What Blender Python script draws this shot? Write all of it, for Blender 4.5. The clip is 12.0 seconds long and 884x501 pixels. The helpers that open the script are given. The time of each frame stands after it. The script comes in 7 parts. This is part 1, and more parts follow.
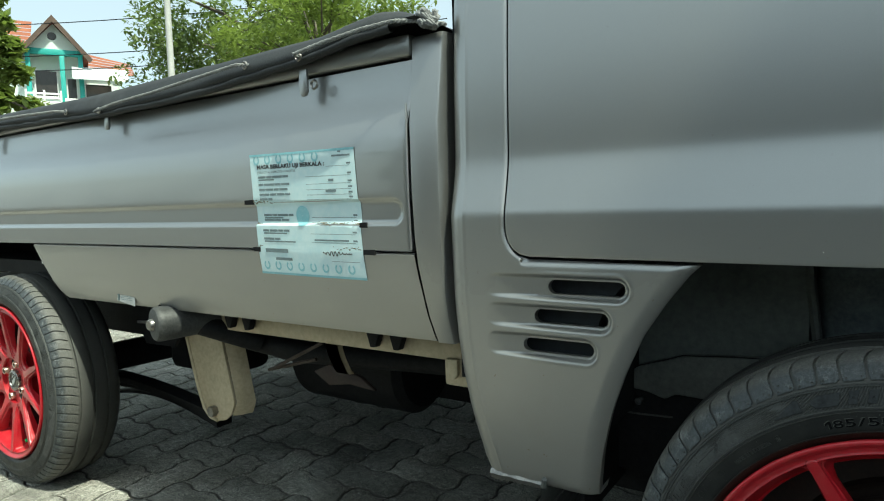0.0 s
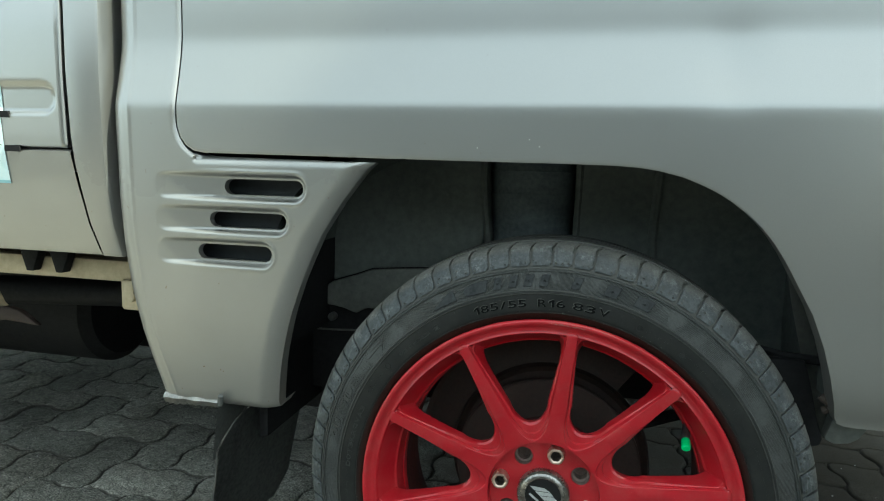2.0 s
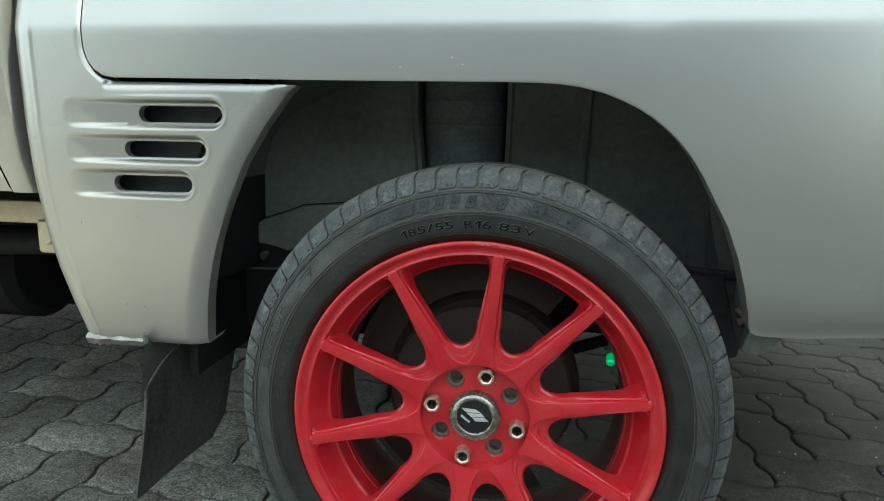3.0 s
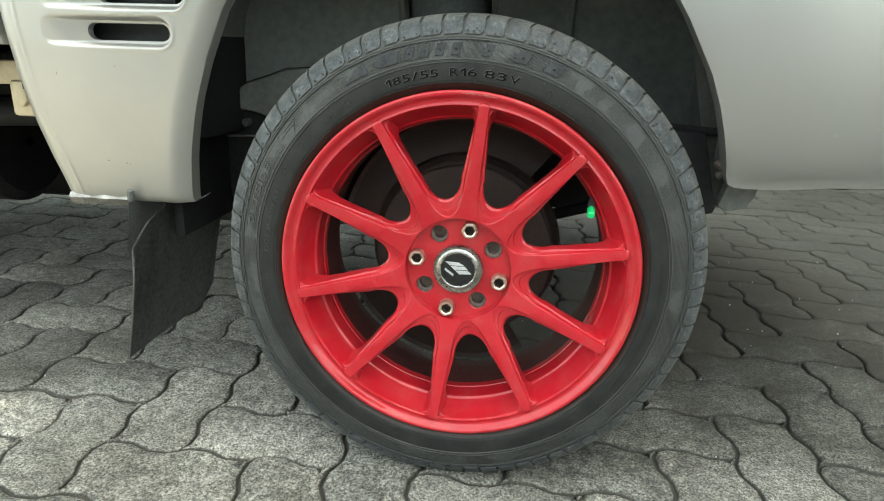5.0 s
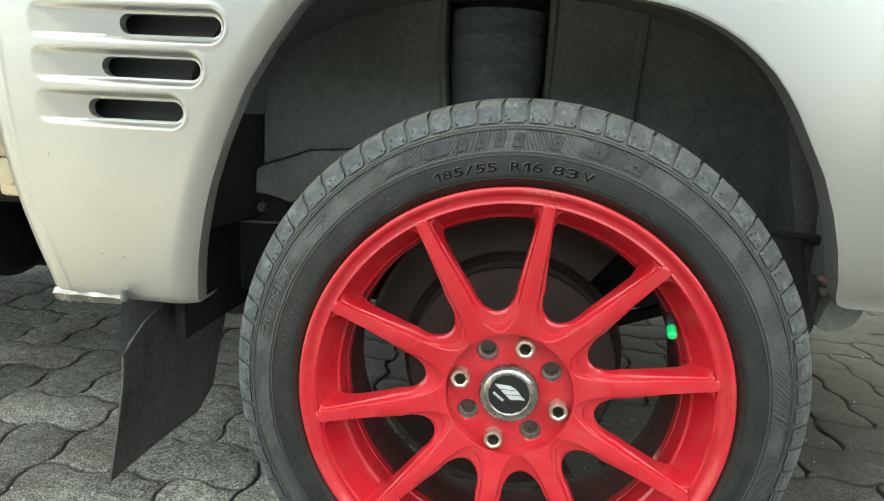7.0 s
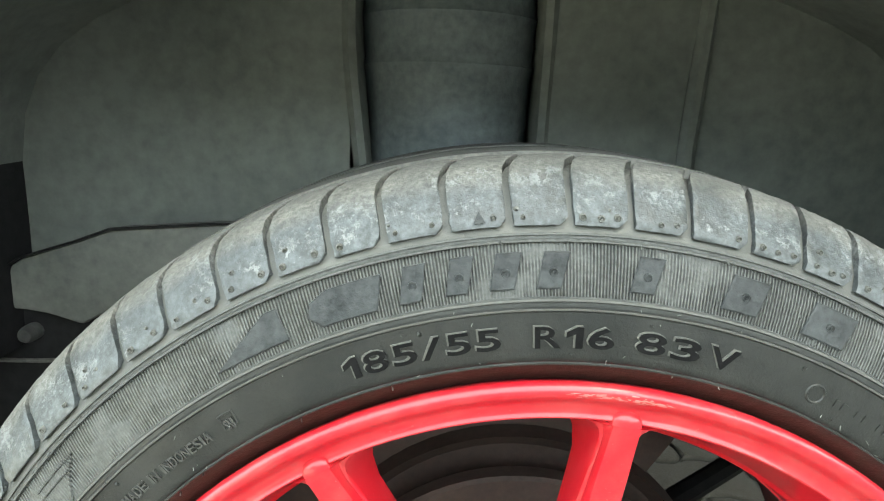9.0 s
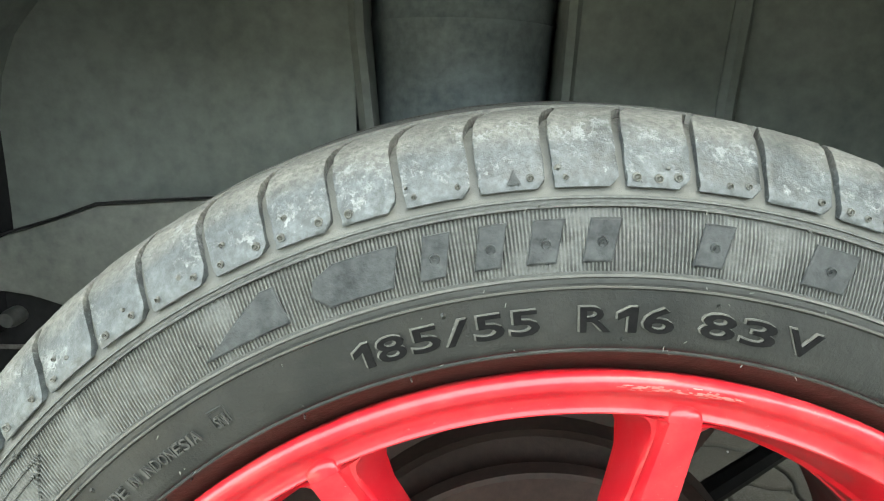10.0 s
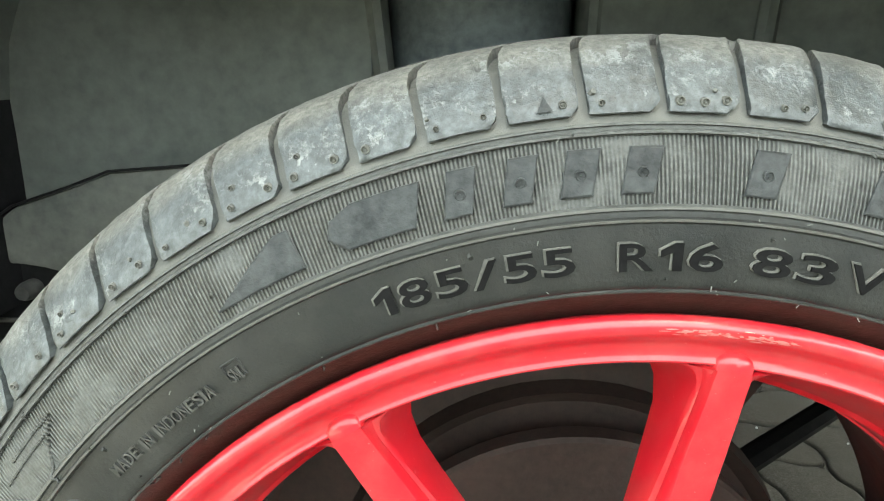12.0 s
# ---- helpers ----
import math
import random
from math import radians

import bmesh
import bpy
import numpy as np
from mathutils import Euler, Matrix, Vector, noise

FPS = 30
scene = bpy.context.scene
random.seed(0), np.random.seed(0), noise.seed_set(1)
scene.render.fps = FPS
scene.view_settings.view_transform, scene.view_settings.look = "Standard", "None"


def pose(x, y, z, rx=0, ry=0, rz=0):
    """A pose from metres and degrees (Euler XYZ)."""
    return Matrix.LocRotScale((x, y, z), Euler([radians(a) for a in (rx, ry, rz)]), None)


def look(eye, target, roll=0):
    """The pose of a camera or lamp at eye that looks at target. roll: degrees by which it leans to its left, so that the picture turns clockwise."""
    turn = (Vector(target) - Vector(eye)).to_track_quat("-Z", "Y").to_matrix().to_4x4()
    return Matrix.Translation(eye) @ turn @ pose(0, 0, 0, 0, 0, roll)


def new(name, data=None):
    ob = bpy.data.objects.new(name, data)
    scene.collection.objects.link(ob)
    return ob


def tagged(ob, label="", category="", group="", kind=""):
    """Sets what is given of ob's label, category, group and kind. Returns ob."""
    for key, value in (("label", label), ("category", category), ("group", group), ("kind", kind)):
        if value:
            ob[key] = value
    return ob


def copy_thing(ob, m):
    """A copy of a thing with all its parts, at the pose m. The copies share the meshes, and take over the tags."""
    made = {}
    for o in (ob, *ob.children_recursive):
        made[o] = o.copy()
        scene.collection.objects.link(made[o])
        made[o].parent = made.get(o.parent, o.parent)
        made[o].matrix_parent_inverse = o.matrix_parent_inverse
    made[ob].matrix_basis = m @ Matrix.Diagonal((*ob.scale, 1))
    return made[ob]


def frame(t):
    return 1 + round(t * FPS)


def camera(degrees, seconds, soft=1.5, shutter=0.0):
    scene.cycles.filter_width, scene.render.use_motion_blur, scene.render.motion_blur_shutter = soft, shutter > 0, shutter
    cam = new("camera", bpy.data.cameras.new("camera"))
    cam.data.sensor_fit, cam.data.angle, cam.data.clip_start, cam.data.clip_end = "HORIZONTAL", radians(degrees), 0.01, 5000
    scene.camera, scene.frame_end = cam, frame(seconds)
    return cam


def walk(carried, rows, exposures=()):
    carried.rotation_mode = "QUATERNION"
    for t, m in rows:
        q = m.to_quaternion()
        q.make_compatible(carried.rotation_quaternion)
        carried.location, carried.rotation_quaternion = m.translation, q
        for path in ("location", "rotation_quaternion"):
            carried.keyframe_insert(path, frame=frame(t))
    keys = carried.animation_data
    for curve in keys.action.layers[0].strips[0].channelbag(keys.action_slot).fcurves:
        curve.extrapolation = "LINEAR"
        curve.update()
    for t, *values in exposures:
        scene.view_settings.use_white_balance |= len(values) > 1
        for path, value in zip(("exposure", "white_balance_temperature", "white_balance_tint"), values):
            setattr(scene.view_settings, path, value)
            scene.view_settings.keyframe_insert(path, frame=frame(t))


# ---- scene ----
cam = camera(70.41, 12.0, soft=1.1)
ROWS = [
    (0, -0.0571, -0.7765, 0.7759, 85.689, 1.693, 33.868),
    (0.5, -0.0413, -0.7549, 0.7630, 84.178, 1.306, 29.179),
    (1, -0.0210, -0.7341, 0.7395, 82.197, 1.607, 23.993),
    (1.5, -0.0079, -0.7094, 0.7051, 81.147, 0.219, 17.163),
    (2, 0.0268, -0.7036, 0.6836, 82.846, -1.627, 12.658),
    (2.5, 0.0542, -0.7068, 0.6635, 81.950, -2.005, 10.312),
    (3, 0.0603, -0.6975, 0.6347, 79.854, -1.026, 8.429),
    (3.5, 0.0630, -0.7029, 0.6096, 78.956, -1.551, 7.112),
    (3.7, 0.0623, -0.7054, 0.5984, 77.722, -2.005, 7.230),
    (5.3, 0.0644, -0.7253, 0.5531, 72.394, -1.599, 6.952),
    (5.5, 0.0661, -0.7254, 0.5501, 72.566, -1.634, 7.070),
    (6, 0.0644, -0.7190, 0.5520, 73.267, -1.834, 6.919),
    (6.5, 0.0486, -0.6904, 0.5590, 74.319, -1.365, 7.737),
    (7, -0.0080, -0.6020, 0.5799, 78.213, -2.984, 7.146),
    (7.5, -0.0561, -0.4708, 0.6044, 75.621, -2.785, 0.344),
    (7.7, -0.0673, -0.4442, 0.6271, 76.297, -3.538, -1.772),
    (9.3, -0.0540, -0.1999, 0.6210, 77.135, -1.203, 0.384),
    (9.5, -0.0577, -0.1944, 0.6159, 76.466, -0.881, 0.908),
    (10, -0.0621, -0.1915, 0.6097, 75.704, -1.730, -0.091),
    (10.5, -0.0585, -0.1847, 0.5990, 74.407, -1.722, -0.278),
    (11, -0.0584, -0.1791, 0.5965, 74.154, -0.898, 0.258),
    (11.5, -0.0581, -0.1768, 0.5925, 73.836, -0.304, 0.578),
    (12, -0.0641, -0.1805, 0.5915, 74.391, -0.273, 1.223),
]
EXPOSURES = [(0.0, 0.70, 6400, -10), (0.5, 0.97, 6500, -9), (0.8, 1.07, 6550, -9), (1.5, 1.40, 6600, -10), (2.5, 1.84, 6600, -10), (3.5, 2.2, 7000, -6), (5.5, 2.77, 7300, -3), (7.5, 3.03, 7300, -3), (9.5, 3.95, 7350, -4), (10.5, 3.87, 7450, -4), (12.0, 3.80, 7550, -4)]
walk(cam, [(t, pose(x, y, z, rx, ry, rz)) for t, x, y, z, rx, ry, rz in ROWS], EXPOSURES)

SKY, SUN = 0.15, 4.0
SUN_DIR = (0.50, -0.14, 0.85)
SHADE = (7.6, -1.4, 0)

# world: hazy tropical day, the sun high in front of the truck
world = bpy.data.worlds.new("sky")
scene.world = world
world.use_nodes = True
wn = world.node_tree
sky = wn.nodes.new("ShaderNodeTexSky")
sky.sky_type = "NISHITA"
sky.sun_disc = False
sky.sun_elevation = radians(58)
sky.sun_rotation = radians(105)
sky.air_density = 0.8
sky.dust_density = 2.5
sky.ozone_density = 0.5
wn.nodes["Background"].inputs[1].default_value = SKY
haze = wn.nodes.new("ShaderNodeMix")
haze.data_type = "RGBA"
haze.inputs[0].default_value = 0.55
haze.inputs[7].default_value = (4.4, 4.6, 4.8, 1)
wn.links.new(sky.outputs[0], haze.inputs[6])
wn.links.new(haze.outputs[2], wn.nodes["Background"].inputs[0])
sun = new("sun", bpy.data.lights.new("sun", "SUN"))
sun.data.energy = SUN
sun.data.angle = radians(0.6)
sun.data.color = (1.0, 0.95, 0.86)
sun.matrix_world = look((SUN_DIR[0] * 30, SUN_DIR[1] * 30, SUN_DIR[2] * 30), (0, 0, 0))


# ---- materials ----
def nodes_of(name):
    m = bpy.data.materials.new(name)
    m.use_nodes = True
    return m, m.node_tree, m.node_tree.nodes["Principled BSDF"]


def put(nt, kind, **values):
    n = nt.nodes.new(kind)
    for k, v in values.items():
        n.inputs[k].default_value = v
    return n


def coords(nt):
    return nt.nodes.new("ShaderNodeTexCoord").outputs["Object"]


def noise_tex(nt, scale, detail=4.0, rough=0.55, co=None, stretch=None):
    n = put(nt, "ShaderNodeTexNoise", Scale=scale, Detail=detail, Roughness=rough)
    co = co or coords(nt)
    if stretch:
        mp = nt.nodes.new("ShaderNodeMapping")
        mp.inputs["Scale"].default_value = stretch
        nt.links.new(co, mp.inputs["Vector"])
        co = mp.outputs[0]
    nt.links.new(co, n.inputs["Vector"])
    return n.outputs["Fac"]


def ramp(nt, fac, stops):
    r = nt.nodes.new("ShaderNodeValToRGB")
    while len(r.color_ramp.elements) < len(stops):
        r.color_ramp.elements.new(0.5)
    for e, (p, c) in zip(r.color_ramp.elements, stops):
        e.position = p
        e.color = (*c, 1) if len(c) == 3 else c
    nt.links.new(fac, r.inputs[0])
    return r.outputs[0]


def mixc(nt, fac, a, b, how="MIX"):
    m = nt.nodes.new("ShaderNodeMix")
    m.data_type = "RGBA"
    m.blend_type = how
    for sock, v in ((m.inputs[0], fac), (m.inputs[6], a), (m.inputs[7], b)):
        if isinstance(v, (int, float)):
            sock.default_value = v
        elif isinstance(v, tuple):
            sock.default_value = (*v, 1)
        else:
            nt.links.new(v, sock)
    return m.outputs[2]


def math_node(nt, op, a, b=0.0, c=0.0):
    m = nt.nodes.new("ShaderNodeMath")
    m.operation = op
    for sock, v in zip(m.inputs, (a, b, c)):
        if isinstance(v, (int, float)):
            sock.default_value = v
        else:
            nt.links.new(v, sock)
    return m.outputs[0]


def bumped(nt, bs, height, strength, distance=0.001, after=None):
    b = put(nt, "ShaderNodeBump", Strength=strength, Distance=distance)
    nt.links.new(height, b.inputs["Height"])
    if after:
        nt.links.new(after, b.inputs["Normal"])
    nt.links.new(b.outputs[0], bs.inputs["Normal"])
    return b.outputs[0]


def surface(name, dark, light, rough=(0.4, 0.6), metal=0.0, scale=8.0, fine=120.0, bump=0.2, depth=0.001, coat=0.0, spec=0.5, stretch=None):
    """Two scales of colour, roughness and relief."""
    m, nt, bs = nodes_of(name)
    big = noise_tex(nt, scale, 5.0, 0.6, stretch=stretch)
    small = noise_tex(nt, fine, 3.0, 0.6)
    both = math_node(nt, "MULTIPLY_ADD", small, 0.45, math_node(nt, "MULTIPLY", big, 0.6))
    nt.links.new(ramp(nt, both, [(0.36, dark), (0.68, light)]), bs.inputs["Base Color"])
    nt.links.new(ramp(nt, big, [(0.3, (rough[0],) * 3), (0.7, (rough[1],) * 3)]), bs.inputs["Roughness"])
    bs.inputs["Metallic"].default_value = metal
    bs.inputs["Coat Weight"].default_value = coat
    bs.inputs["Coat Roughness"].default_value = 0.06
    bs.inputs["Specular IOR Level"].default_value = spec
    if bump:
        bumped(nt, bs, small, bump, depth)
    return m


def silver_paint(name="silver_paint", rough=0.31, coat=0.5, coat_rough=0.20):
    m, nt, bs = nodes_of(name)
    flake = noise_tex(nt, 900.0, 2.0)
    dust = noise_tex(nt, 5.0, 6.0, 0.65)
    col = mixc(nt, math_node(nt, "MULTIPLY", flake, 0.25), (0.36, 0.36, 0.353), (0.49, 0.49, 0.48))
    film = ramp(nt, dust, [(0.42, (0.0,) * 3), (0.75, (0.5,) * 3)])
    # road dust gathers below the waist
    sep = nt.nodes.new("ShaderNodeSeparateXYZ")
    nt.links.new(coords(nt), sep.inputs[0])
    low = nt.nodes.new("ShaderNodeMapRange")
    low.inputs[1].default_value, low.inputs[2].default_value = 0.75, 0.38
    low.inputs[3].default_value, low.inputs[4].default_value = 0.12, 0.95
    nt.links.new(sep.outputs[2], low.inputs[0])
    behind = nt.nodes.new("ShaderNodeMapRange")
    behind.inputs[1].default_value, behind.inputs[2].default_value = 0.25, -0.25
    behind.inputs[3].default_value, behind.inputs[4].default_value = 0.30, 1.0
    nt.links.new(sep.outputs[0], behind.inputs[0])
    dirt = math_node(nt, "MULTIPLY", math_node(nt, "ADD", film, 0.45), math_node(nt, "MULTIPLY", low.outputs[0], behind.outputs[0]))
    spots = ramp(nt, noise_tex(nt, 95.0, 2.0, 0.7), [(0.735, (0.0,) * 3), (0.75, (1.0,) * 3)])
    col = mixc(nt, dirt, col, (0.31, 0.284, 0.236))
    col = mixc(nt, math_node(nt, "MULTIPLY", math_node(nt, "MULTIPLY", spots, low.outputs[0]), ramp(nt, behind.outputs[0], [(0.55, (0.0,) * 3), (0.95, (1.0,) * 3)])), col, (0.2, 0.13, 0.08))
    nt.links.new(col, bs.inputs["Base Color"])
    nt.links.new(math_node(nt, "SUBTRACT", 0.90, math_node(nt, "MULTIPLY", dirt, 0.75)), bs.inputs["Metallic"])
    nt.links.new(math_node(nt, "MULTIPLY_ADD", dirt, 0.22, rough), bs.inputs["Roughness"])
    bs.inputs["Coat Weight"].default_value = coat
    nt.links.new(math_node(nt, "MULTIPLY_ADD", dirt, 0.30 if coat > 0.9 else 0.45, coat_rough), bs.inputs["Coat Roughness"])
    wav = noise_tex(nt, 7.0, 1.0)
    b = bumped(nt, bs, wav, 0.12, 0.004)
    bumped(nt, bs, flake, 0.03, 0.0004, b)
    return m


def tyre_rubber(block=False):
    m, nt, bs = nodes_of("block_rubber" if block else "tyre_rubber")
    sep = nt.nodes.new("ShaderNodeSeparateXYZ")
    co = coords(nt)
    nt.links.new(co, sep.inputs[0])
    x, z = sep.outputs[0], sep.outputs[2]
    r = math_node(nt, "SQRT", math_node(nt, "ADD", math_node(nt, "MULTIPLY", x, x), math_node(nt, "MULTIPLY", z, z)))
    ang = math_node(nt, "ARCTAN2", x, z)
    ribs = math_node(nt, "SINE", math_node(nt, "MULTIPLY", ang, 1300.0))
    band = math_node(nt, "MULTIPLY", math_node(nt, "GREATER_THAN", r, 0.2560), math_node(nt, "LESS_THAN", r, 0.2752))
    patchy = ramp(nt, noise_tex(nt, 34.0, 3.0, 0.6), [(0.40, (0.08,) * 3), (0.56, (1.0,) * 3)])
    ribs = math_node(nt, "MULTIPLY", math_node(nt, "MULTIPLY", ribs, band), patchy)
    # dust lies on the ribbed band, the lower wall stays black and glossy
    out = nt.nodes.new("ShaderNodeMapRange")
    out.inputs[1].default_value, out.inputs[2].default_value = 0.2522, 0.2562
    nt.links.new(r, out.inputs[0])
    patches = noise_tex(nt, 48.0, 5.0, 0.65)
    fine = noise_tex(nt, 420.0, 4.0, 0.75)
    streak = noise_tex(nt, 260.0, 4.0, 0.7, stretch=(1, 0.15, 1))
    smudge = ramp(nt, noise_tex(nt, 26.0, 5.0, 0.7), [(0.40, (0.0,) * 3), (0.72, (1.0,) * 3)])
    wall = mixc(nt, smudge, (0.0100, 0.0112, 0.0112), (0.026, 0.0265, 0.025))
    grey = mixc(nt, patches, (0.034, 0.037, 0.037), (0.088, 0.091, 0.087))
    grey = mixc(nt, 1.0, grey, ramp(nt, fine, [(0.32, (0.62,) * 3), (0.66, (1.35,) * 3)]), "MULTIPLY")
    grey = mixc(nt, 1.0, grey, ramp(nt, math_node(nt, "MULTIPLY_ADD", ribs, 0.5, 0.5), [(0.22, (0.16,) * 3), (0.72, (1.35,) * 3)]), "MULTIPLY")
    col = mixc(nt, out.outputs[0], wall, grey)
    # pale dust rubbed onto the two ridges under the ribs
    for r0 in (0.25155, 0.2551):
        ridge = math_node(nt, "LESS_THAN", math_node(nt, "ABSOLUTE", math_node(nt, "SUBTRACT", r, r0)), 0.00045)
        col = mixc(nt, math_node(nt, "MULTIPLY", ridge, 0.6), col, (0.085, 0.084, 0.078))
    # the red rim's reflection painted brown into the rubber at the bead
    bead = nt.nodes.new("ShaderNodeMapRange")
    bead.inputs[1].default_value, bead.inputs[2].default_value = 0.2300, 0.2255
    nt.links.new(r, bead.inputs[0])
    col = mixc(nt, bead.outputs[0], col, (0.040, 0.019, 0.015))
    # shoulder blocks: slate faces with worn streaks, tan road dust towards the tread
    if block:
        slate = mixc(nt, patches, (0.014, 0.0175, 0.0195), (0.082, 0.092, 0.097))
        slate = mixc(nt, 1.0, slate, ramp(nt, streak, [(0.34, (0.5,) * 3), (0.62, (1.35,) * 3)]), "MULTIPLY")
        slate = mixc(nt, 1.0, slate, ramp(nt, fine, [(0.38, (0.75,) * 3), (0.62, (1.2,) * 3)]), "MULTIPLY")
    else:
        # pale dust packed in the grooves
        slate = mixc(nt, patches, (0.058, 0.060, 0.057), (0.115, 0.115, 0.106))
    tread = math_node(nt, "GREATER_THAN", r, 0.2780 if block else 0.2790)
    col = mixc(nt, tread, col, slate)
    top = nt.nodes.new("ShaderNodeMapRange")
    top.inputs[1].default_value, top.inputs[2].default_value = 0.2945, 0.3025
    nt.links.new(math_node(nt, "MULTIPLY_ADD", math_node(nt, "SUBTRACT", patches, 0.5), 0.016, r), top.inputs[0])
    rim_side = nt.nodes.new("ShaderNodeMapRange")
    rim_side.inputs[1].default_value, rim_side.inputs[2].default_value = 0.085, 0.050
    nt.links.new(sep.outputs[1], rim_side.inputs[0])
    tan = math_node(nt, "MULTIPLY", math_node(nt, "MULTIPLY", top.outputs[0], rim_side.outputs[0]), 0.8)
    col = mixc(nt, tan, col, mixc(nt, ramp(nt, fine, [(0.36, (0.0,) * 3), (0.64, (1.0,) * 3)]), (0.070, 0.068, 0.061), (0.180, 0.173, 0.155)))
    # shade on the inner tread painted as a darker colour
    tread_dark = math_node(nt, "MULTIPLY", tread, math_node(nt, "SUBTRACT", 1.0, rim_side.outputs[0]))
    col = mixc(nt, math_node(nt, "MULTIPLY", tread_dark, 0.75), col, (0.02, 0.02, 0.019))
    # white scuffs where the block faces rub
    rub = noise_tex(nt, 90.0, 4.0, 0.7, stretch=(1.6, 1, 0.6))
    edge = math_node(nt, "MULTIPLY_ADD", math_node(nt, "SUBTRACT", rub, 0.5), 0.030, r)
    near = math_node(nt, "MULTIPLY", math_node(nt, "GREATER_THAN", edge, 0.2885), math_node(nt, "LESS_THAN", edge, 0.3000))
    scuff = ramp(nt, math_node(nt, "MULTIPLY_ADD", noise_tex(nt, 520.0, 5.0, 0.8), 0.5, math_node(nt, "MULTIPLY", noise_tex(nt, 60.0, 3.0, 0.6), 0.5)), [(0.515, (0.0,) * 3), (0.60, (0.70 if block else 0.0,) * 3)])
    scuff = math_node(nt, "MULTIPLY", scuff, near)
    col = mixc(nt, scuff, col, (0.215, 0.226, 0.229))
    nt.links.new(col, bs.inputs["Base Color"])
    low, high = (0.27, 0.44) if block else (0.36, 0.52)
    gloss = ramp(nt, patches, [(0.38, (low,) * 3), (0.62, (high,) * 3)])
    rough = math_node(nt, "MULTIPLY_ADD", math_node(nt, "MAXIMUM", math_node(nt, "MULTIPLY", out.outputs[0], 0.45), top.outputs[0]), 0.30, gloss)
    nt.links.new(rough, bs.inputs["Roughness"])
    bs.inputs["Specular IOR Level"].default_value = 0.55 if block else 0.36
    b = bumped(nt, bs, ribs, 0.8, 0.0007)
    b = bumped(nt, bs, scuff, 0.4, 0.0008, b)
    b = bumped(nt, bs, noise_tex(nt, 130.0, 4.0, 0.7), 0.5 if block else 0.25, 0.0016, b)
    bumped(nt, bs, fine, 0.45, 0.0007, b)
    return m


def red_paint():
    m, nt, bs = nodes_of("red_paint")
    wear = noise_tex(nt, 11.0, 5.0, 0.6)
    col = ramp(nt, wear, [(0.3, (0.38, 0.0070, 0.016)), (0.7, (0.46, 0.010, 0.022))])
    dust = ramp(nt, noise_tex(nt, 40.0, 6.0, 0.7), [(0.45, (0.0,) * 3), (0.8, (0.16,) * 3)])
    specks = ramp(nt, noise_tex(nt, 420.0, 3.0, 0.7), [(0.68, (0.0,) * 3), (0.74, (0.5,) * 3)])
    col = mixc(nt, dust, col, (0.5, 0.2, 0.17))
    col = mixc(nt, specks, col, (0.56, 0.17, 0.15))
    nt.links.new(col, bs.inputs["Base Color"])
    nt.links.new(ramp(nt, wear, [(0.3, (0.30,) * 3), (0.7, (0.45,) * 3)]), bs.inputs["Roughness"])
    bs.inputs["Coat Weight"].default_value = 0.6
    bs.inputs["Specular IOR Level"].default_value = 0.25
    nt.links.new(ramp(nt, noise_tex(nt, 60.0, 4.0), [(0.4, (0.02,) * 3), (0.7, (0.09,) * 3)]), bs.inputs["Coat Roughness"])
    bumped(nt, bs, noise_tex(nt, 160.0, 2.0), 0.05, 0.0008)
    return m


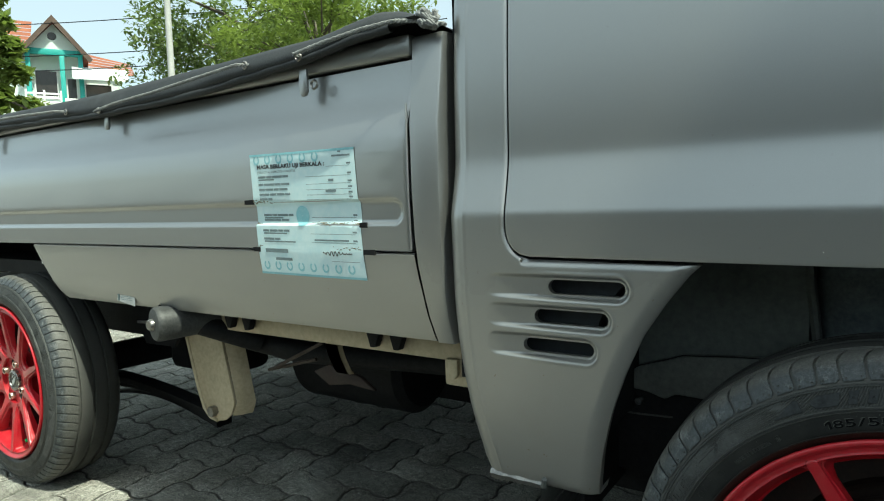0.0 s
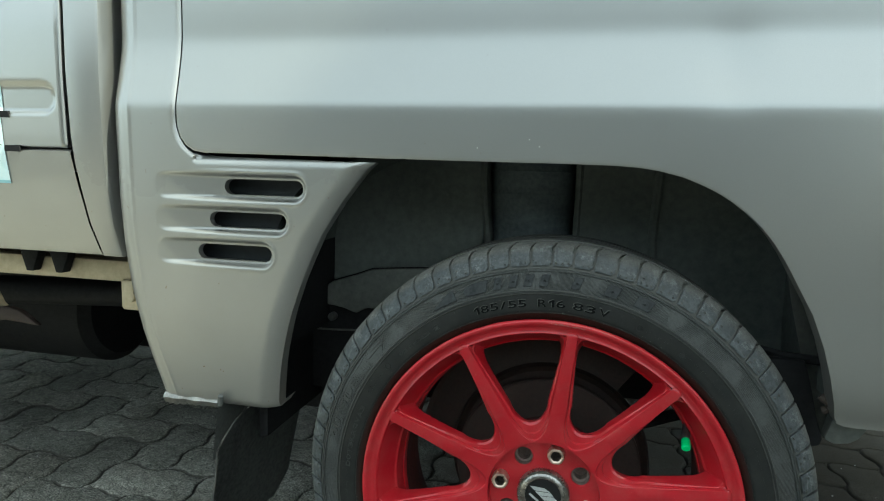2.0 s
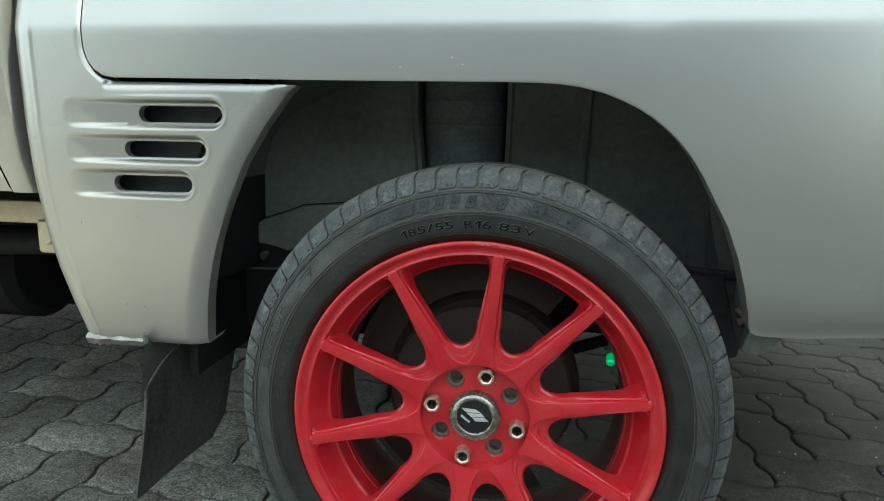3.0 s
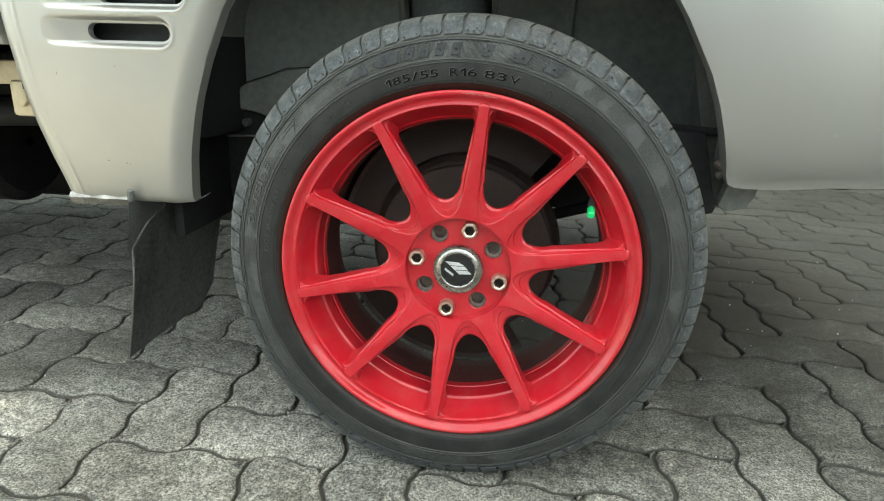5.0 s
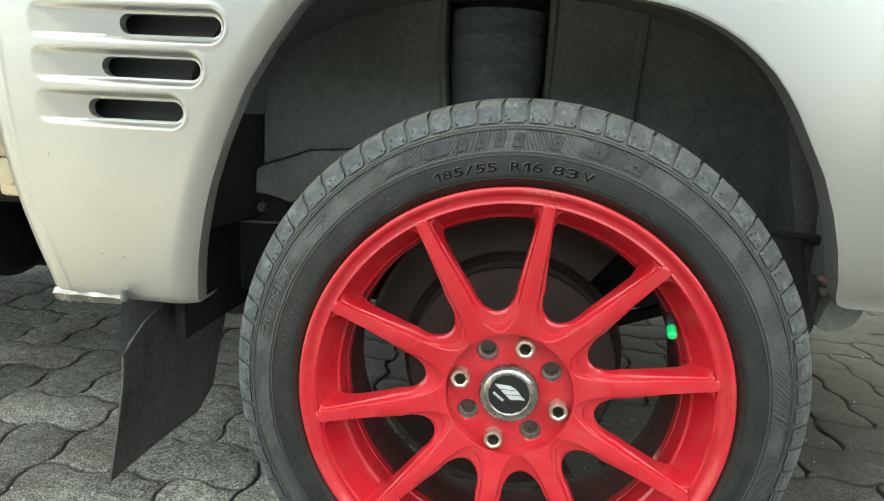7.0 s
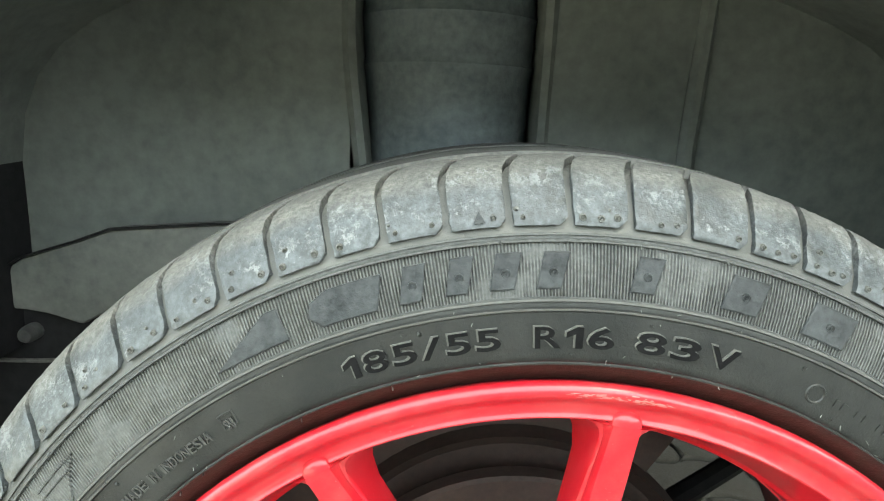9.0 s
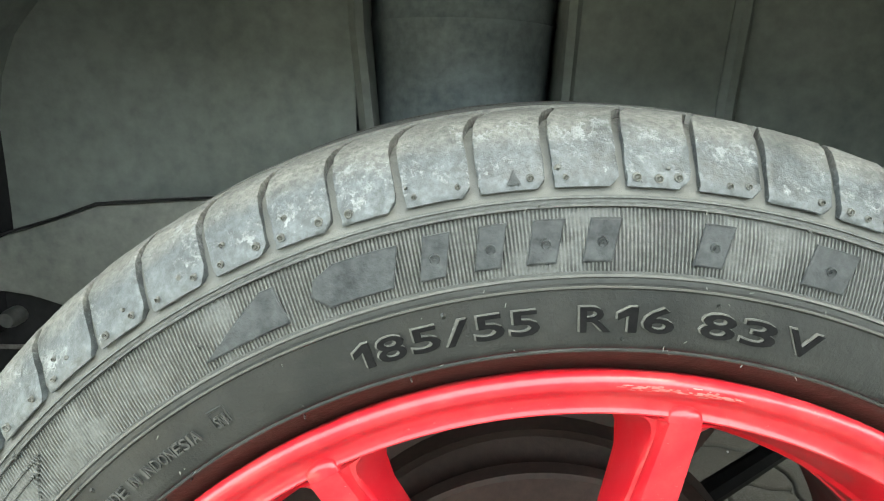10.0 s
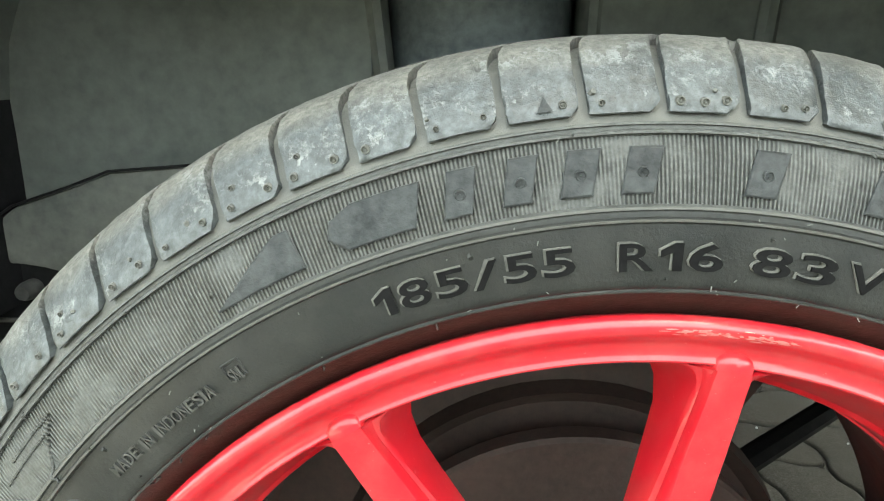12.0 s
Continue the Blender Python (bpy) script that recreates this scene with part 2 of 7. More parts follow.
def paver_stone():
    m, nt, bs = nodes_of("paver_concrete")
    info = nt.nodes.new("ShaderNodeObjectInfo").outputs["Random"]
    geo = nt.nodes.new("ShaderNodeNewGeometry")
    wco = geo.outputs["Position"]
    vary = math_node(nt, "FRACT", math_node(nt, "ADD", info, geo.outputs["Random Per Island"]))
    grain = noise_tex(nt, 260.0, 4.0, 0.8, wco)
    speck = noise_tex(nt, 900.0, 2.0, 0.6, wco)
    stain = noise_tex(nt, 3.5, 6.0, 0.65, wco)
    damp = noise_tex(nt, 14.0, 4.0, 0.6, wco)
    base = ramp(nt, math_node(nt, "MULTIPLY_ADD", grain, 0.6, math_node(nt, "MULTIPLY", speck, 0.4)), [(0.41, (0.055, 0.055, 0.052)), (0.49, (0.28, 0.276, 0.259)), (0.58, (0.78, 0.768, 0.727))])
    base = mixc(nt, 1.0, base, ramp(nt, noise_tex(nt, 55.0, 4.0, 0.7, wco), [(0.36, (0.62, 0.62, 0.61)), (0.62, (1.15, 1.14, 1.12))]), "MULTIPLY")
    tone = ramp(nt, vary, [(0.0, (0.70, 0.71, 0.70)), (1.0, (1.02, 1.0, 0.97))])
    col = mixc(nt, 1.0, base, tone, "MULTIPLY")
    col = mixc(nt, 1.0, col, ramp(nt, stain, [(0.38, (0.46, 0.455, 0.43)), (0.60, (1.03, 1.03, 1.01))]), "MULTIPLY")
    col = mixc(nt, ramp(nt, damp, [(0.56, (0.0,) * 3), (0.7, (0.45,) * 3)]), col, (0.085, 0.085, 0.07))
    # old oil in front of the wheel, widened to paint the far ground's shade
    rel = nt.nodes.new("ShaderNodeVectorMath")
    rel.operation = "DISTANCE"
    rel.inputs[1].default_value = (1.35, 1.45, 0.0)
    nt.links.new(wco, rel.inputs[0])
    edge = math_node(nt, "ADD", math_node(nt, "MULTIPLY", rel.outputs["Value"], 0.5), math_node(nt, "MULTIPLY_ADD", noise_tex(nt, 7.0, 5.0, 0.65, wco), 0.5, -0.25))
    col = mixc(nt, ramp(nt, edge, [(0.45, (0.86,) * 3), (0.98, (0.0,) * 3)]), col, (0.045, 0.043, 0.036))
    # brown grime under the front axle, with the truck's shade painted in
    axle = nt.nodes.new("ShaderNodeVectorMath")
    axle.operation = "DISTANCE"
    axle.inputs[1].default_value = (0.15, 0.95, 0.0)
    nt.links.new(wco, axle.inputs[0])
    grime_shade = math_node(nt, "ADD", axle.outputs["Value"], math_node(nt, "MULTIPLY_ADD", noise_tex(nt, 5.0, 5.0, 0.65, wco), 0.7, -0.35))
    col = mixc(nt, ramp(nt, grime_shade, [(0.50, (0.85,) * 3), (0.85, (0.0,) * 3)]), col, (0.050, 0.042, 0.032))
    # dirt packed into the worn edges
    low = nt.nodes.new("ShaderNodeSeparateXYZ")
    nt.links.new(coords(nt), low.inputs[0])
    rim = nt.nodes.new("ShaderNodeMapRange")
    rim.inputs[1].default_value, rim.inputs[2].default_value = -0.0016, -0.0040
    nt.links.new(low.outputs[2], rim.inputs[0])
    col = mixc(nt, math_node(nt, "MULTIPLY", rim.outputs[0], 0.85), col, (0.05, 0.047, 0.04))
    nt.links.new(col, bs.inputs["Base Color"])
    nt.links.new(ramp(nt, stain, [(0.3, (0.75,) * 3), (0.7, (0.93,) * 3)]), bs.inputs["Roughness"])
    bs.inputs["Specular IOR Level"].default_value = 0.3
    b = bumped(nt, bs, grain, 0.75, 0.0026)
    bumped(nt, bs, damp, 0.3, 0.004, b)
    return m


def leaf_mat(name, dark, light):
    m, nt, bs = nodes_of(name)
    geo = nt.nodes.new("ShaderNodeNewGeometry")
    nt.links.new(ramp(nt, geo.outputs["Random Per Island"], [(0.0, dark), (1.0, light)]), bs.inputs["Base Color"])
    bs.inputs["Roughness"].default_value = 0.5
    tr = nt.nodes.new("ShaderNodeBsdfTranslucent")
    tr.inputs[0].default_value = (light[0] * 1.3, light[1] * 1.4, light[2], 1)
    mx = nt.nodes.new("ShaderNodeMixShader")
    mx.inputs[0].default_value = 0.35
    nt.links.new(bs.outputs[0], mx.inputs[1])
    nt.links.new(tr.outputs[0], mx.inputs[2])
    nt.links.new(mx.outputs[0], nt.nodes["Material Output"].inputs[0])
    return m


def glass_mat():
    m, nt, bs = nodes_of("tinted_glass")
    bs.inputs["Base Color"].default_value = (0.05, 0.06, 0.06, 1)
    bs.inputs["Roughness"].default_value = 0.03
    bs.inputs["Transmission Weight"].default_value = 0.4
    return m


SILVER = silver_paint()
SILVER_GLOSS = silver_paint("glossy_silver_paint", 0.30, 1.0, 0.02)
RUBBER = tyre_rubber()
BLOCK_RUBBER = tyre_rubber(True)
RED = red_paint()
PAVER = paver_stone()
JOINT = surface("joint_dirt", (0.035, 0.034, 0.03), (0.09, 0.084, 0.072), (0.85, 0.95), scale=20, fine=200, bump=0.5, depth=0.003)
# pale dust colour, also used for painted highlights round the tyre letters
DUST_GLINT = surface("rubber_dust", (0.045, 0.045, 0.042), (0.115, 0.113, 0.104), (0.7, 0.85), scale=90, fine=500, bump=0.2)
BOLT_HOLE = surface("dusty_bolt_hole", (0.10, 0.072, 0.062), (0.25, 0.19, 0.165), (0.6, 0.8), metal=0.3, scale=90, fine=400, bump=0.2)
# backing behind the slots, its slate colour stands for their shade
VENT_SHADE = surface("vent_shade_slate", (0.016, 0.019, 0.022), (0.032, 0.037, 0.042), (0.5, 0.7), scale=6, fine=90, bump=0.0)
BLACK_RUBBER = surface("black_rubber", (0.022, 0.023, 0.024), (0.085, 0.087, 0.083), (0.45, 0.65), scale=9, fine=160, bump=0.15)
# near-black for plastic parts, and for shade painted onto hidden parts
SHADOW_BLACK = surface("black_plastic_and_shade", (0.006, 0.006, 0.007), (0.018, 0.018, 0.019), (0.55, 0.75), scale=12, fine=120, bump=0.1, spec=0.15)
UNDERCOAT = surface("dusty_undercoat", (0.066, 0.077, 0.072), (0.135, 0.147, 0.137), (0.7, 0.9), scale=7, fine=90, bump=0.2, depth=0.0015)
LEDGE = surface("dusty_ledge_paint", (0.075, 0.082, 0.076), (0.155, 0.158, 0.144), (0.7, 0.85), scale=12, fine=120, bump=0.2)
OLD_WALL = surface("weathered_wall", (0.13, 0.135, 0.128), (0.26, 0.265, 0.25), (0.8, 0.95), scale=0.7, fine=14, bump=0.4, depth=0.01)
PALE_WALL = surface("weathered_pale_wall", (0.26, 0.265, 0.26), (0.44, 0.445, 0.43), (0.8, 0.95), scale=0.7, fine=14, bump=0.4, depth=0.01)
TURRET = surface("dark_turret_paint", (0.052, 0.069, 0.077), (0.135, 0.158, 0.166), (0.6, 0.8), scale=14, fine=160, bump=0.4, stretch=(1, 1, 3))
BEIGE = surface("beige_frame_paint", (0.40, 0.33, 0.215), (0.60, 0.51, 0.36), (0.5, 0.7), metal=0.1, scale=9, fine=90, bump=0.2)
RUST = surface("rusty_steel", (0.03, 0.023, 0.019), (0.095, 0.07, 0.057), (0.6, 0.85), metal=0.3, scale=25, fine=200, bump=0.4)
STEEL = surface("dull_steel", (0.2, 0.19, 0.18), (0.42, 0.40, 0.37), (0.28, 0.45), metal=0.9, scale=60, fine=400, bump=0.1)
CHROME = surface("worn_chrome", (0.19, 0.175, 0.165), (0.45, 0.425, 0.40), (0.18, 0.35), metal=1.0, scale=50, fine=300, bump=0.05)
BRAKE_DUST = surface("brake_dusted_paint", (0.034, 0.012, 0.011), (0.095, 0.032, 0.028), (0.6, 0.8), scale=14, fine=160, bump=0.2, spec=0.25)
PRINT_RUBBER = surface("moulded_rubber", (0.016, 0.0165, 0.0165), (0.046, 0.047, 0.045), (0.45, 0.6), scale=80, fine=400, bump=0.1)
NUT_METAL = surface("bronzed_nut", (0.42, 0.30, 0.24), (0.74, 0.60, 0.50), (0.25, 0.4), metal=0.9, scale=80, fine=300, bump=0.1)
GLOSS_BLACK = surface("gloss_black", (0.008, 0.008, 0.009), (0.014, 0.014, 0.015), (0.12, 0.2), scale=20, fine=200, bump=0.0)
LOGO_GREY = surface("logo_silver", (0.5, 0.51, 0.52), (0.7, 0.71, 0.72), (0.3, 0.4), metal=0.5, scale=40, fine=200, bump=0.0)
GREEN = surface("green_plastic", (0.0, 0.52, 0.13), (0.01, 0.66, 0.2), (0.35, 0.45), scale=100, fine=300, bump=0.05)
STRAP_RUBBER = surface("grey_worn_rubber", (0.07, 0.075, 0.073), (0.15, 0.155, 0.148), (0.5, 0.7), scale=20, fine=200, bump=0.3)
FLAP_RUBBER = surface("scratched_rubber", (0.022, 0.024, 0.024), (0.13, 0.135, 0.13), (0.4, 0.6), scale=14, fine=160, bump=0.4, stretch=(1, 1, 0.3))
TARP = surface("tarp_vinyl", (0.016, 0.0175, 0.019), (0.050, 0.053, 0.056), (0.5, 0.7), scale=7, fine=300, bump=0.2, depth=0.0008, spec=0.3)
ROPE = surface("grey_rope", (0.15, 0.155, 0.155), (0.32, 0.325, 0.32), (0.7, 0.85), scale=60, fine=500, bump=0.1)
PAPER = surface("sticker_film", (0.58, 0.78, 0.81), (0.74, 0.88, 0.88), (0.3, 0.45), scale=14, fine=90, bump=0.08, coat=0.3)
TEAR = surface("torn_brown_film", (0.05, 0.045, 0.03), (0.24, 0.21, 0.14), (0.6, 0.8), scale=300, fine=900, bump=0.1)
PAPER_EDGE = surface("sticker_blue", (0.22, 0.50, 0.56), (0.36, 0.64, 0.68), (0.3, 0.45), scale=20, fine=120, bump=0.0)
INK = surface("black_ink", (0.012, 0.012, 0.014), (0.04, 0.04, 0.045), (0.4, 0.5), scale=60, fine=300, bump=0.0)
INK_GREY = surface("grey_ink", (0.12, 0.17, 0.18), (0.24, 0.30, 0.31), (0.4, 0.5), scale=60, fine=300, bump=0.0)
WORN_RUBBER = surface("worn_rubber", (0.009, 0.0105, 0.0115), (0.044, 0.048, 0.050), (0.45, 0.65), scale=70, fine=300, bump=0.8, spec=0.22)
CLEAN_RUBBER = surface("clean_rubber", (0.003, 0.003, 0.0035), (0.008, 0.008, 0.0085), (0.6, 0.75), scale=90, fine=500, bump=0.1, spec=0.08)
HUB_BROWN = surface("brown_brake_grime", (0.016, 0.0095, 0.0075), (0.040, 0.025, 0.020), (0.6, 0.8), metal=0.1, scale=25, fine=200, bump=0.3)
BARE = surface("scuffed_pink", (0.36, 0.06, 0.06), (0.52, 0.22, 0.20), (0.5, 0.7), scale=200, fine=600, bump=0.2)
WHITE_LABEL = surface("white_label", (0.6, 0.6, 0.57), (0.74, 0.74, 0.71), (0.4, 0.55), scale=40, fine=200, bump=0.0)
GLASS = glass_mat()
ROOF_TILE = surface("terracotta_roof", (0.20, 0.055, 0.025), (0.33, 0.115, 0.055), (0.7, 0.85), scale=2, fine=30, bump=0.4, depth=0.01)
WALL_MINT = surface("pale_mint_plaster", (0.62, 0.72, 0.66), (0.76, 0.82, 0.76), (0.8, 0.9), scale=1, fine=30, bump=0.1)
TEAL = surface("teal_paint", (0.03, 0.32, 0.28), (0.06, 0.42, 0.37), (0.5, 0.65), scale=2, fine=40, bump=0.05)
WHITE_WALL = surface("white_paint", (0.70, 0.70, 0.68), (0.82, 0.82, 0.80), (0.6, 0.75), scale=2, fine=40, bump=0.05)
DARK_WOOD = surface("dark_brown_wood", (0.06, 0.035, 0.025), (0.12, 0.075, 0.05), (0.5, 0.7), scale=3, fine=60, bump=0.1)
WINDOW_DARK = surface("dark_window_glass", (0.02, 0.018, 0.016), (0.05, 0.042, 0.038), (0.1, 0.2), scale=2, fine=20, bump=0.0)
AWNING = surface("translucent_awning", (0.55, 0.60, 0.60), (0.72, 0.76, 0.75), (0.3, 0.45), scale=3, fine=30, bump=0.1)
CONCRETE = surface("grey_concrete", (0.38, 0.38, 0.36), (0.55, 0.55, 0.52), (0.75, 0.9), scale=3, fine=50, bump=0.3)
BARK = surface("grey_bark", (0.06, 0.05, 0.038), (0.17, 0.145, 0.11), (0.8, 0.95), scale=6, fine=50, bump=0.7, depth=0.01, stretch=(1, 1, 0.25))
LEAF_DARK = leaf_mat("leaves_deep_green", (0.05, 0.078, 0.026), (0.19, 0.245, 0.085))
LEAF_LIGHT = leaf_mat("leaves_yellow_green", (0.06, 0.095, 0.022), (0.24, 0.30, 0.08))


# ---- helpers for meshes ----
def part(name, bm, material, parent=None, label="", smooth=True, angle=35):
    """Link a bmesh as one mesh object, under its thing or part when one is given."""
    me = bpy.data.meshes.new(name)
    bm.normal_update()
    for f in bm.faces:
        f.smooth = smooth
    if smooth:
        lim = radians(angle)
        for e in bm.edges:
            if len(e.link_faces) == 2 and e.calc_face_angle(0.0) > lim:
                e.smooth = False
    bm.to_mesh(me)
    bm.free()
    for m in material if isinstance(material, (list, tuple)) else (material,):
        me.materials.append(m)
    ob = new(name, me)
    if parent:
        ob.parent = parent
    if label:
        tagged(ob, label)
    return ob


def thing(name, label, category, group="", kind="", at=None):
    ob = new(name)
    ob.empty_display_size = 0.1
    if at is not None:
        ob.matrix_basis = at
    return tagged(ob, label, category, group, kind)


def add_box(bm, lo, hi, bevel=0.0, m=None, seg=2):
    r = bmesh.ops.create_cube(bm, size=1.0)
    vs = r["verts"]
    for v in vs:
        v.co = Vector([lo[i] + (v.co[i] + 0.5) * (hi[i] - lo[i]) for i in range(3)])
    if bevel:
        es = list({e for v in vs for e in v.link_edges})
        r2 = bmesh.ops.bevel(bm, geom=es, offset=bevel, segments=seg, profile=0.5, affect="EDGES")
        vs = list({v for f in r2["faces"] for v in f.verts} | {v for v in vs if v.is_valid})
    if m is not None:
        bmesh.ops.transform(bm, matrix=m, verts=[v for v in vs if v.is_valid])
    return vs


def box(lo, hi, bevel=0.0, m=None, seg=2):
    bm = bmesh.new()
    add_box(bm, lo, hi, bevel, None, seg)
    if m is not None:
        bm.transform(m)
    return bm


def grid(bm, rows, close_u=False, close_v=False, mat=0):
    """Skin rows of points (all the same length) with quads."""
    vs = [[bm.verts.new(p) for p in row] for row in rows]
    nu, nv = len(vs), len(vs[0])
    faces = []
    for i in range(nu if close_u else nu - 1):
        for j in range(nv if close_v else nv - 1):
            q = (vs[i][j], vs[i][(j + 1) % nv], vs[(i + 1) % nu][(j + 1) % nv], vs[(i + 1) % nu][j])
            if len({v for v in q}) == 4:
                f = bm.faces.new(q)
                f.material_index = mat
                faces.append(f)
    return vs, faces


def lathe(profile, n=96, bm=None, at=(0, 0, 0)):
    """Turn (y, r) pairs round the y axis."""
    bm = bm or bmesh.new()
    rows = []
    for k in range(n):
        a = 2 * math.pi * k / n
        rows.append([(at[0] + r * math.sin(a), at[1] + y, at[2] + r * math.cos(a)) for y, r in profile])
    grid(bm, rows, close_u=True)
    return bm


def tube(points, radius, n=10, bm=None, caps=True):
    """A round bar along points; radius may be a list."""
    bm = bm or bmesh.new()
    pts = [Vector(p) for p in points]
    rad = radius if isinstance(radius, (list, tuple)) else [radius] * len(pts)
    rows, up = [], Vector((0.13, 0.31, 0.94))
    for i, p in enumerate(pts):
        d = (pts[min(i + 1, len(pts) - 1)] - pts[max(i - 1, 0)]).normalized()
        a = d.cross(up)
        if a.length < 0.05:
            a = d.cross(Vector((1, 0, 0)))
        a.normalize()
        b = d.cross(a)
        rows.append([p + (a * math.cos(2 * math.pi * k / n) + b * math.sin(2 * math.pi * k / n)) * rad[i] for k in range(n)])
    vs, _ = grid(bm, rows, close_v=True)
    if caps:
        bm.faces.new(vs[0])
        bm.faces.new(list(reversed(vs[-1])))
    return bm


def plate(outline, axis, lo, hi, bevel=0.0, m=None):
    """A flat plate from a 2D outline, thick along an axis."""
    bm = bmesh.new()
    spot = {"x": lambda u, v, t: (t, u, v), "y": lambda u, v, t: (u, t, v), "z": lambda u, v, t: (u, v, t)}[axis]
    a = [bm.verts.new(spot(u, v, lo)) for u, v in outline]
    b = [bm.verts.new(spot(u, v, hi)) for u, v in outline]
    bm.faces.new(a)
    bm.faces.new(list(reversed(b)))
    for i in range(len(a)):
        j = (i + 1) % len(a)
        bm.faces.new((a[j], a[i], b[i], b[j]))
    bmesh.ops.recalc_face_normals(bm, faces=bm.faces)
    if bevel:
        bmesh.ops.bevel(bm, geom=[e for e in bm.edges], offset=bevel, segments=2, profile=0.5, affect="EDGES")
    if m is not None:
        bm.transform(m)
    return bm


def curve_at(table, t):
    """Smoothly interpolated value of (t, value) pairs."""
    if t <= table[0][0]:
        return table[0][1]
    for (a, va), (b, vb) in zip(table, table[1:]):
        if t <= b:
            s = (t - a) / (b - a)
            return va + (vb - va) * s
    return table[-1][1]


def sstep(a, b, x):
    t = min(1.0, max(0.0, (x - a) / (b - a)))
    return t * t * (3 - 2 * t)


def letters(body, size, extrude=0.0, wide=1.0, spacing=1.0, fat=0.0):
    """The built-in font as a bmesh in the x-y plane, centred."""
    cu = bpy.data.curves.new("lettering", "FONT")
    cu.body, cu.size, cu.extrude = body, size, extrude
    cu.align_x, cu.align_y = "CENTER", "CENTER"
    cu.space_character = spacing
    cu.offset = fat
    cu.resolution_u = 3
    ob = bpy.data.objects.new("lettering", cu)
    scene.collection.objects.link(ob)
    me = bpy.data.meshes.new_from_object(ob.evaluated_get(bpy.context.evaluated_depsgraph_get()))
    bm = bmesh.new()
    bm.from_mesh(me)
    bpy.data.objects.remove(ob)
    bpy.data.curves.remove(cu)
    bpy.data.meshes.remove(me)
    for v in bm.verts:
        v.co.x *= wide
    return bm


def merge(bm, other):
    me = bpy.data.meshes.new("tmp")
    other.to_mesh(me)
    other.free()
    bm.from_mesh(me)
    bpy.data.meshes.remove(me)
    return bm


# ---- wheel: 185/55 R16 tyre on a ten-spoke rim, turned round the y axis, outside towards -y ----
TYRE = [(0.0160, 0.2135), (0.0095, 0.2185), (0.0035, 0.2245), (-0.0005, 0.2290), (-0.0022, 0.2315), (-0.0026, 0.2340), (-0.0024, 0.2475), (-0.0022, 0.2505), (-0.0031, 0.2512), (-0.0031, 0.2519), (-0.0018, 0.2525), (-0.0015, 0.2541), (-0.0024, 0.2547), (-0.0022, 0.2555), (-0.0003, 0.2560), (0.0012, 0.2610), (0.0042, 0.2690), (0.0072, 0.2748), (0.0076, 0.2753), (0.0062, 0.2758), (0.0064, 0.2765), (0.0077, 0.2770), (0.0080, 0.2779), (0.0073, 0.2783), (0.0077, 0.2789), (0.0092, 0.2794), (0.0110, 0.2813)]
# shoulder blocks stand on the carcass; their outer face from foot to crown
BLOCK = [(0.0090, 0.2813), (0.0086, 0.2818), (0.0091, 0.2836), (0.0098, 0.2852), (0.0118, 0.2876), (0.0148, 0.2908), (0.0182, 0.2953), (0.0230, 0.2999), (0.0295, 0.3031), (0.0370, 0.3049), (0.0450, 0.3056), (0.0525, 0.3059)]
FLOOR = [(0.0124, 0.2832), (0.0138, 0.2856), (0.0158, 0.2880), (0.0190, 0.2912), (0.0222, 0.2946), (0.0262, 0.2976), (0.0312, 0.2998), (0.0380, 0.3012), (0.0455, 0.3018), (0.0525, 0.3019)]
CROWN = [(0.0535, 0.3000), (0.0605, 0.3000), (0.0615, 0.3063), (0.0750, 0.3067), (0.0900, 0.3068), (0.0910, 0.3005), (0.0990, 0.3005), (0.1000, 0.3068), (0.1150, 0.3067), (0.1285, 0.3063), (0.1295, 0.3000), (0.1365, 0.3000), (0.1375, 0.3059), (0.1550, 0.3040), (0.1660, 0.2990), (0.1740, 0.2901), (0.1810, 0.2762), (0.1880, 0.2500), (0.1870, 0.2310), (0.1800, 0.2220), (0.1740, 0.2135)]
# turn of each groove between two blocks, in degrees
GROOVES = [-49.6, -44.2, -38.9, -34.1, -29.0, -24.3, -19.56, -15.14, -10.18, -5.27, -0.53, 4.25] + [8.91 + 4.783 * k + 0.22 * math.sin(k * 1.7) for k in range(63)]
SPOKE_TURN = radians(6.9)


def wall_y(r):
    """Depth of the outer sidewall at a radius."""
    return curve_at(sorted((r0, y0) for y0, r0 in TYRE[4:] + BLOCK[1:9]), r)


def pressed(x, y, z):
    """A point of the tyre, flattened where it stands on the ground."""
    if z < -0.2975:
        z = -0.2975 + 0.02 * (z + 0.2975)
    if z < -0.23:
        y += (-0.0018 if y < 0.09 else 0.0018) * sstep(-0.23, -0.27, z)
    return (x, y, z)


def tyre_mesh():
    bm = bmesh.new()
    rows = []
    for k in range(300):
        a = 2 * math.pi * k / 300
        rows.append([pressed(r * math.sin(a), y, r * math.cos(a)) for y, r in TYRE + FLOOR + CROWN])
    grid(bm, rows, close_u=True)
    bmesh.ops.recalc_face_normals(bm, faces=bm.faces)
    return bm


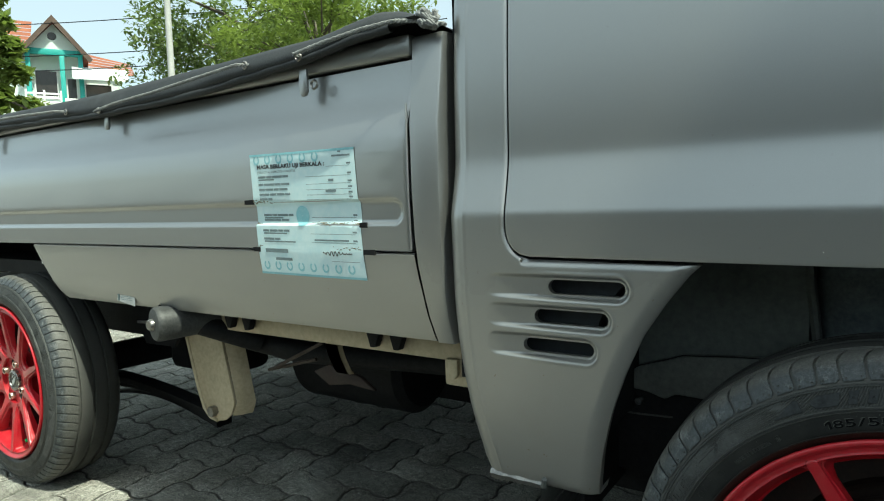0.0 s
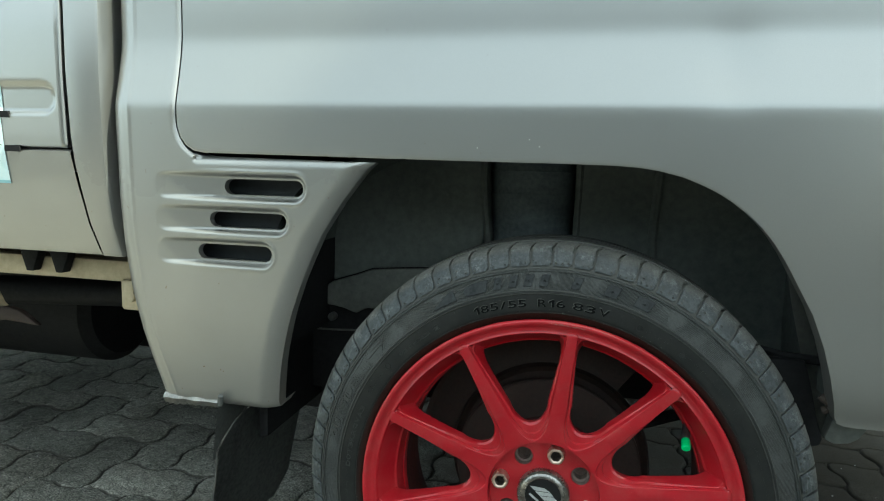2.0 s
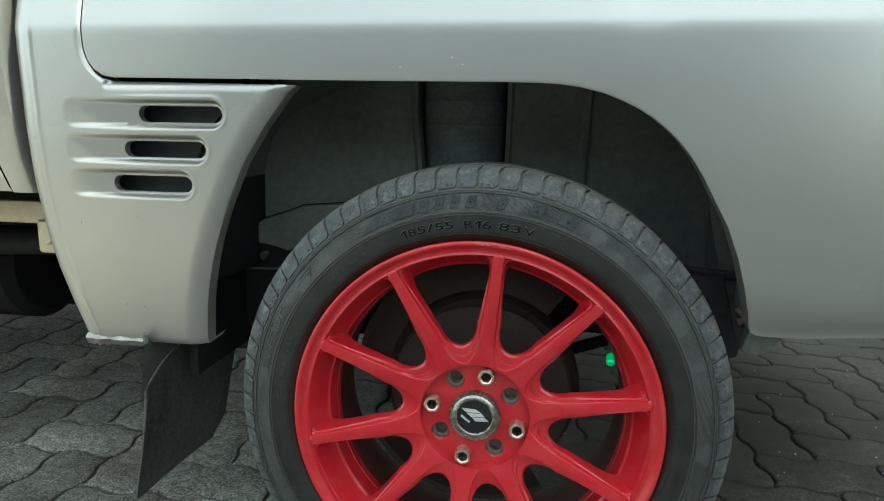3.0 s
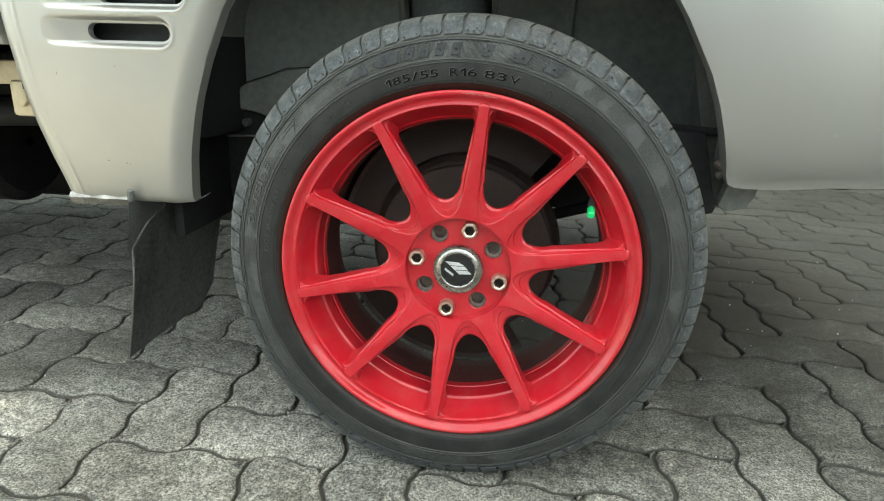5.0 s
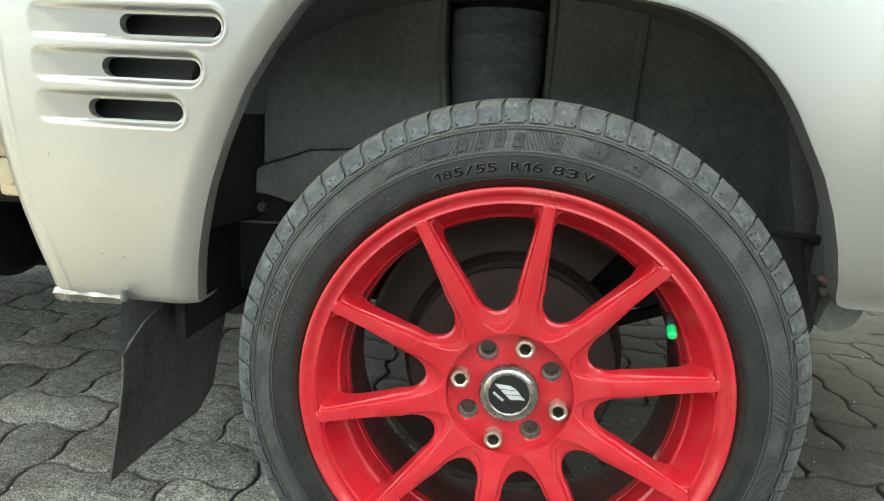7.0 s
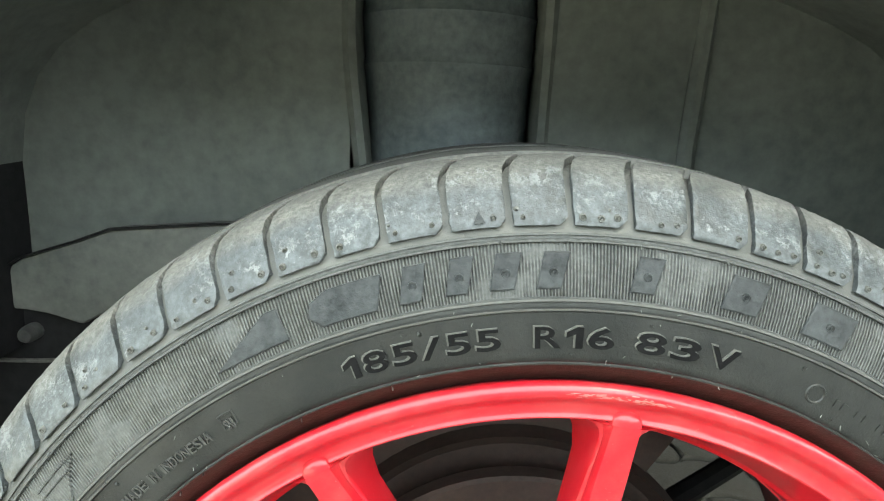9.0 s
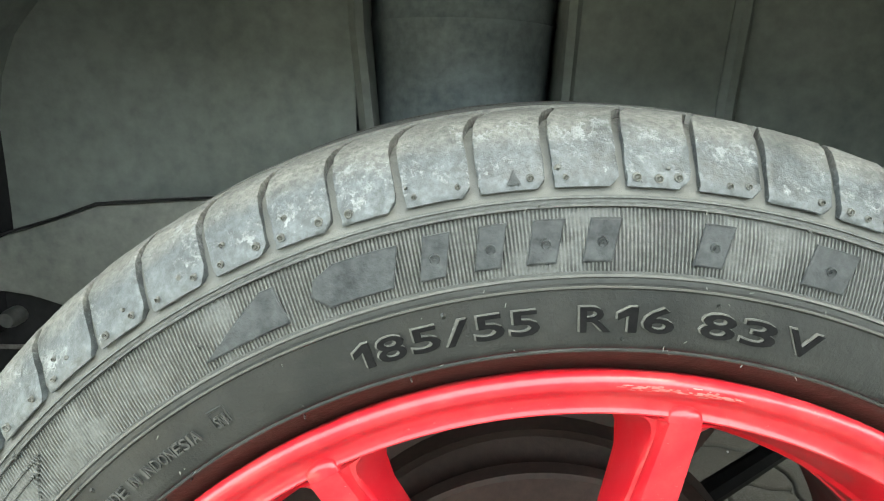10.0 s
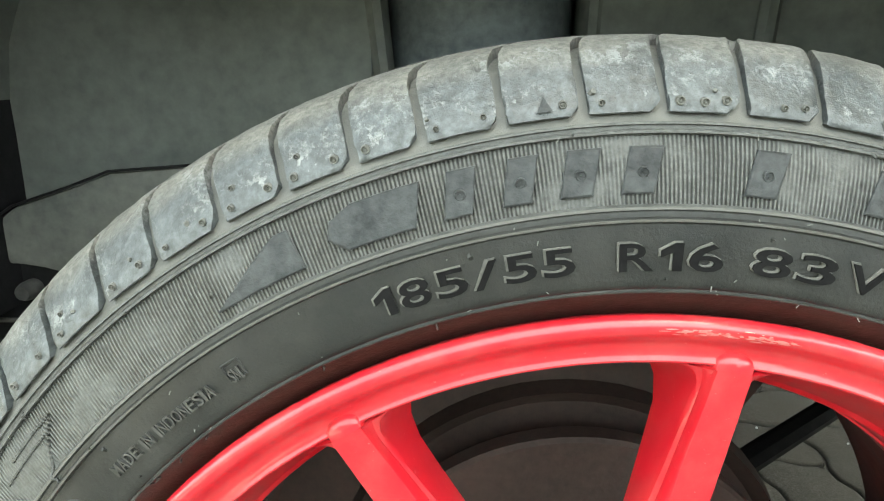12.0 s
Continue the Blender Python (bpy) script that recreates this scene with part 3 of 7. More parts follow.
def tread_block(a, b, rng):
    """One worn shoulder block between the grooves at a and b degrees, its trailing foot corner cut off."""
    bm = bmesh.new()
    half = 0.0015 / 0.29
    lo, hi = radians(a) + half, radians(b) - half
    cut, cut_h = rng.uniform(0.0024, 0.0038) / 0.285, rng.uniform(0.0030, 0.0046)
    nick = [rng.uniform(-0.0003, 0.0003) for k in range(40)]
    dips = [rng.uniform(0.0, 0.0004) for k in range(200)]
    us = (0.0, 0.0, 0.03, 0.12, 0.3, 0.5, 0.7, 0.88, 0.97, 1.0, 1.0)
    rows = []
    for i, (y, r) in enumerate([BLOCK[0]] + BLOCK + [BLOCK[-1]]):
        at = min(max(i - 1, 0), len(BLOCK) - 1)
        y0, r0 = BLOCK[max(at - 1, 0)]
        y1, r1 = BLOCK[min(at + 1, len(BLOCK) - 1)]
        ln = math.hypot(y1 - y0, r1 - r0)
        ny, nr = (r1 - r0) / ln, -(y1 - y0) / ln
        sweep = radians(1.25) * (max(0.0, y - 0.022) / 0.023) ** 1.6
        right = hi - cut * max(0.0, 1.0 - (r - 0.2813) / cut_h)
        row = []
        for q, u in enumerate(us):
            skirt = q in (0, len(us) - 1) or i in (0, len(BLOCK) + 1)
            d = 0.0044 if skirt else 0.0005 if q in (1, len(us) - 2) else dips[(i * 11 + q) % 200]
            if skirt and i < 3:
                d = 0.0026
            ang = lo + (right - lo) * u + sweep
            if q in (1, 2):
                ang += nick[i] / 0.29
            if q in (len(us) - 2, len(us) - 3):
                ang += nick[i + 15] / 0.29
            rr, yy = r + nr * d, y + ny * d
            row.append(pressed(rr * math.sin(ang), yy, rr * math.cos(ang)))
        rows.append(row)
    grid(bm, rows)
    bmesh.ops.recalc_face_normals(bm, faces=bm.faces)
    f = max(bm.faces, key=lambda f: f.calc_area())
    if f.normal.dot(f.calc_center_median() - Vector((0, 0.09, 0))) < 0:
        bmesh.ops.reverse_faces(bm, faces=bm.faces)
    return bm


def on_wall(bm, radius, turn, lift):
    """Bend flat lettering round the sidewall; turn in degrees of its middle."""
    for v in bm.verts:
        a = radians(turn) + v.co.x / radius
        r = radius + v.co.y
        v.co = Vector((r * math.sin(a), wall_y(r) - lift - v.co.z, r * math.cos(a)))
    bmesh.ops.recalc_face_normals(bm, faces=bm.faces)
    return bm


def fitted(bm, width, height):
    xs = [v.co.x for v in bm.verts]
    ys = [v.co.y for v in bm.verts]
    sx, sy = width / (max(xs) - min(xs)), height / (max(ys) - min(ys))
    cx, cy = (max(xs) + min(xs)) / 2, (max(ys) + min(ys)) / 2
    for v in bm.verts:
        v.co.x, v.co.y = (v.co.x - cx) * sx, (v.co.y - cy) * sy
    return bm


def figure_one(thick, fat):
    """A plain figure one with a flag."""
    f = fat
    return plate([(0.0030 - f, -f), (0.0052 + f, -f), (0.0052 + f, 0.0075 + f), (0.0034, 0.0075 + f), (-f, 0.0056), (-f, 0.0038 - f), (0.0030 - f, 0.0052 - f)], "z", -thick, thick)


def wall_word(body, a0, a1, radius, height, lift=0.0004, fat=0.0, thick=0.0007):
    """Lettering round the sidewall from a0 to a1 degrees, each character in its own cell."""
    wide = {"1": 0.62, "/": 0.8, "I": 0.35, " ": 0.6}
    cells = [wide.get(c, 1.0) for c in body]
    gap = 0.22
    unit = (a1 - a0) / (sum(cells) + gap * (len(body) - 1))
    out = bmesh.new()
    a = a0
    for c, w in zip(body, cells):
        if c != " ":
            bm = letters(c, 0.01, thick, 1.0, 1.0, fat) if c != "1" else figure_one(thick, fat)
            fitted(bm, radians(unit * w) * radius + 2 * fat, height + 2 * fat)
            merge(out, on_wall(bm, radius, a + unit * w / 2, lift))
        a += unit * (w + gap)
    return out


def marked(name, words, parent, radius, height, outline=0.0007):
    """Raised black writing over a pale dusty copy, shifted up-left to paint edge highlights."""
    bm, edge = bmesh.new(), bmesh.new()
    for body, a0, a1 in words:
        bold = height * (0.010 if outline else 0.02)
        merge(bm, wall_word(body, a0, a1, radius, height, 0.0004, bold))
        merge(edge, wall_word(body, a0 - outline * 160, a1 - outline * 160, radius + outline * 0.45, height, -0.0001, bold + outline * 0.28, 0.0006))
    part(name, bm, CLEAN_RUBBER if outline else PRINT_RUBBER, parent, smooth=False)
    if not outline:
        edge.free()
        return
    part(name + "_dust", edge, DUST_GLINT, parent, smooth=False)


def slab(points, lift, height, edge=0.0):
    """A thin raised shape on the sidewall from (degrees, radius) corners; edge rounds its rim."""
    bm = bmesh.new()
    ca = sum(a for a, r in points) / len(points)
    cr = sum(r for a, r in points) / len(points)
    loops = []
    for inset, h in ((edge, lift + height), (0.0, lift + height - edge * 0.6), (0.0, lift - 0.0006)):
        ring = []
        for a, r in points:
            a -= math.degrees(inset / 0.265) * max(-1.0, min(1.0, (a - ca) * 2.0))
            r -= inset * max(-1.0, min(1.0, (r - cr) * 400.0))
            ring.append(bm.verts.new((r * math.sin(radians(a)), wall_y(r) - h, r * math.cos(radians(a)))))
        loops.append(ring)
    bm.faces.new(loops[0])
    for top, low in zip(loops, loops[1:]):
        for i in range(len(top)):
            j = (i + 1) % len(top)
            bm.faces.new((top[j], top[i], low[i], low[j]))
    bmesh.ops.recalc_face_normals(bm, faces=bm.faces)
    return bm


def dense(points, step=1.2):
    out = []
    for (a, r), (b, s) in zip(points, points[1:] + points[:1]):
        k = max(1, int(abs(b - a) / step))
        out += [(a + (b - a) * i / k, r + (s - r) * i / k) for i in range(k)]
    return out


def brand_shape(a, b):
    """A plain slanted raised block with a moulded dot, on the ribbed band."""
    bm = slab(dense([(a, 0.2590), (b, 0.2590), (b + 0.8, 0.2722), (a + 0.8, 0.2722)]), 0.0, 0.0013, 0.0006)
    t = radians((a + b) / 2 + 0.4)
    c = Vector((0.2650 * math.sin(t), wall_y(0.2650) - 0.0012, 0.2650 * math.cos(t)))
    lathe([(0.0006, 0.0018), (-0.0003, 0.0017), (-0.0005, 0.0014), (-0.0002, 0.0011), (-0.0001, 0.0003), (-0.0007, 0.0003), (-0.0007, 0.0)], 12, bm, c)
    return bm


def ring_line(r, a0, a1, width=0.0007, height=0.0005):
    bm = bmesh.new()
    n = max(8, int(abs(a1 - a0) / 1.5))
    rows = []
    for k in range(n + 1):
        a = radians(a0 + (a1 - a0) * k / n)
        rows.append([(q * math.sin(a), wall_y(q) - h, q * math.cos(a)) for q, h in ((r - width, -0.0002), (r - width * 0.4, height), (r + width * 0.4, height), (r + width, -0.0002))])
    grid(bm, rows)
    return bm


def small_print(a0, a1, radius, height, seed):
    """Lines of writing too worn to read: low bars."""
    rng = random.Random(seed)
    bm = bmesh.new()
    a = a0
    while a < a1:
        w = rng.uniform(0.35, 0.8)
        merge(bm, slab([(a, radius - height / 2), (a + w, radius - height / 2), (a + w, radius + height / 2), (a, radius + height / 2)], 0.0, 0.0004))
        a += w + rng.choice((0.3, 0.35, 0.4, 1.1))
    return bm


def vent_marks():
    """Moulding pips: little rubber hairs and round vents on blocks and band."""
    rng = random.Random(11)
    bm = bmesh.new()
    for a, b in zip(GROOVES, GROOVES[1:]):
        for f, r in ((0.2, 0.2848), (0.5, 0.2845), (0.76, 0.2852), (0.3, 0.2900)):
            if rng.random() < (0.15 if f in (0.2, 0.76) else 0.7):
                continue
            t, q = radians(a + (b - a) * (f + rng.uniform(-0.03, 0.03))), rng.uniform(0.0008, 0.0013)
            c = Vector((r * math.sin(t), wall_y(r), r * math.cos(t)))
            lathe([(0.0008, q * 1.25), (-0.0007, q * 1.1), (-0.0009, q * 0.9), (-0.0006, q * 0.72), (-0.0002, q * 0.6), (-0.0002, q * 0.05)], 10, bm, c)
            tube([c + Vector((0, 0.0006, 0)), c + Vector((0, -0.0009, 0))], [q * 0.30, q * 0.25], 6, bm)
    for k in range(120):
        a = rng.uniform(0, 2 * math.pi)
        r = rng.choice((0.2285, 0.2335, 0.2475, 0.2762, 0.2875, 0.2880, 0.2650))
        h = rng.uniform(0.0006, 0.0022) if r < 0.235 or r == 0.2762 else 0.0006
        w = 0.00045 if h > 0.0007 else rng.uniform(0.0007, 0.0012)
        c = Vector((r * math.sin(a), wall_y(r), r * math.cos(a)))
        tip = c + Vector((rng.uniform(-0.001, 0.001), -h, rng.uniform(-0.001, 0.001)))
        tube([c + Vector((0, 0.0008, 0)), tip], [w, w * 0.7], 6, bm)
    return bm


# -- rim
C18, S18 = math.cos(radians(18)), math.sin(radians(18))
NECK = 0.1180
LEVELS = ((0.0215, 0.0068, 0.0), (0.0206, 0.0059, 0.0005), (0.0198, 0.0052, 0.0020), (0.0130, 0.0044, 0.0028), (0.0117, 0.0037, 0.0052), (0.0030, 0.0011, 0.0062), (0.0, 0.0, 0.0084))
RUN = (0.2035, 0.2031, 0.2022, 0.2008, 0.1988, 0.196, 0.192, 0.184, 0.174, 0.162, 0.150, 0.138, 0.127, NECK)


def spoke_half(s, side=0.0):
    """Half width of a spoke at a distance along it, less a terrace beside it."""
    return curve_at([(0.10, 0.0166), (NECK, 0.0144), (0.13, 0.0130), (0.16, 0.0103), (0.195, 0.0075), (0.21, 0.0067)], s) - side * curve_at([(0.12, 1.0), (0.15, 0.64), (0.18, 0.36), (0.20, 0.22)], s)


def spoke_top(r):
    return 0.0195 - 0.0195 * (max(0.0, r - 0.062) / 0.142) ** 0.9


def corner_fillet(s, radius=0.0125):
    """How far the rounded corner beside the rim reaches out at a distance along the spoke."""
    q = max(0.0, (s - (0.2035 - radius)) / radius)
    return radius * (1 - math.sqrt(max(0.0, 1 - q * q)))


def window_loop(off, side, fillet=0.0):
    """Outline of one opening round its own middle line, as (along, across) pairs: one edge, the rounded foot, the other edge, the outer arc."""
    wide = [(s, spoke_half(s, side) + (corner_fillet(s, 0.032) if fillet > 1 else fillet * corner_fillet(s))) for s in RUN]
    edge = [(s * C18 + h * S18, s * S18 - h * C18) for s, h in wide]
    foot_r, half = edge[-1]
    depth = foot_r - (0.0905 - off)
    bend = 1.35 + 0.65 * off / 0.0215
    foot = [(foot_r - depth * math.sin(math.pi * k / 22) ** bend, half * math.cos(math.pi * k / 22)) for k in range(1, 22)]
    back = [(r, -x) for r, x in reversed(edge)]
    a0 = math.atan2(back[-1][1], back[-1][0])
    a1 = math.atan2(edge[0][1], edge[0][0])
    rad = math.hypot(*edge[0])
    arc = [(rad * math.cos(a0 + (a1 - a0) * k / 12), rad * math.sin(a0 + (a1 - a0) * k / 12)) for k in range(1, 12)]
    return edge + foot + back + arc, len(edge), len(foot)


def rim_spokes():
    bm = bmesh.new()
    tops = []
    for k in range(10):
        mid = SPOKE_TURN + radians(36 * k + 18)
        ca, sa = math.cos(mid), math.sin(mid)
        rows = []
        for n, (off, side, drop) in enumerate(LEVELS + ((0.0, 0.0, None),)):
            fillet = (0.0, 0.0, 0.0, 0.10, 0.30, 0.80, 1.0, 2.0)[n]
            loop, ne, nf = window_loop(off, side, fillet)
            row = []
            for i, (r, x) in enumerate(loop):
                rr = math.hypot(r, x)
                y = spoke_top(rr) + (drop if drop is not None else 0.0)
                on_arc = i >= 2 * ne + nf
                if on_arc:
                    y = 0.0042
                elif fillet:
                    along = min(i, 2 * ne + nf - 1 - i)
                    if along < ne:
                        y += (0.0046 - y) * fillet * min(1.0, corner_fillet(RUN[along]) / 0.008)
                if drop is None:
                    y = 0.030 + 0.006 * sstep(0.12, 0.2, rr)
                row.append((r * sa + x * ca, y, r * ca - x * sa))
            rows.append(row)
        vs, _ = grid(bm, rows, close_v=True)
        tops.append((vs[0], ne, nf))
    # flat tops of the spokes
    rim_edges = []
    for k in range(10):
        left, right = tops[k - 1], tops[k]
        a = SPOKE_TURN + radians(36 * k)
        ne, nf = left[1], left[2]
        # the +across edge of the window before, the -across edge of the window after
        le = left[0][:ne]
        re = list(reversed(right[0][ne + nf:2 * ne + nf]))
        mids = [bm.verts.new((s * math.sin(a), spoke_top(s) - 0.0003, s * math.cos(a))) for s in RUN]
        for q in range(ne - 1):
            bm.faces.new((le[q], le[q + 1], mids[q + 1], mids[q]))
            bm.faces.new((mids[q], mids[q + 1], re[q + 1], re[q]))
        # rounded tip lying on the rim flange
        rows = []
        for s, w, lift in ((0.2030, 1.0, 0.0), (0.2050, 0.98, 0.0002), (0.2068, 0.90, 0.0008), (0.2082, 0.72, 0.0018), (0.2092, 0.45, 0.0030), (0.2097, 0.10, 0.0042)):
            h = spoke_half(0.2035) * w
            y = spoke_top(s) + lift
            row = []
            for x, yy in ((-h, 0.0060), (-h, y + 0.0030), (-h * 0.84, y + 0.0008), (-h * 0.6, y), (0, y - 0.0003), (h * 0.6, y), (h * 0.84, y + 0.0008), (h, y + 0.0030), (h, 0.0060)):
                row.append((s * math.sin(a) + x * math.cos(a), yy, s * math.cos(a) - x * math.sin(a)))
            rows.append(row)
        grid(bm, rows)
        rim_edges += [bm.edges.new((le[-1], mids[-1])) if not bm.edges.get((le[-1], mids[-1])) else bm.edges.get((le[-1], mids[-1])), bm.edges.get((mids[-1], re[-1])) or bm.edges.new((mids[-1], re[-1]))]
        foot = left[0][ne - 1:ne + nf + 1]
        rim_edges += [bm.edges.get((p, q)) for p, q in zip(foot, foot[1:])]
    ring = [bm.verts.new((0.0674 * math.sin(2 * math.pi * i / 100), spoke_top(0.0674), 0.0674 * math.cos(2 * math.pi * i / 100))) for i in range(100)]
    rim_edges += [bm.edges.new((ring[i], ring[(i + 1) % 100])) for i in range(100)]
    old = set(bm.faces)
    bmesh.ops.triangle_fill(bm, use_beauty=True, use_dissolve=False, edges=[e for e in rim_edges if e], normal=(0, -1, 0))
    bad = [f for f in bm.faces if f not in old and math.hypot(f.calc_center_median().x, f.calc_center_median().z) < 0.066]
    bmesh.ops.delete(bm, geom=bad, context="FACES_ONLY")
    bmesh.ops.remove_doubles(bm, verts=bm.verts, dist=0.00005)
    bmesh.ops.recalc_face_normals(bm, faces=bm.faces)
    return bm


RIM_PROFILE = [(0.016, 0.2130), (0.008, 0.2190), (0.0015, 0.2212), (-0.0014, 0.2216), (-0.0033, 0.2210), (-0.0044, 0.2198), (-0.0047, 0.2184), (-0.0043, 0.2170), (-0.0032, 0.2156), (-0.0014, 0.2142), (0.0006, 0.2128), (0.0020, 0.2112), (0.0027, 0.2094), (0.0027, 0.2076), (0.0021, 0.2062), (0.0016, 0.2054), (0.0017, 0.2048), (0.0024, 0.2044), (0.0032, 0.2042), (0.0036, 0.2038), (0.0042, 0.2035), (0.0058, 0.2029), (0.0100, 0.2020), (0.0240, 0.1952), (0.0330, 0.1912), (0.0345, 0.1903), (0.0352, 0.1890), (0.0362, 0.1881), (0.0380, 0.1876), (0.0560, 0.1852), (0.0566, 0.1842), (0.0660, 0.1834), (0.0660, 0.1960), (0.0280, 0.2050), (0.016, 0.2130)]
BARREL_PROFILE = [(0.0662, 0.1834), (0.1100, 0.1838), (0.1400, 0.1870), (0.1560, 0.1960), (0.1700, 0.2050), (0.1760, 0.2150), (0.1790, 0.2150), (0.1730, 0.2060), (0.1500, 0.1990), (0.1000, 0.1930), (0.0662, 0.1950)]


def hub_disc():
    """Recessed disc with eight bolt holes."""
    bm = bmesh.new()
    holes = [(0.0540, 14.0 + 90 * k, 0.0100) for k in range(4)] + [(0.0500, 59.0 + 90 * k, 0.0122) for k in range(4)]
    loops = []

    def ring(cx, cz, r, y, n):
        return [bm.verts.new((cx + r * math.sin(2 * math.pi * i / n), y, cz + r * math.cos(2 * math.pi * i / n))) for i in range(n)]

    def close(vs):
        return [bm.edges.new((vs[i], vs[(i + 1) % len(vs)])) for i in range(len(vs))]

    y0 = 0.0290
    edges = close(ring(0, 0, 0.0660, y0, 80)) + close(ring(0, 0, 0.0300, y0, 48))
    for pr, a, r in holes:
        cx, cz = pr * math.sin(radians(a)), pr * math.cos(radians(a))
        vs = ring(cx, cz, r, y0, 28)
        edges += close(vs)
        loops.append((vs, cx, cz, r))
    bmesh.ops.triangle_fill(bm, use_beauty=True, use_dissolve=False, edges=edges)
    shut = []
    for f in bm.faces:
        c = f.calc_center_median()
        if math.hypot(c.x, c.z) < 0.0295 or any(math.hypot(c.x - cx, c.z - cz) < r * 0.985 for _, cx, cz, r in loops):
            shut.append(f)
    bmesh.ops.delete(bm, geom=shut, context="FACES_ONLY")
    for vs, cx, cz, r in loops:
        prev = vs
        for q, y in ((r * 0.9, y0 + 0.0016), (r * 0.88, y0 + 0.009), (r * 0.66, y0 + 0.0095), (r * 0.62, y0 + 0.02)):
            nxt = ring(cx, cz, q, y, 28)
            for i in range(28):
                bm.faces.new((prev[i], prev[(i + 1) % 28], nxt[(i + 1) % 28], nxt[i])).material_index = 1 if y > y0 + 0.002 else 0
            prev = nxt
        bm.faces.new(prev).material_index = 1
    lathe([(0.0290, 0.0660), (0.0272, 0.0664), (0.0205, 0.0668), (0.0186, 0.0671), (0.0187, 0.0676)], 100, bm)
    bmesh.ops.recalc_face_normals(bm, faces=bm.faces)
    return bm


def hub_face():
    """Back of the star, so that nothing shows through between the spokes' roots."""
    return lathe([(0.036, 0.0812), (0.06, 0.080), (0.06, 0.02)], 60)


def wheel_nut():
    bm = bmesh.new()
    rows = []
    prof = [(0.018, 0.0104), (0.0008, 0.0104), (-0.0006, 0.0097), (-0.0010, 0.0078), (0.0002, 0.0062), (0.012, 0.0054), (0.0125, 0.0)]
    n = 36
    for k in range(n):
        a = 2 * math.pi * k / n
        six = 0.5 + 0.5 * math.cos(6 * a)
        rows.append([(r * (1 - 0.06 * six) * math.sin(a), y, r * (1 - 0.06 * six) * math.cos(a)) for y, r in prof])
    grid(bm, rows, close_u=True)
    bmesh.ops.remove_doubles(bm, verts=bm.verts, dist=0.00005)
    bmesh.ops.recalc_face_normals(bm, faces=bm.faces)
    for f in bm.faces:
        c = f.calc_center_median()
        if math.hypot(c.x, c.z) < 0.0060 and c.y > 0.001:
            f.material_index = 1
    return bm


def cap_ring():
    """Knurled ring of the centre cap."""
    bm = bmesh.new()
    prof = [(0.030, 0.0318), (0.0215, 0.0318), (0.0202, 0.0310), (0.0204, 0.0275), (0.0196, 0.0262), (0.0188, 0.0246), (0.0184, 0.0228), (0.0190, 0.0216), (0.0205, 0.0212)]
    rows = []
    n = 240
    for k in range(n):
        a = 2 * math.pi * k / n
        kn = 0.0011 if k % 4 < 2 else 0.0
        rows.append([((r - (kn if 0.0290 < r else 0.0)) * math.sin(a), y, (r - (kn if 0.0290 < r else 0.0)) * math.cos(a)) for y, r in prof])
    grid(bm, rows, close_u=True)
    bmesh.ops.recalc_face_normals(bm, faces=bm.faces)
    return bm


def cap_mark():
    """Three plain slanted strokes and a small bar."""
    bm = bmesh.new()
    shapes = [[(-72, 48), (5, 44), (38, 24), (-46, 26)], [(-42, 21), (40, 20), (57, 2), (-20, 0)], [(-15, -4), (56, -2), (78, -21), (8, -25)], [(-70, 8), (-22, -29), (-29, -38), (-77, -1)]]
    for s in shapes:
        pts = [(u * 0.000222, v * 0.000222) for u, v in s]
        merge(bm, plate(pts, "y", 0.0196, 0.0206))
    return bm


def rim_chip():
    """Bare scuffed flakes on the lip."""
    rng = random.Random(3)
    bm = bmesh.new()
    for k in range(70):
        a = radians(rng.triangular(-1.5, 12.0, 4.5))
        r = 0.2176 + rng.gauss(0, 0.0006)
        la, lr = rng.uniform(0.0004, 0.0026), rng.uniform(0.00012, 0.0005)
        n = 9
        vs = []
        for i in range(n):
            b = 2 * math.pi * i / n
            q = rng.uniform(0.6, 1.0)
            aa = a + la / r * math.cos(b) * q
            rr = r + lr * math.sin(b) * q
            yy = curve_at([(0.2142, -0.0014), (0.2156, -0.0032), (0.2170, -0.0043), (0.2184, -0.0047), (0.2198, -0.0044), (0.2210, -0.0033)], rr) - 0.00012
            vs.append(bm.verts.new((rr * math.sin(aa), yy, rr * math.cos(aa))))
        bm.faces.new(vs)
    bmesh.ops.recalc_face_normals(bm, faces=bm.faces)
    for f in bm.faces:
        if f.normal.y > 0:
            f.normal_flip()
    return bm


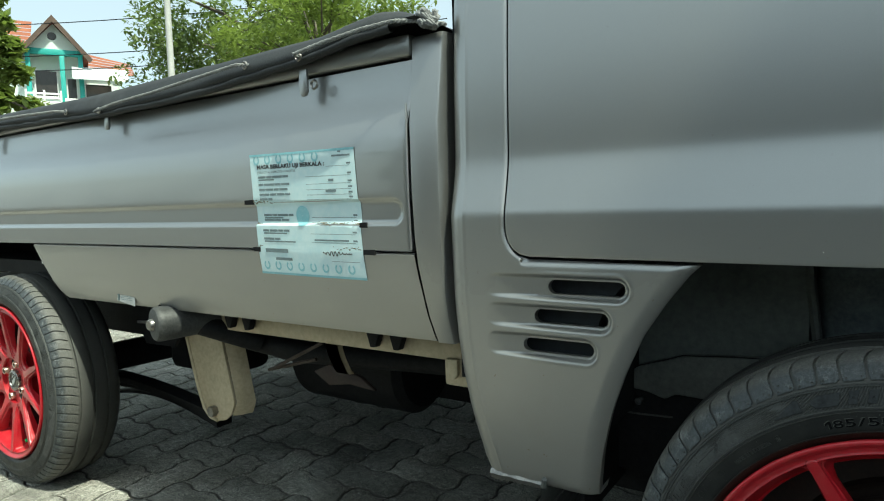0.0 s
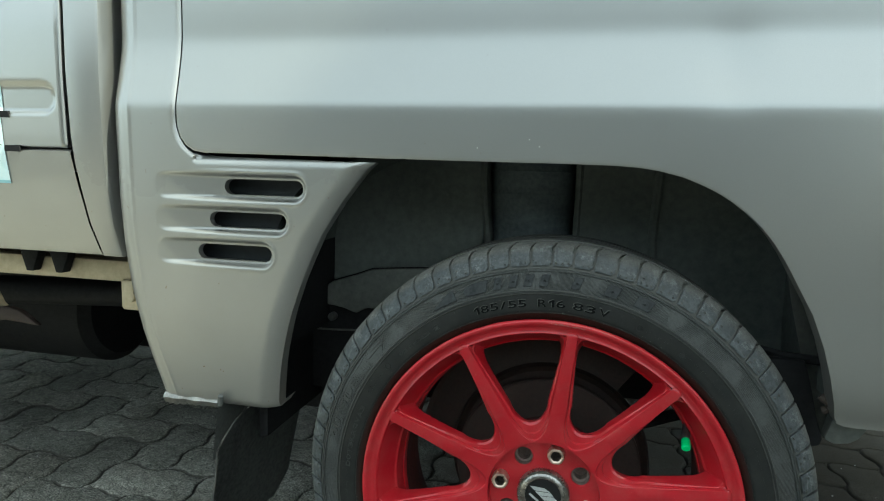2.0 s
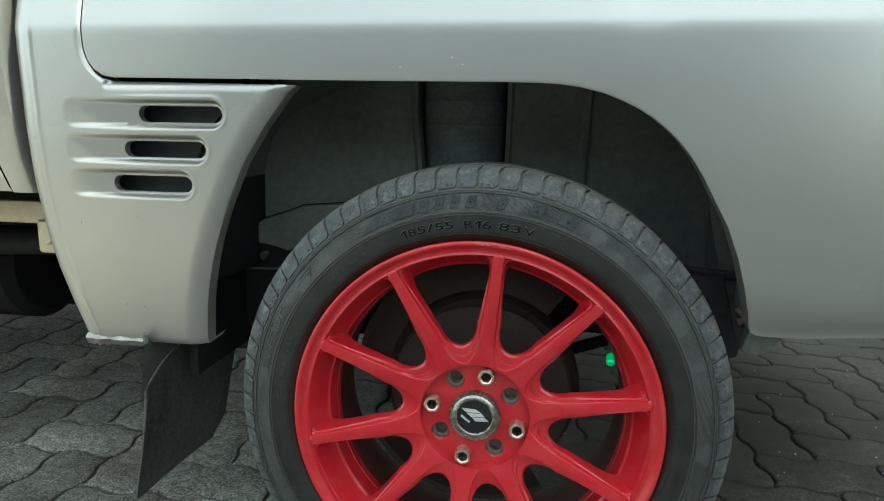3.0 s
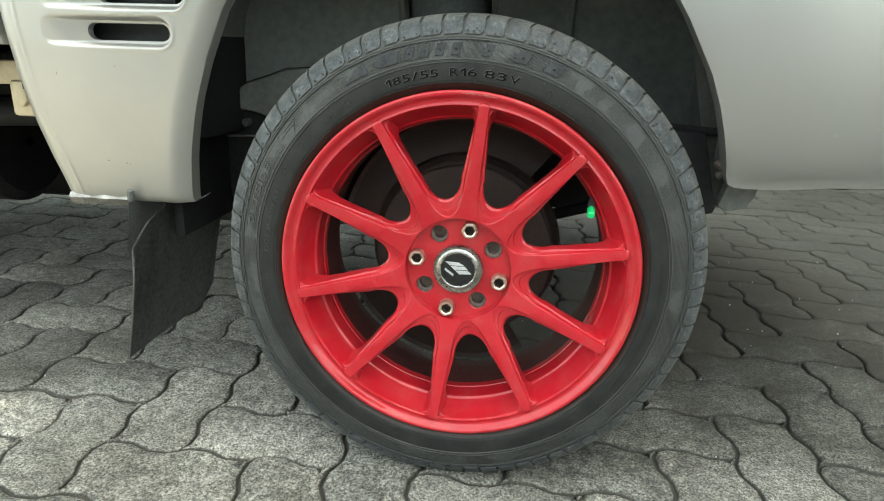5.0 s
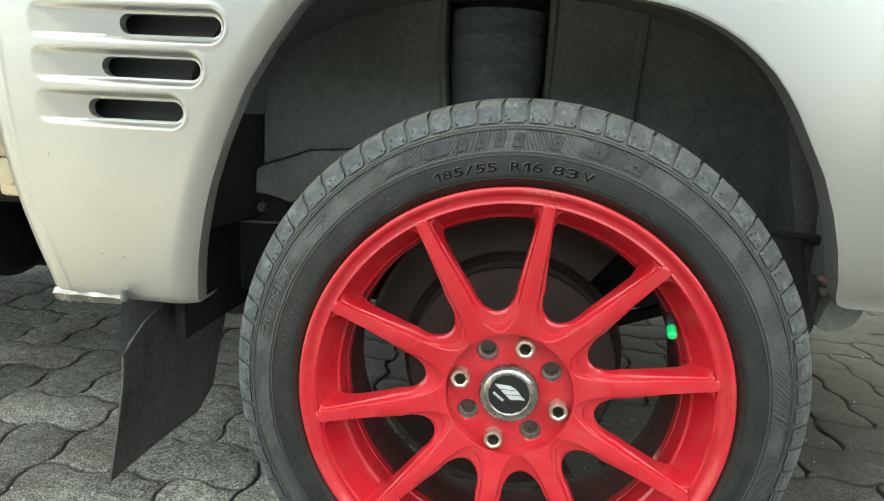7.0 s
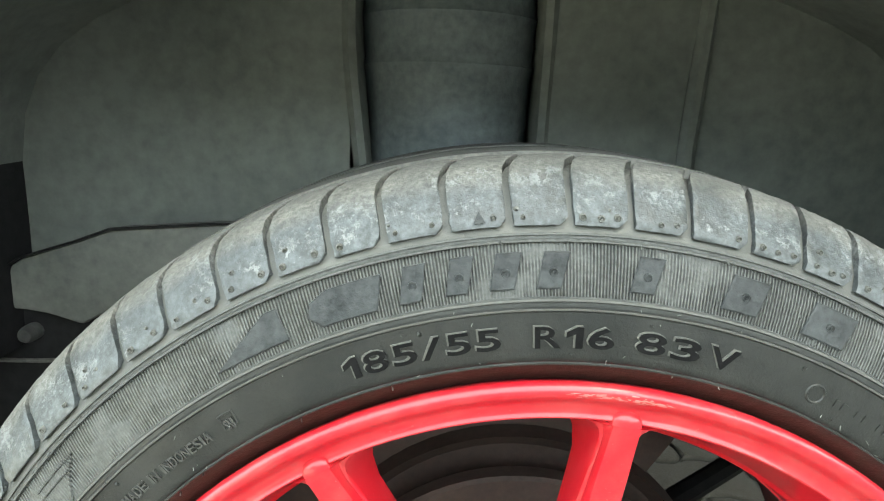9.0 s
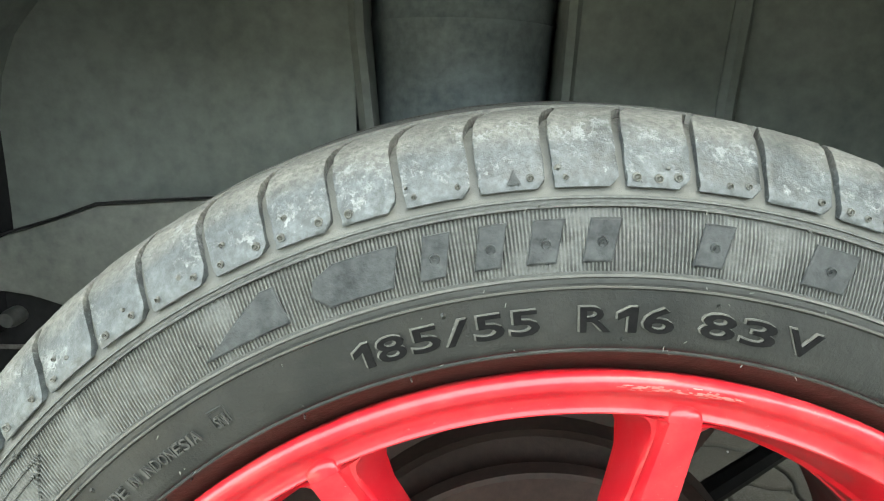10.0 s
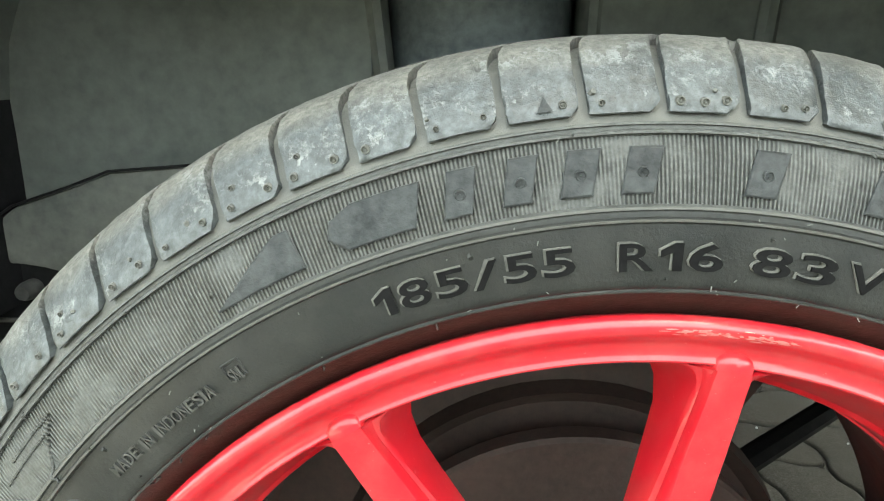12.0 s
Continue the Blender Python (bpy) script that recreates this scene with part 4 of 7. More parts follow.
def build_wheel(parent, at, label, turn=0.0, detail=True):
    w = thing("wheel", label, "", at=at)
    del w["label"]
    w.parent = parent
    tagged(w, label)
    spin = pose(0, 0, 0, 0, turn, 0)
    part("tyre", tyre_mesh(), RUBBER, w, "dusty black rubber tyre")
    rng = random.Random(4)
    for a, b in zip(GROOVES, GROOVES[1:] + [GROOVES[0] + 360]):
        part("tread_block", tread_block(a, b, rng), BLOCK_RUBBER, w, angle=40)
    rim = bmesh.new()
    lathe(RIM_PROFILE, 160, rim)
    merge(rim, rim_spokes())
    merge(rim, hub_face())
    bmesh.ops.recalc_face_normals(rim, faces=rim.faces)
    rim.transform(spin)
    part("rim", rim, RED, w, "glossy red ten-spoke alloy rim", angle=32)
    part("barrel", lathe(BARREL_PROFILE, 120), BRAKE_DUST, w, "dark brake-dusted inner barrel")
    hd = hub_disc()
    hd.transform(spin)
    part("hub_disc", hd, (RED, BOLT_HOLE), w, angle=30)
    for k in range(4):
        nut = wheel_nut()
        a = radians(14.0 + 90 * k)
        nut.transform(spin @ pose(0.0540 * math.sin(a), 0.0170, 0.0540 * math.cos(a), 0, 20 * k, 0))
        part("wheel_nut", nut, (NUT_METAL, RUST), w, "bronzed open-ended wheel nut", angle=40)
    ring = cap_ring()
    ring.transform(spin)
    part("cap_ring", ring, CHROME, w, "worn chrome knurled ring", angle=25)
    disc = lathe([(0.0205, 0.0214), (0.0203, 0.0100), (0.0203, 0.0)], 60)
    bmesh.ops.remove_doubles(disc, verts=disc.verts, dist=0.00005)
    disc.transform(spin)
    part("centre_cap", disc, GLOSS_BLACK, w, "glossy black centre cap disc")
    mk = cap_mark()
    mk.transform(spin)
    part("cap_mark", mk, LOGO_GREY, w, smooth=False)
    # valve on the barrel, its green cap pointing out
    stem = tube([(0.164, 0.060, 0.094), (0.159, 0.040, 0.0885), (0.1575, 0.028, 0.0845)], [0.0055, 0.0048, 0.0042], 12)
    stem.transform(spin)
    part("valve_stem", stem, BLACK_RUBBER, w)
    vc = bmesh.new()
    tube([(0.1578, 0.030, 0.0853), (0.1572, 0.023, 0.0825), (0.1568, 0.0190, 0.0808), (0.1567, 0.0176, 0.0802)], [0.0050, 0.0052, 0.0049, 0.0034], 16, vc)
    vc.transform(spin)
    part("valve_cap", vc, GREEN, w, "bright green plastic valve cap")
    # brake behind the spokes
    part("brake_disc", lathe([(0.080, 0.035), (0.078, 0.070), (0.092, 0.072), (0.092, 0.118), (0.094, 0.120), (0.104, 0.120), (0.106, 0.118), (0.106, 0.03)], 72), HUB_BROWN, w, "rusty steel brake disc")
    part("dust_shield", lathe([(0.128, 0.02), (0.126, 0.122), (0.120, 0.130), (0.132, 0.133), (0.134, 0.02)], 60), HUB_BROWN, w)
    for a0, a1 in ((-82, 40), (150, 245)):
        sec = bmesh.new()
        rows = []
        for k in range(31):
            a = radians(a0 + (a1 - a0) * k / 30)
            rows.append([(r * math.sin(a), y, r * math.cos(a)) for r, y in ((0.128, 0.130), (0.150, 0.134), (0.174, 0.139), (0.180, 0.136), (0.180, 0.141), (0.150, 0.138), (0.128, 0.133))])
        grid(sec, rows)
        part("splash_plate", sec, HUB_BROWN, w, "grimy pressed splash plate")
    if detail:
        marked("size_marking", (("185/55", -21.3, -6.8), ("R16", -3.7, 3.5), ("83", 5.6, 11.5), ("V", 12.4, 15.1)), w, 0.2407, 0.0083)
        marked("origin_marking", (("MADE IN INDONESIA", -46.8, -35.6), ("SNI", -33.8, -32.85)), w, 0.2405, 0.0042, 0.0)
        marked("outside_marking", (("OUTSIDE", -79.0, -61.5),), w, 0.2655, 0.0080, 0.0)
        marked("code_marking", (("DOT3KRQVA3", -86.0, -66.5),), w, 0.2412, 0.0052, 0.0)
        for a, b in ((-15.0, -13.1), (-11.1, -9.2), (-7.4, -5.3), (-3.5, -1.4), (4.3, 6.4), (12.2, 15.4), (19.6, 23.6)):
            part("raised_shape", brand_shape(a, b), WORN_RUBBER, w, smooth=False)
        for outline in ([(-31.9, 0.2590), (-24.8, 0.2590), (-25.2, 0.2716), (-26.3, 0.2716)], [(-21.7, 0.2590), (-16.9, 0.2590), (-16.0, 0.2716), (-20.7, 0.2716), (-22.3, 0.2688), (-22.8, 0.2640)]):
            part("raised_shape", slab(dense(outline), 0.0, 0.0013, 0.0006), WORN_RUBBER, w, smooth=False)
        mark = slab([(-8.12, 0.2838), (-7.19, 0.2838), (-7.6, 0.2880)], 0.0, 0.0009)
        part("wear_mark", mark, WORN_RUBBER, w, smooth=False)
        fine = bmesh.new()
        for a0, a1, r, h, s in ((-60, -53, 0.2430, 0.0040, 2), (25.5, 31.5, 0.2402, 0.0030, 3), (37.5, 62, 0.2410, 0.0028, 4), (66, 96, 0.2440, 0.0026, 5), (98, 140, 0.2420, 0.0026, 6), (-130, -88, 0.2430, 0.0028, 7), (150, 176, 0.2640, 0.0110, 8), (-172, -140, 0.2420, 0.0026, 9)):
            merge(fine, small_print(a0, a1, r, h, s))
        tagged(part("small_print", fine, RUBBER, w, smooth=False), kind="stuff")
        lines = bmesh.new()
        for r, a0, a1 in ((0.2298, 0, 360), (0.2590, -82, -56), (0.2720, -82, -56)):
            merge(lines, ring_line(r, a0, a1))
        for r, a in ((0.2400, 23.4), (0.2402, 36.3), (0.2435, -61.0), (0.2425, -52.0)):
            c = bmesh.new()
            rows = []
            for i in range(20):
                b = 2 * math.pi * i / 20
                rows.append([(((q * math.cos(b)), (q * math.sin(b)), h)) for q, h in ((0.0030, 0.0), (0.0034, 0.0005), (0.0038, 0.0005), (0.0042, 0.0))])
            grid(c, rows, close_u=True)
            merge(lines, on_wall(c, r, a, 0.0))
        corner = ((-52.85, 0.2696), (-49.85, 0.2699), (-47.7, 0.2695), (-48.95, 0.2651), (-50.0, 0.2597), (-50.8, 0.2550), (-50.7, 0.2522), (-50.2, 0.2513), (-49.0, 0.2516), (-46.4, 0.2516))
        mark_box = ((-34.05, 0.2449), (-32.60, 0.2449), (-32.60, 0.2389), (-34.05, 0.2389), (-34.05, 0.2449))
        for path, rad in ((corner, 0.0007), (((-54.6, 0.2662), (-51.5, 0.2663), (-49.0, 0.2662)), 0.0006), (mark_box, 0.0005)):
            pts = []
            for (a, r), (b, q) in zip(path, path[1:]):
                pts += [(a + (b - a) * k / 4, r + (q - r) * k / 4) for k in range(4)]
            tube([(r * math.sin(radians(a)), wall_y(r) - 0.0002, r * math.cos(radians(a))) for a, r in pts + [path[-1]]], rad, 6, lines)
        part("moulded_line", lines, RUBBER, w)
        hairs = bmesh.new()
        rng = random.Random(23)
        for k in range(46):
            a, r = radians(rng.uniform(-60, 60)), rng.choice((0.2295, 0.2305, 0.2318, 0.2335, 0.2480, 0.2530, 0.2762))
            c = Vector((r * math.sin(a), wall_y(r) + 0.0002, r * math.cos(a)))
            tube([c, c + Vector((rng.uniform(-0.0012, 0.0012), -rng.uniform(0.0004, 0.0012), rng.uniform(-0.002, 0.001)))], [0.00024, 0.00013], 5, hairs)
        tagged(part("pale_flecks", hairs, LEDGE, w), kind="stuff")
        tagged(part("moulding_flash", vent_marks(), RUBBER, w), kind="stuff")
        tagged(part("bare_scuff", rim_chip(), BARE, w, "scuffed bare patch on the rim lip", smooth=False), kind="stuff")
    return w


# ---- pickup truck, its open side along y = 0, front towards +x ----
truck = thing("pickup_truck", "silver cab-over pickup truck with red wheels and a tarp-covered bed", "truck")


# side of the cab: upper part leans in, a shoulder crease, a plain lower part
def cab_y(x, z):
    y = curve_at([(0.36, 0.032), (0.39, 0.0245), (0.42, 0.0185), (0.46, 0.0125), (0.50, 0.0085), (0.56, 0.0052), (0.62, 0.0038), (0.70, 0.0034), (0.752, 0.0030), (0.760, 0.0034), (0.766, 0.0048), (0.780, 0.0082), (0.800, 0.0128), (0.820, 0.0170), (0.832, 0.0190), (0.840, 0.0197), (0.850, 0.0199), (0.88, 0.0200), (0.95, 0.0212), (1.02, 0.0240), (1.10, 0.0290), (1.30, 0.0480)], z)
    # soft dent over the wheel, and the nose turning in towards the front
    y += 0.0026 * math.exp(-((x - 0.172) / 0.024) ** 2 - ((z - 0.800) / 0.035) ** 2)
    if x > 0.1:
        y += 4.6 * max(0.0, 0.478 - z) ** 2
    y += 0.35 * max(0.0, x - 0.40) ** 2
    return y


DOOR_EDGE = -0.4745
ARCH = [(-0.4745, 0.742), (-0.4738, 0.730), (-0.4700, 0.718), (-0.4625, 0.708), (-0.4520, 0.7015), (-0.4380, 0.6990), (-0.36, 0.6985), (-0.28, 0.6980), (-0.20, 0.6972), (-0.10, 0.6965), (0.0, 0.6962), (0.060, 0.6955), (0.084, 0.6940), (0.105, 0.6910), (0.130, 0.6850), (0.148, 0.6780), (0.164, 0.6705), (0.180, 0.6610), (0.197, 0.6480), (0.211, 0.6350), (0.224, 0.6195), (0.236, 0.6020), (0.248, 0.5810),
        (0.2680, 0.5460), (0.2825, 0.5110), (0.2930, 0.4780), (0.3010, 0.4500), (0.3065, 0.4310), (0.3110, 0.4230), (0.3190, 0.4195), (0.3320, 0.4185), (0.37, 0.4190), (0.42, 0.4245), (0.48, 0.4270), (0.56, 0.4290), (0.64, 0.4300), (0.72, 0.4300), (0.78, 0.4300)]


def door_and_fender():
    bm = bmesh.new()
    levels = [0.70, 0.7265, 0.745, 0.752, 0.756, 0.760, 0.764, 0.768, 0.774, 0.780, 0.788, 0.796, 0.804, 0.812, 0.820, 0.826, 0.832, 0.838, 0.844, 0.852, 0.87, 0.89, 0.93, 1.0, 1.08, 1.16]
    cols = []
    for i, (px, pz) in enumerate(ARCH):
        if i < 6:
            tx = DOOR_EDGE + 0.006 * i
        else:
            tx = px
        col = []
        # flange first, turned in behind the edge
        y0 = cab_y(px, pz)
        col.append((px, y0 + 0.030, pz + 0.004))
        col.append((px, y0 + 0.0045, pz + 0.0003))
        col.append((px, y0 + 0.0014, pz + 0.0002))
        for k, f in enumerate((0.0, 0.003, 0.01)):
            col.append((px, y0 + (0.0004 if k == 0 else 0.0), pz + f * 0.25 + 0.0007 * (k > 0)))
        start = pz + 0.006
        for f in (0.04, 0.09, 0.15, 0.22, 0.30):
            zz = pz + 0.0035 + (0.70 - pz) * f if pz < 0.66 else pz + 0.0035 + 0.002 * f
            col.append((px, cab_y(px, zz), zz))
        for z in levels:
            zz = max(z, start + (z - 0.70) * 0.02) if pz > 0.66 else z
            if pz <= 0.66 and z < 0.745:
                f = 0.4 if z < 0.71 else 0.75
                zz = pz + (0.745 - pz) * f
            s = min(1.0, max(0.0, (zz - pz) / 0.10))
            x = px + (tx - px) * s
            col.append((x, cab_y(x, zz), zz))
        cols.append(col)
    # rear edge of the door turned in
    first = [(x + 0.0, y + 0.02, z) for x, y, z in cols[0]]
    second = [(x - 0.0005, y + 0.0025, z) for x, y, z in cols[0]]
    rows = [first, second] + cols
    grid(bm, rows)
    bmesh.ops.recalc_face_normals(bm, faces=bm.faces)
    return bm


SLOTS = [(-0.4150, -0.3085, 0.6575), (-0.4365, -0.3315, 0.6155), (-0.4545, -0.3520, 0.5735)]
SLOT_R = 0.0098


def stadium(x, z, x0, x1, zc, r):
    """Signed distance to a rounded slot."""
    cx = min(max(x, x0 + r), x1 - r)
    return math.hypot(x - cx, z - zc) - r


def vent_sink(x, z):
    """How deep the louvre scoops press into the panel."""
    d = 0.0
    for x0, x1, zc in SLOTS:
        s = stadium(x, z, -0.5130, x1 + 0.0085, zc, 0.0182)
        depth = 0.0105 * min(1.0, max(0.0, (x + 0.5080) / (x0 + 0.012 + 0.5080)))
        inner = sstep(-0.0008, -0.0062, s)
        lip = -0.0009 * math.exp(-((s - 0.0012) / 0.0016) ** 2) * min(1.0, max(0.0, (x + 0.46) / 0.06))
        d += depth * inner + lip
    return d


CAB_BACK = [(0.360, -0.5270), (0.385, -0.5300), (0.42, -0.5380), (0.46, -0.5470), (0.52, -0.5580), (0.58, -0.5650), (0.64, -0.5690), (0.72, -0.5710), (0.90, -0.5715), (1.30, -0.5710)]
CAB_ARCH = [(0.360, -0.3580), (0.383, -0.3545), (0.43, -0.3465), (0.49, -0.3310), (0.54, -0.3130), (0.60, -0.2860), (0.644, -0.2575), (0.68, -0.2300), (0.6925, -0.2170)]


def cab_corner():
    bm = bmesh.new()
    zs = [0.3615, 0.3630, 0.366, 0.372, 0.382, 0.40, 0.42, 0.44, 0.46, 0.48, 0.50, 0.52, 0.535, 0.545] + [0.550 + 0.0018 * i for i in range(74)] + [0.6845, 0.6875, 0.6895, 0.6910, 0.6922, 0.6950] + [0.6985, 0.7005, 0.7030, 0.706, 0.710, 0.715, 0.721, 0.728, 0.736, 0.745, 0.752, 0.758, 0.764, 0.772, 0.782, 0.795, 0.81, 0.825, 0.845, 0.88, 0.95, 1.05, 1.16]
    us = [0, 0.004, 0.012, 0.024, 0.04] + [0.055 + 0.9 * i / 130 for i in range(131)] + [0.965, 0.975, 0.984, 0.991, 0.996, 1.0]
    holes = set()
    rows = []
    for z in zs:
        xl, xr = curve_at(CAB_BACK, z), curve_at(CAB_ARCH, z)
        if z > 0.6930:
            q = min(1.0, max(0.0, (z - 0.6950) / 0.047))
            xr = -0.4785 + 0.0385 * (1 - math.sqrt(max(0.0, 1 - (1 - q) ** 2)))
        row = []
        for u in us:
            x = xl + (xr - xl) * u if z < 0.693 else min(xr, xl + (-0.2150 - xl) * u)
            y = cab_y(x, z)
            b = x - xl
            if b < 0.020:
                y += 0.010 * (1 - b / 0.020) ** 2
            e = xr - x
            if z < 0.693 and e < 0.026:
                y += 0.013 * (1 - e / 0.026) ** 2.2
            elif z > 0.693 and e < 0.006:
                y += 0.003 * (1 - e / 0.006) ** 2
            if 0.684 < z and x > -0.452:
                y += 0.004 * min(1.0, (z - 0.684) / 0.0085) ** 2
            if z < 0.372:
                y += 0.006 * ((0.372 - z) / 0.011) ** 2
            # raised seam beside the rear edge
            y -= 0.0011 * math.exp(-((b - 0.026) / 0.0018) ** 2)
            if 0.545 < z < 0.69:
                y += vent_sink(x, z)
            row.append((x, y, z))
        k = sstep(0.60, 0.37, z)
        back = (xl - 0.085 * k + 0.001, cab_y(xl, z) + 0.05 + 0.11 * k, z)
        turn = (xl - 0.040 * k, cab_y(xl, z) + 0.018 + 0.042 * k, z)
        front = (xr - 0.006, cab_y(xr, z) + 0.045, z)
        rows.append([back, turn] + row + [front])
    lowest = [(x, y + 0.030, z + 0.001) for x, y, z in rows[0]]
    vs, _ = grid(bm, [lowest] + rows)
    bm.verts.ensure_lookup_table()
    # cut the slots and draw the rims true
    kill = []
    for f in bm.faces:
        c = f.calc_center_median()
        if c.y < 0.04 and any(stadium(c.x, c.z, a, b, zc, SLOT_R) < 0 for a, b, zc in SLOTS):
            kill.append(f)
    bmesh.ops.delete(bm, geom=kill, context="FACES")
    rim = [e for e in bm.edges if e.is_boundary]
    for e in rim:
        for v in e.verts:
            for a, b, zc in SLOTS:
                d = stadium(v.co.x, v.co.z, a, b, zc, SLOT_R)
                if abs(d) < 0.004:
                    cx = min(max(v.co.x, a + SLOT_R), b - SLOT_R)
                    q = Vector((v.co.x - cx, 0, v.co.z - zc))
                    if q.length > 1e-6:
                        q = q.normalized() * SLOT_R
                        v.co.x, v.co.z = cx + q.x, zc + q.z
    rim = [e for e in bm.edges if e.is_boundary and all(any(abs(stadium(v.co.x, v.co.z, a, b, zc, SLOT_R)) < 0.0006 for a, b, zc in SLOTS) for v in e.verts)]
    ext = bmesh.ops.extrude_edge_only(bm, edges=rim)
    for g in ext["geom"]:
        if isinstance(g, bmesh.types.BMVert):
            g.co.y += 0.010
    bmesh.ops.recalc_face_normals(bm, faces=bm.faces)
    return bm


side = part("door_panel", door_and_fender(), SILVER, truck, "silver door skin and wheel arch with a soft dent", angle=50)
part("cab_corner", cab_corner(), SILVER, truck, "silver lower corner panel with three louvre slots", angle=50)
# dark sheets painted as the shade behind the door gap and the slots
part("door_gap_dark", box((-0.560, 0.050, 0.690), (-0.30, 0.075, 1.16)), SHADOW_BLACK, truck, smooth=False)
part("vent_backing", plate([(-0.500, 0.545), (-0.335, 0.545), (-0.318, 0.585), (-0.300, 0.615), (-0.275, 0.660), (-0.268, 0.676), (-0.500, 0.676)], "y", 0.048, 0.052), VENT_SHADE, truck, smooth=False)
# crumpled bare end of the sill and a bolt stub
sill = bmesh.new()
rows = []
for i in range(30):
    x = -0.524 + 0.085 * i / 29
    w = 0.008 + noise.noise(Vector((x * 60, 3.1, 0))) * 0.004
    rows.append([(x, 0.026 + w, 0.3700), (x, 0.0245 + w * 0.5, 0.364), (x, 0.026 + w, 0.3545 + 0.002 * math.sin(i * 1.9) + 0.006 * max(0.0, (i - 10) / 19)), (x, 0.038, 0.354)])
grid(sill, rows)
part("bent_sill_edge", sill, STEEL, truck, "crumpled bare metal sill edge")

# upper cab, closing the truck above the view
WIDE = 1.56
upper = bmesh.new()
prof = [(-0.566, 1.16), (-0.545, 1.52), (-0.50, 1.74), (-0.44, 1.80), (0.05, 1.81), (0.28, 1.78), (0.52, 1.42), (0.70, 1.10), (0.76, 0.98), (0.785, 0.60), (0.78, 0.43)]
rows = []
for x, z in prof:
    inset = max(0.0, z - 1.16) * 0.16 + 0.056 if z > 1.0 else cab_y(x, z) + 0.012
    rows.append([(x, inset + 0.012, z - 0.004), (x, inset + 0.05, z), (x, WIDE / 2, z + 0.006), (x, WIDE - inset - 0.05, z), (x, WIDE - inset, z - 0.004)])
grid(upper, rows)
bmesh.ops.recalc_face_normals(upper, faces=upper.faces)
part("cab_shell", upper, SILVER, truck)
far_skin = plate([(-0.566, 0.37), (-0.345, 0.37), (-0.22, 0.695), (0.10, 0.69), (0.30, 0.43), (0.78, 0.43), (0.76, 0.98), (0.70, 1.10), (0.52, 1.42), (0.28, 1.78), (-0.44, 1.80), (-0.545, 1.52)], "y", WIDE - 0.06, WIDE - 0.02)
part("far_side", far_skin, SILVER, truck, smooth=False)
part("side_window", plate([(-0.52, 1.17), (0.60, 1.17), (0.50, 1.38), (0.24, 1.72), (-0.42, 1.74), (-0.50, 1.52)], "y", 0.075, 0.080), GLASS, truck, "dark tinted side window", smooth=False)
part("cab_back", plate([(0.06, 0.45), (WIDE - 0.06, 0.45), (WIDE - 0.16, 1.78), (0.16, 1.78)], "x", -0.560, -0.550), SILVER, truck, smooth=False)
part("cab_floor", box((-0.55, 0.08, 0.775), (0.76, WIDE - 0.08, 0.80)), UNDERCOAT, truck, smooth=False)


# wheel housing of the front wheel
def housing():
    bm = bmesh.new()
    # inner wall with a turret opening
    y = 0.235
    for lo, hi in (((-0.36, 0.40), (-0.118, 0.76)), ((0.022, 0.42), (0.31, 0.76))):
        rows = []
        for i in range(15):
            x = lo[0] + (hi[0] - lo[0]) * i / 14
            rows.append([(x, y + 0.010 * noise.noise(Vector((x * 9, zz * 7, 2.0))) + 0.02 * (0.70 - zz) ** 2, zz) for zz in [lo[1] + (hi[1] - lo[1]) * k / 12 for k in range(13)]])
        grid(bm, rows)
    # folded rims of the opening
    for x, s in ((-0.118, 1), (0.022, -1)):
        rows = []
        for k in range(13):
            zz = 0.42 + 0.34 * k / 12
            xx = x + s * 0.12 * max(0.0, 0.66 - zz) * (0.9 if s > 0 else 0.15)
            rows.append([(xx - s * 0.006, y + 0.0, zz), (xx - s * 0.001, y - 0.005, zz), (xx + s * 0.004, y - 0.003, zz), (xx + s * 0.006, y + 0.01, zz), (xx + s * 0.004, y + 0.11, zz)])
        grid(bm, rows)
    # pressed ridge in the front part of the wall
    tube([(0.135, y + 0.004, 0.48), (0.128, y + 0.003, 0.6), (0.135, y + 0.004, 0.75)], 0.007, 8, bm)
    # roof and the two ends
    rows = []
    for i in range(26):
        a = math.pi * i / 25
        x = -0.025 - 0.335 * math.cos(a)
        z = 0.50 + 0.235 * math.sin(a) ** 0.55 if 0 < i < 25 else 0.44
        rows.append([(x, yy, z + 0.006 * noise.noise(Vector((x * 8, yy * 9, 5.0)))) for yy in (0.030, 0.08, 0.13, 0.18, 0.25)])
    grid(bm, rows)
    bmesh.ops.recalc_face_normals(bm, faces=bm.faces)
    return bm


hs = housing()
# lower rear end painted near-black to put shade into the housing
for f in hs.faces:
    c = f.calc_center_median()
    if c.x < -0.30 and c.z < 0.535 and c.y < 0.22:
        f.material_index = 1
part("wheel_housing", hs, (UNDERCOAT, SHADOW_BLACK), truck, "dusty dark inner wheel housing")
part("turret", box((-0.135, 0.325, 0.40), (0.04, 0.335, 0.76)), TURRET, truck, smooth=False)
strut = lathe([(0.0, 0.066), (0.026, 0.067), (0.032, 0.069), (0.038, 0.067), (0.060, 0.065), (0.066, 0.067), (0.072, 0.065), (0.088, 0.064), (0.17, 0.062), (0.176, 0.055), (0.18, 0.028), (0.35, 0.028)], 40)
strut.transform(pose(-0.048, 0.285, 0.72, -90, 0, 0) @ Matrix.Identity(4))
part("suspension_strut", strut, TURRET, truck, "dirty dark suspension strut")
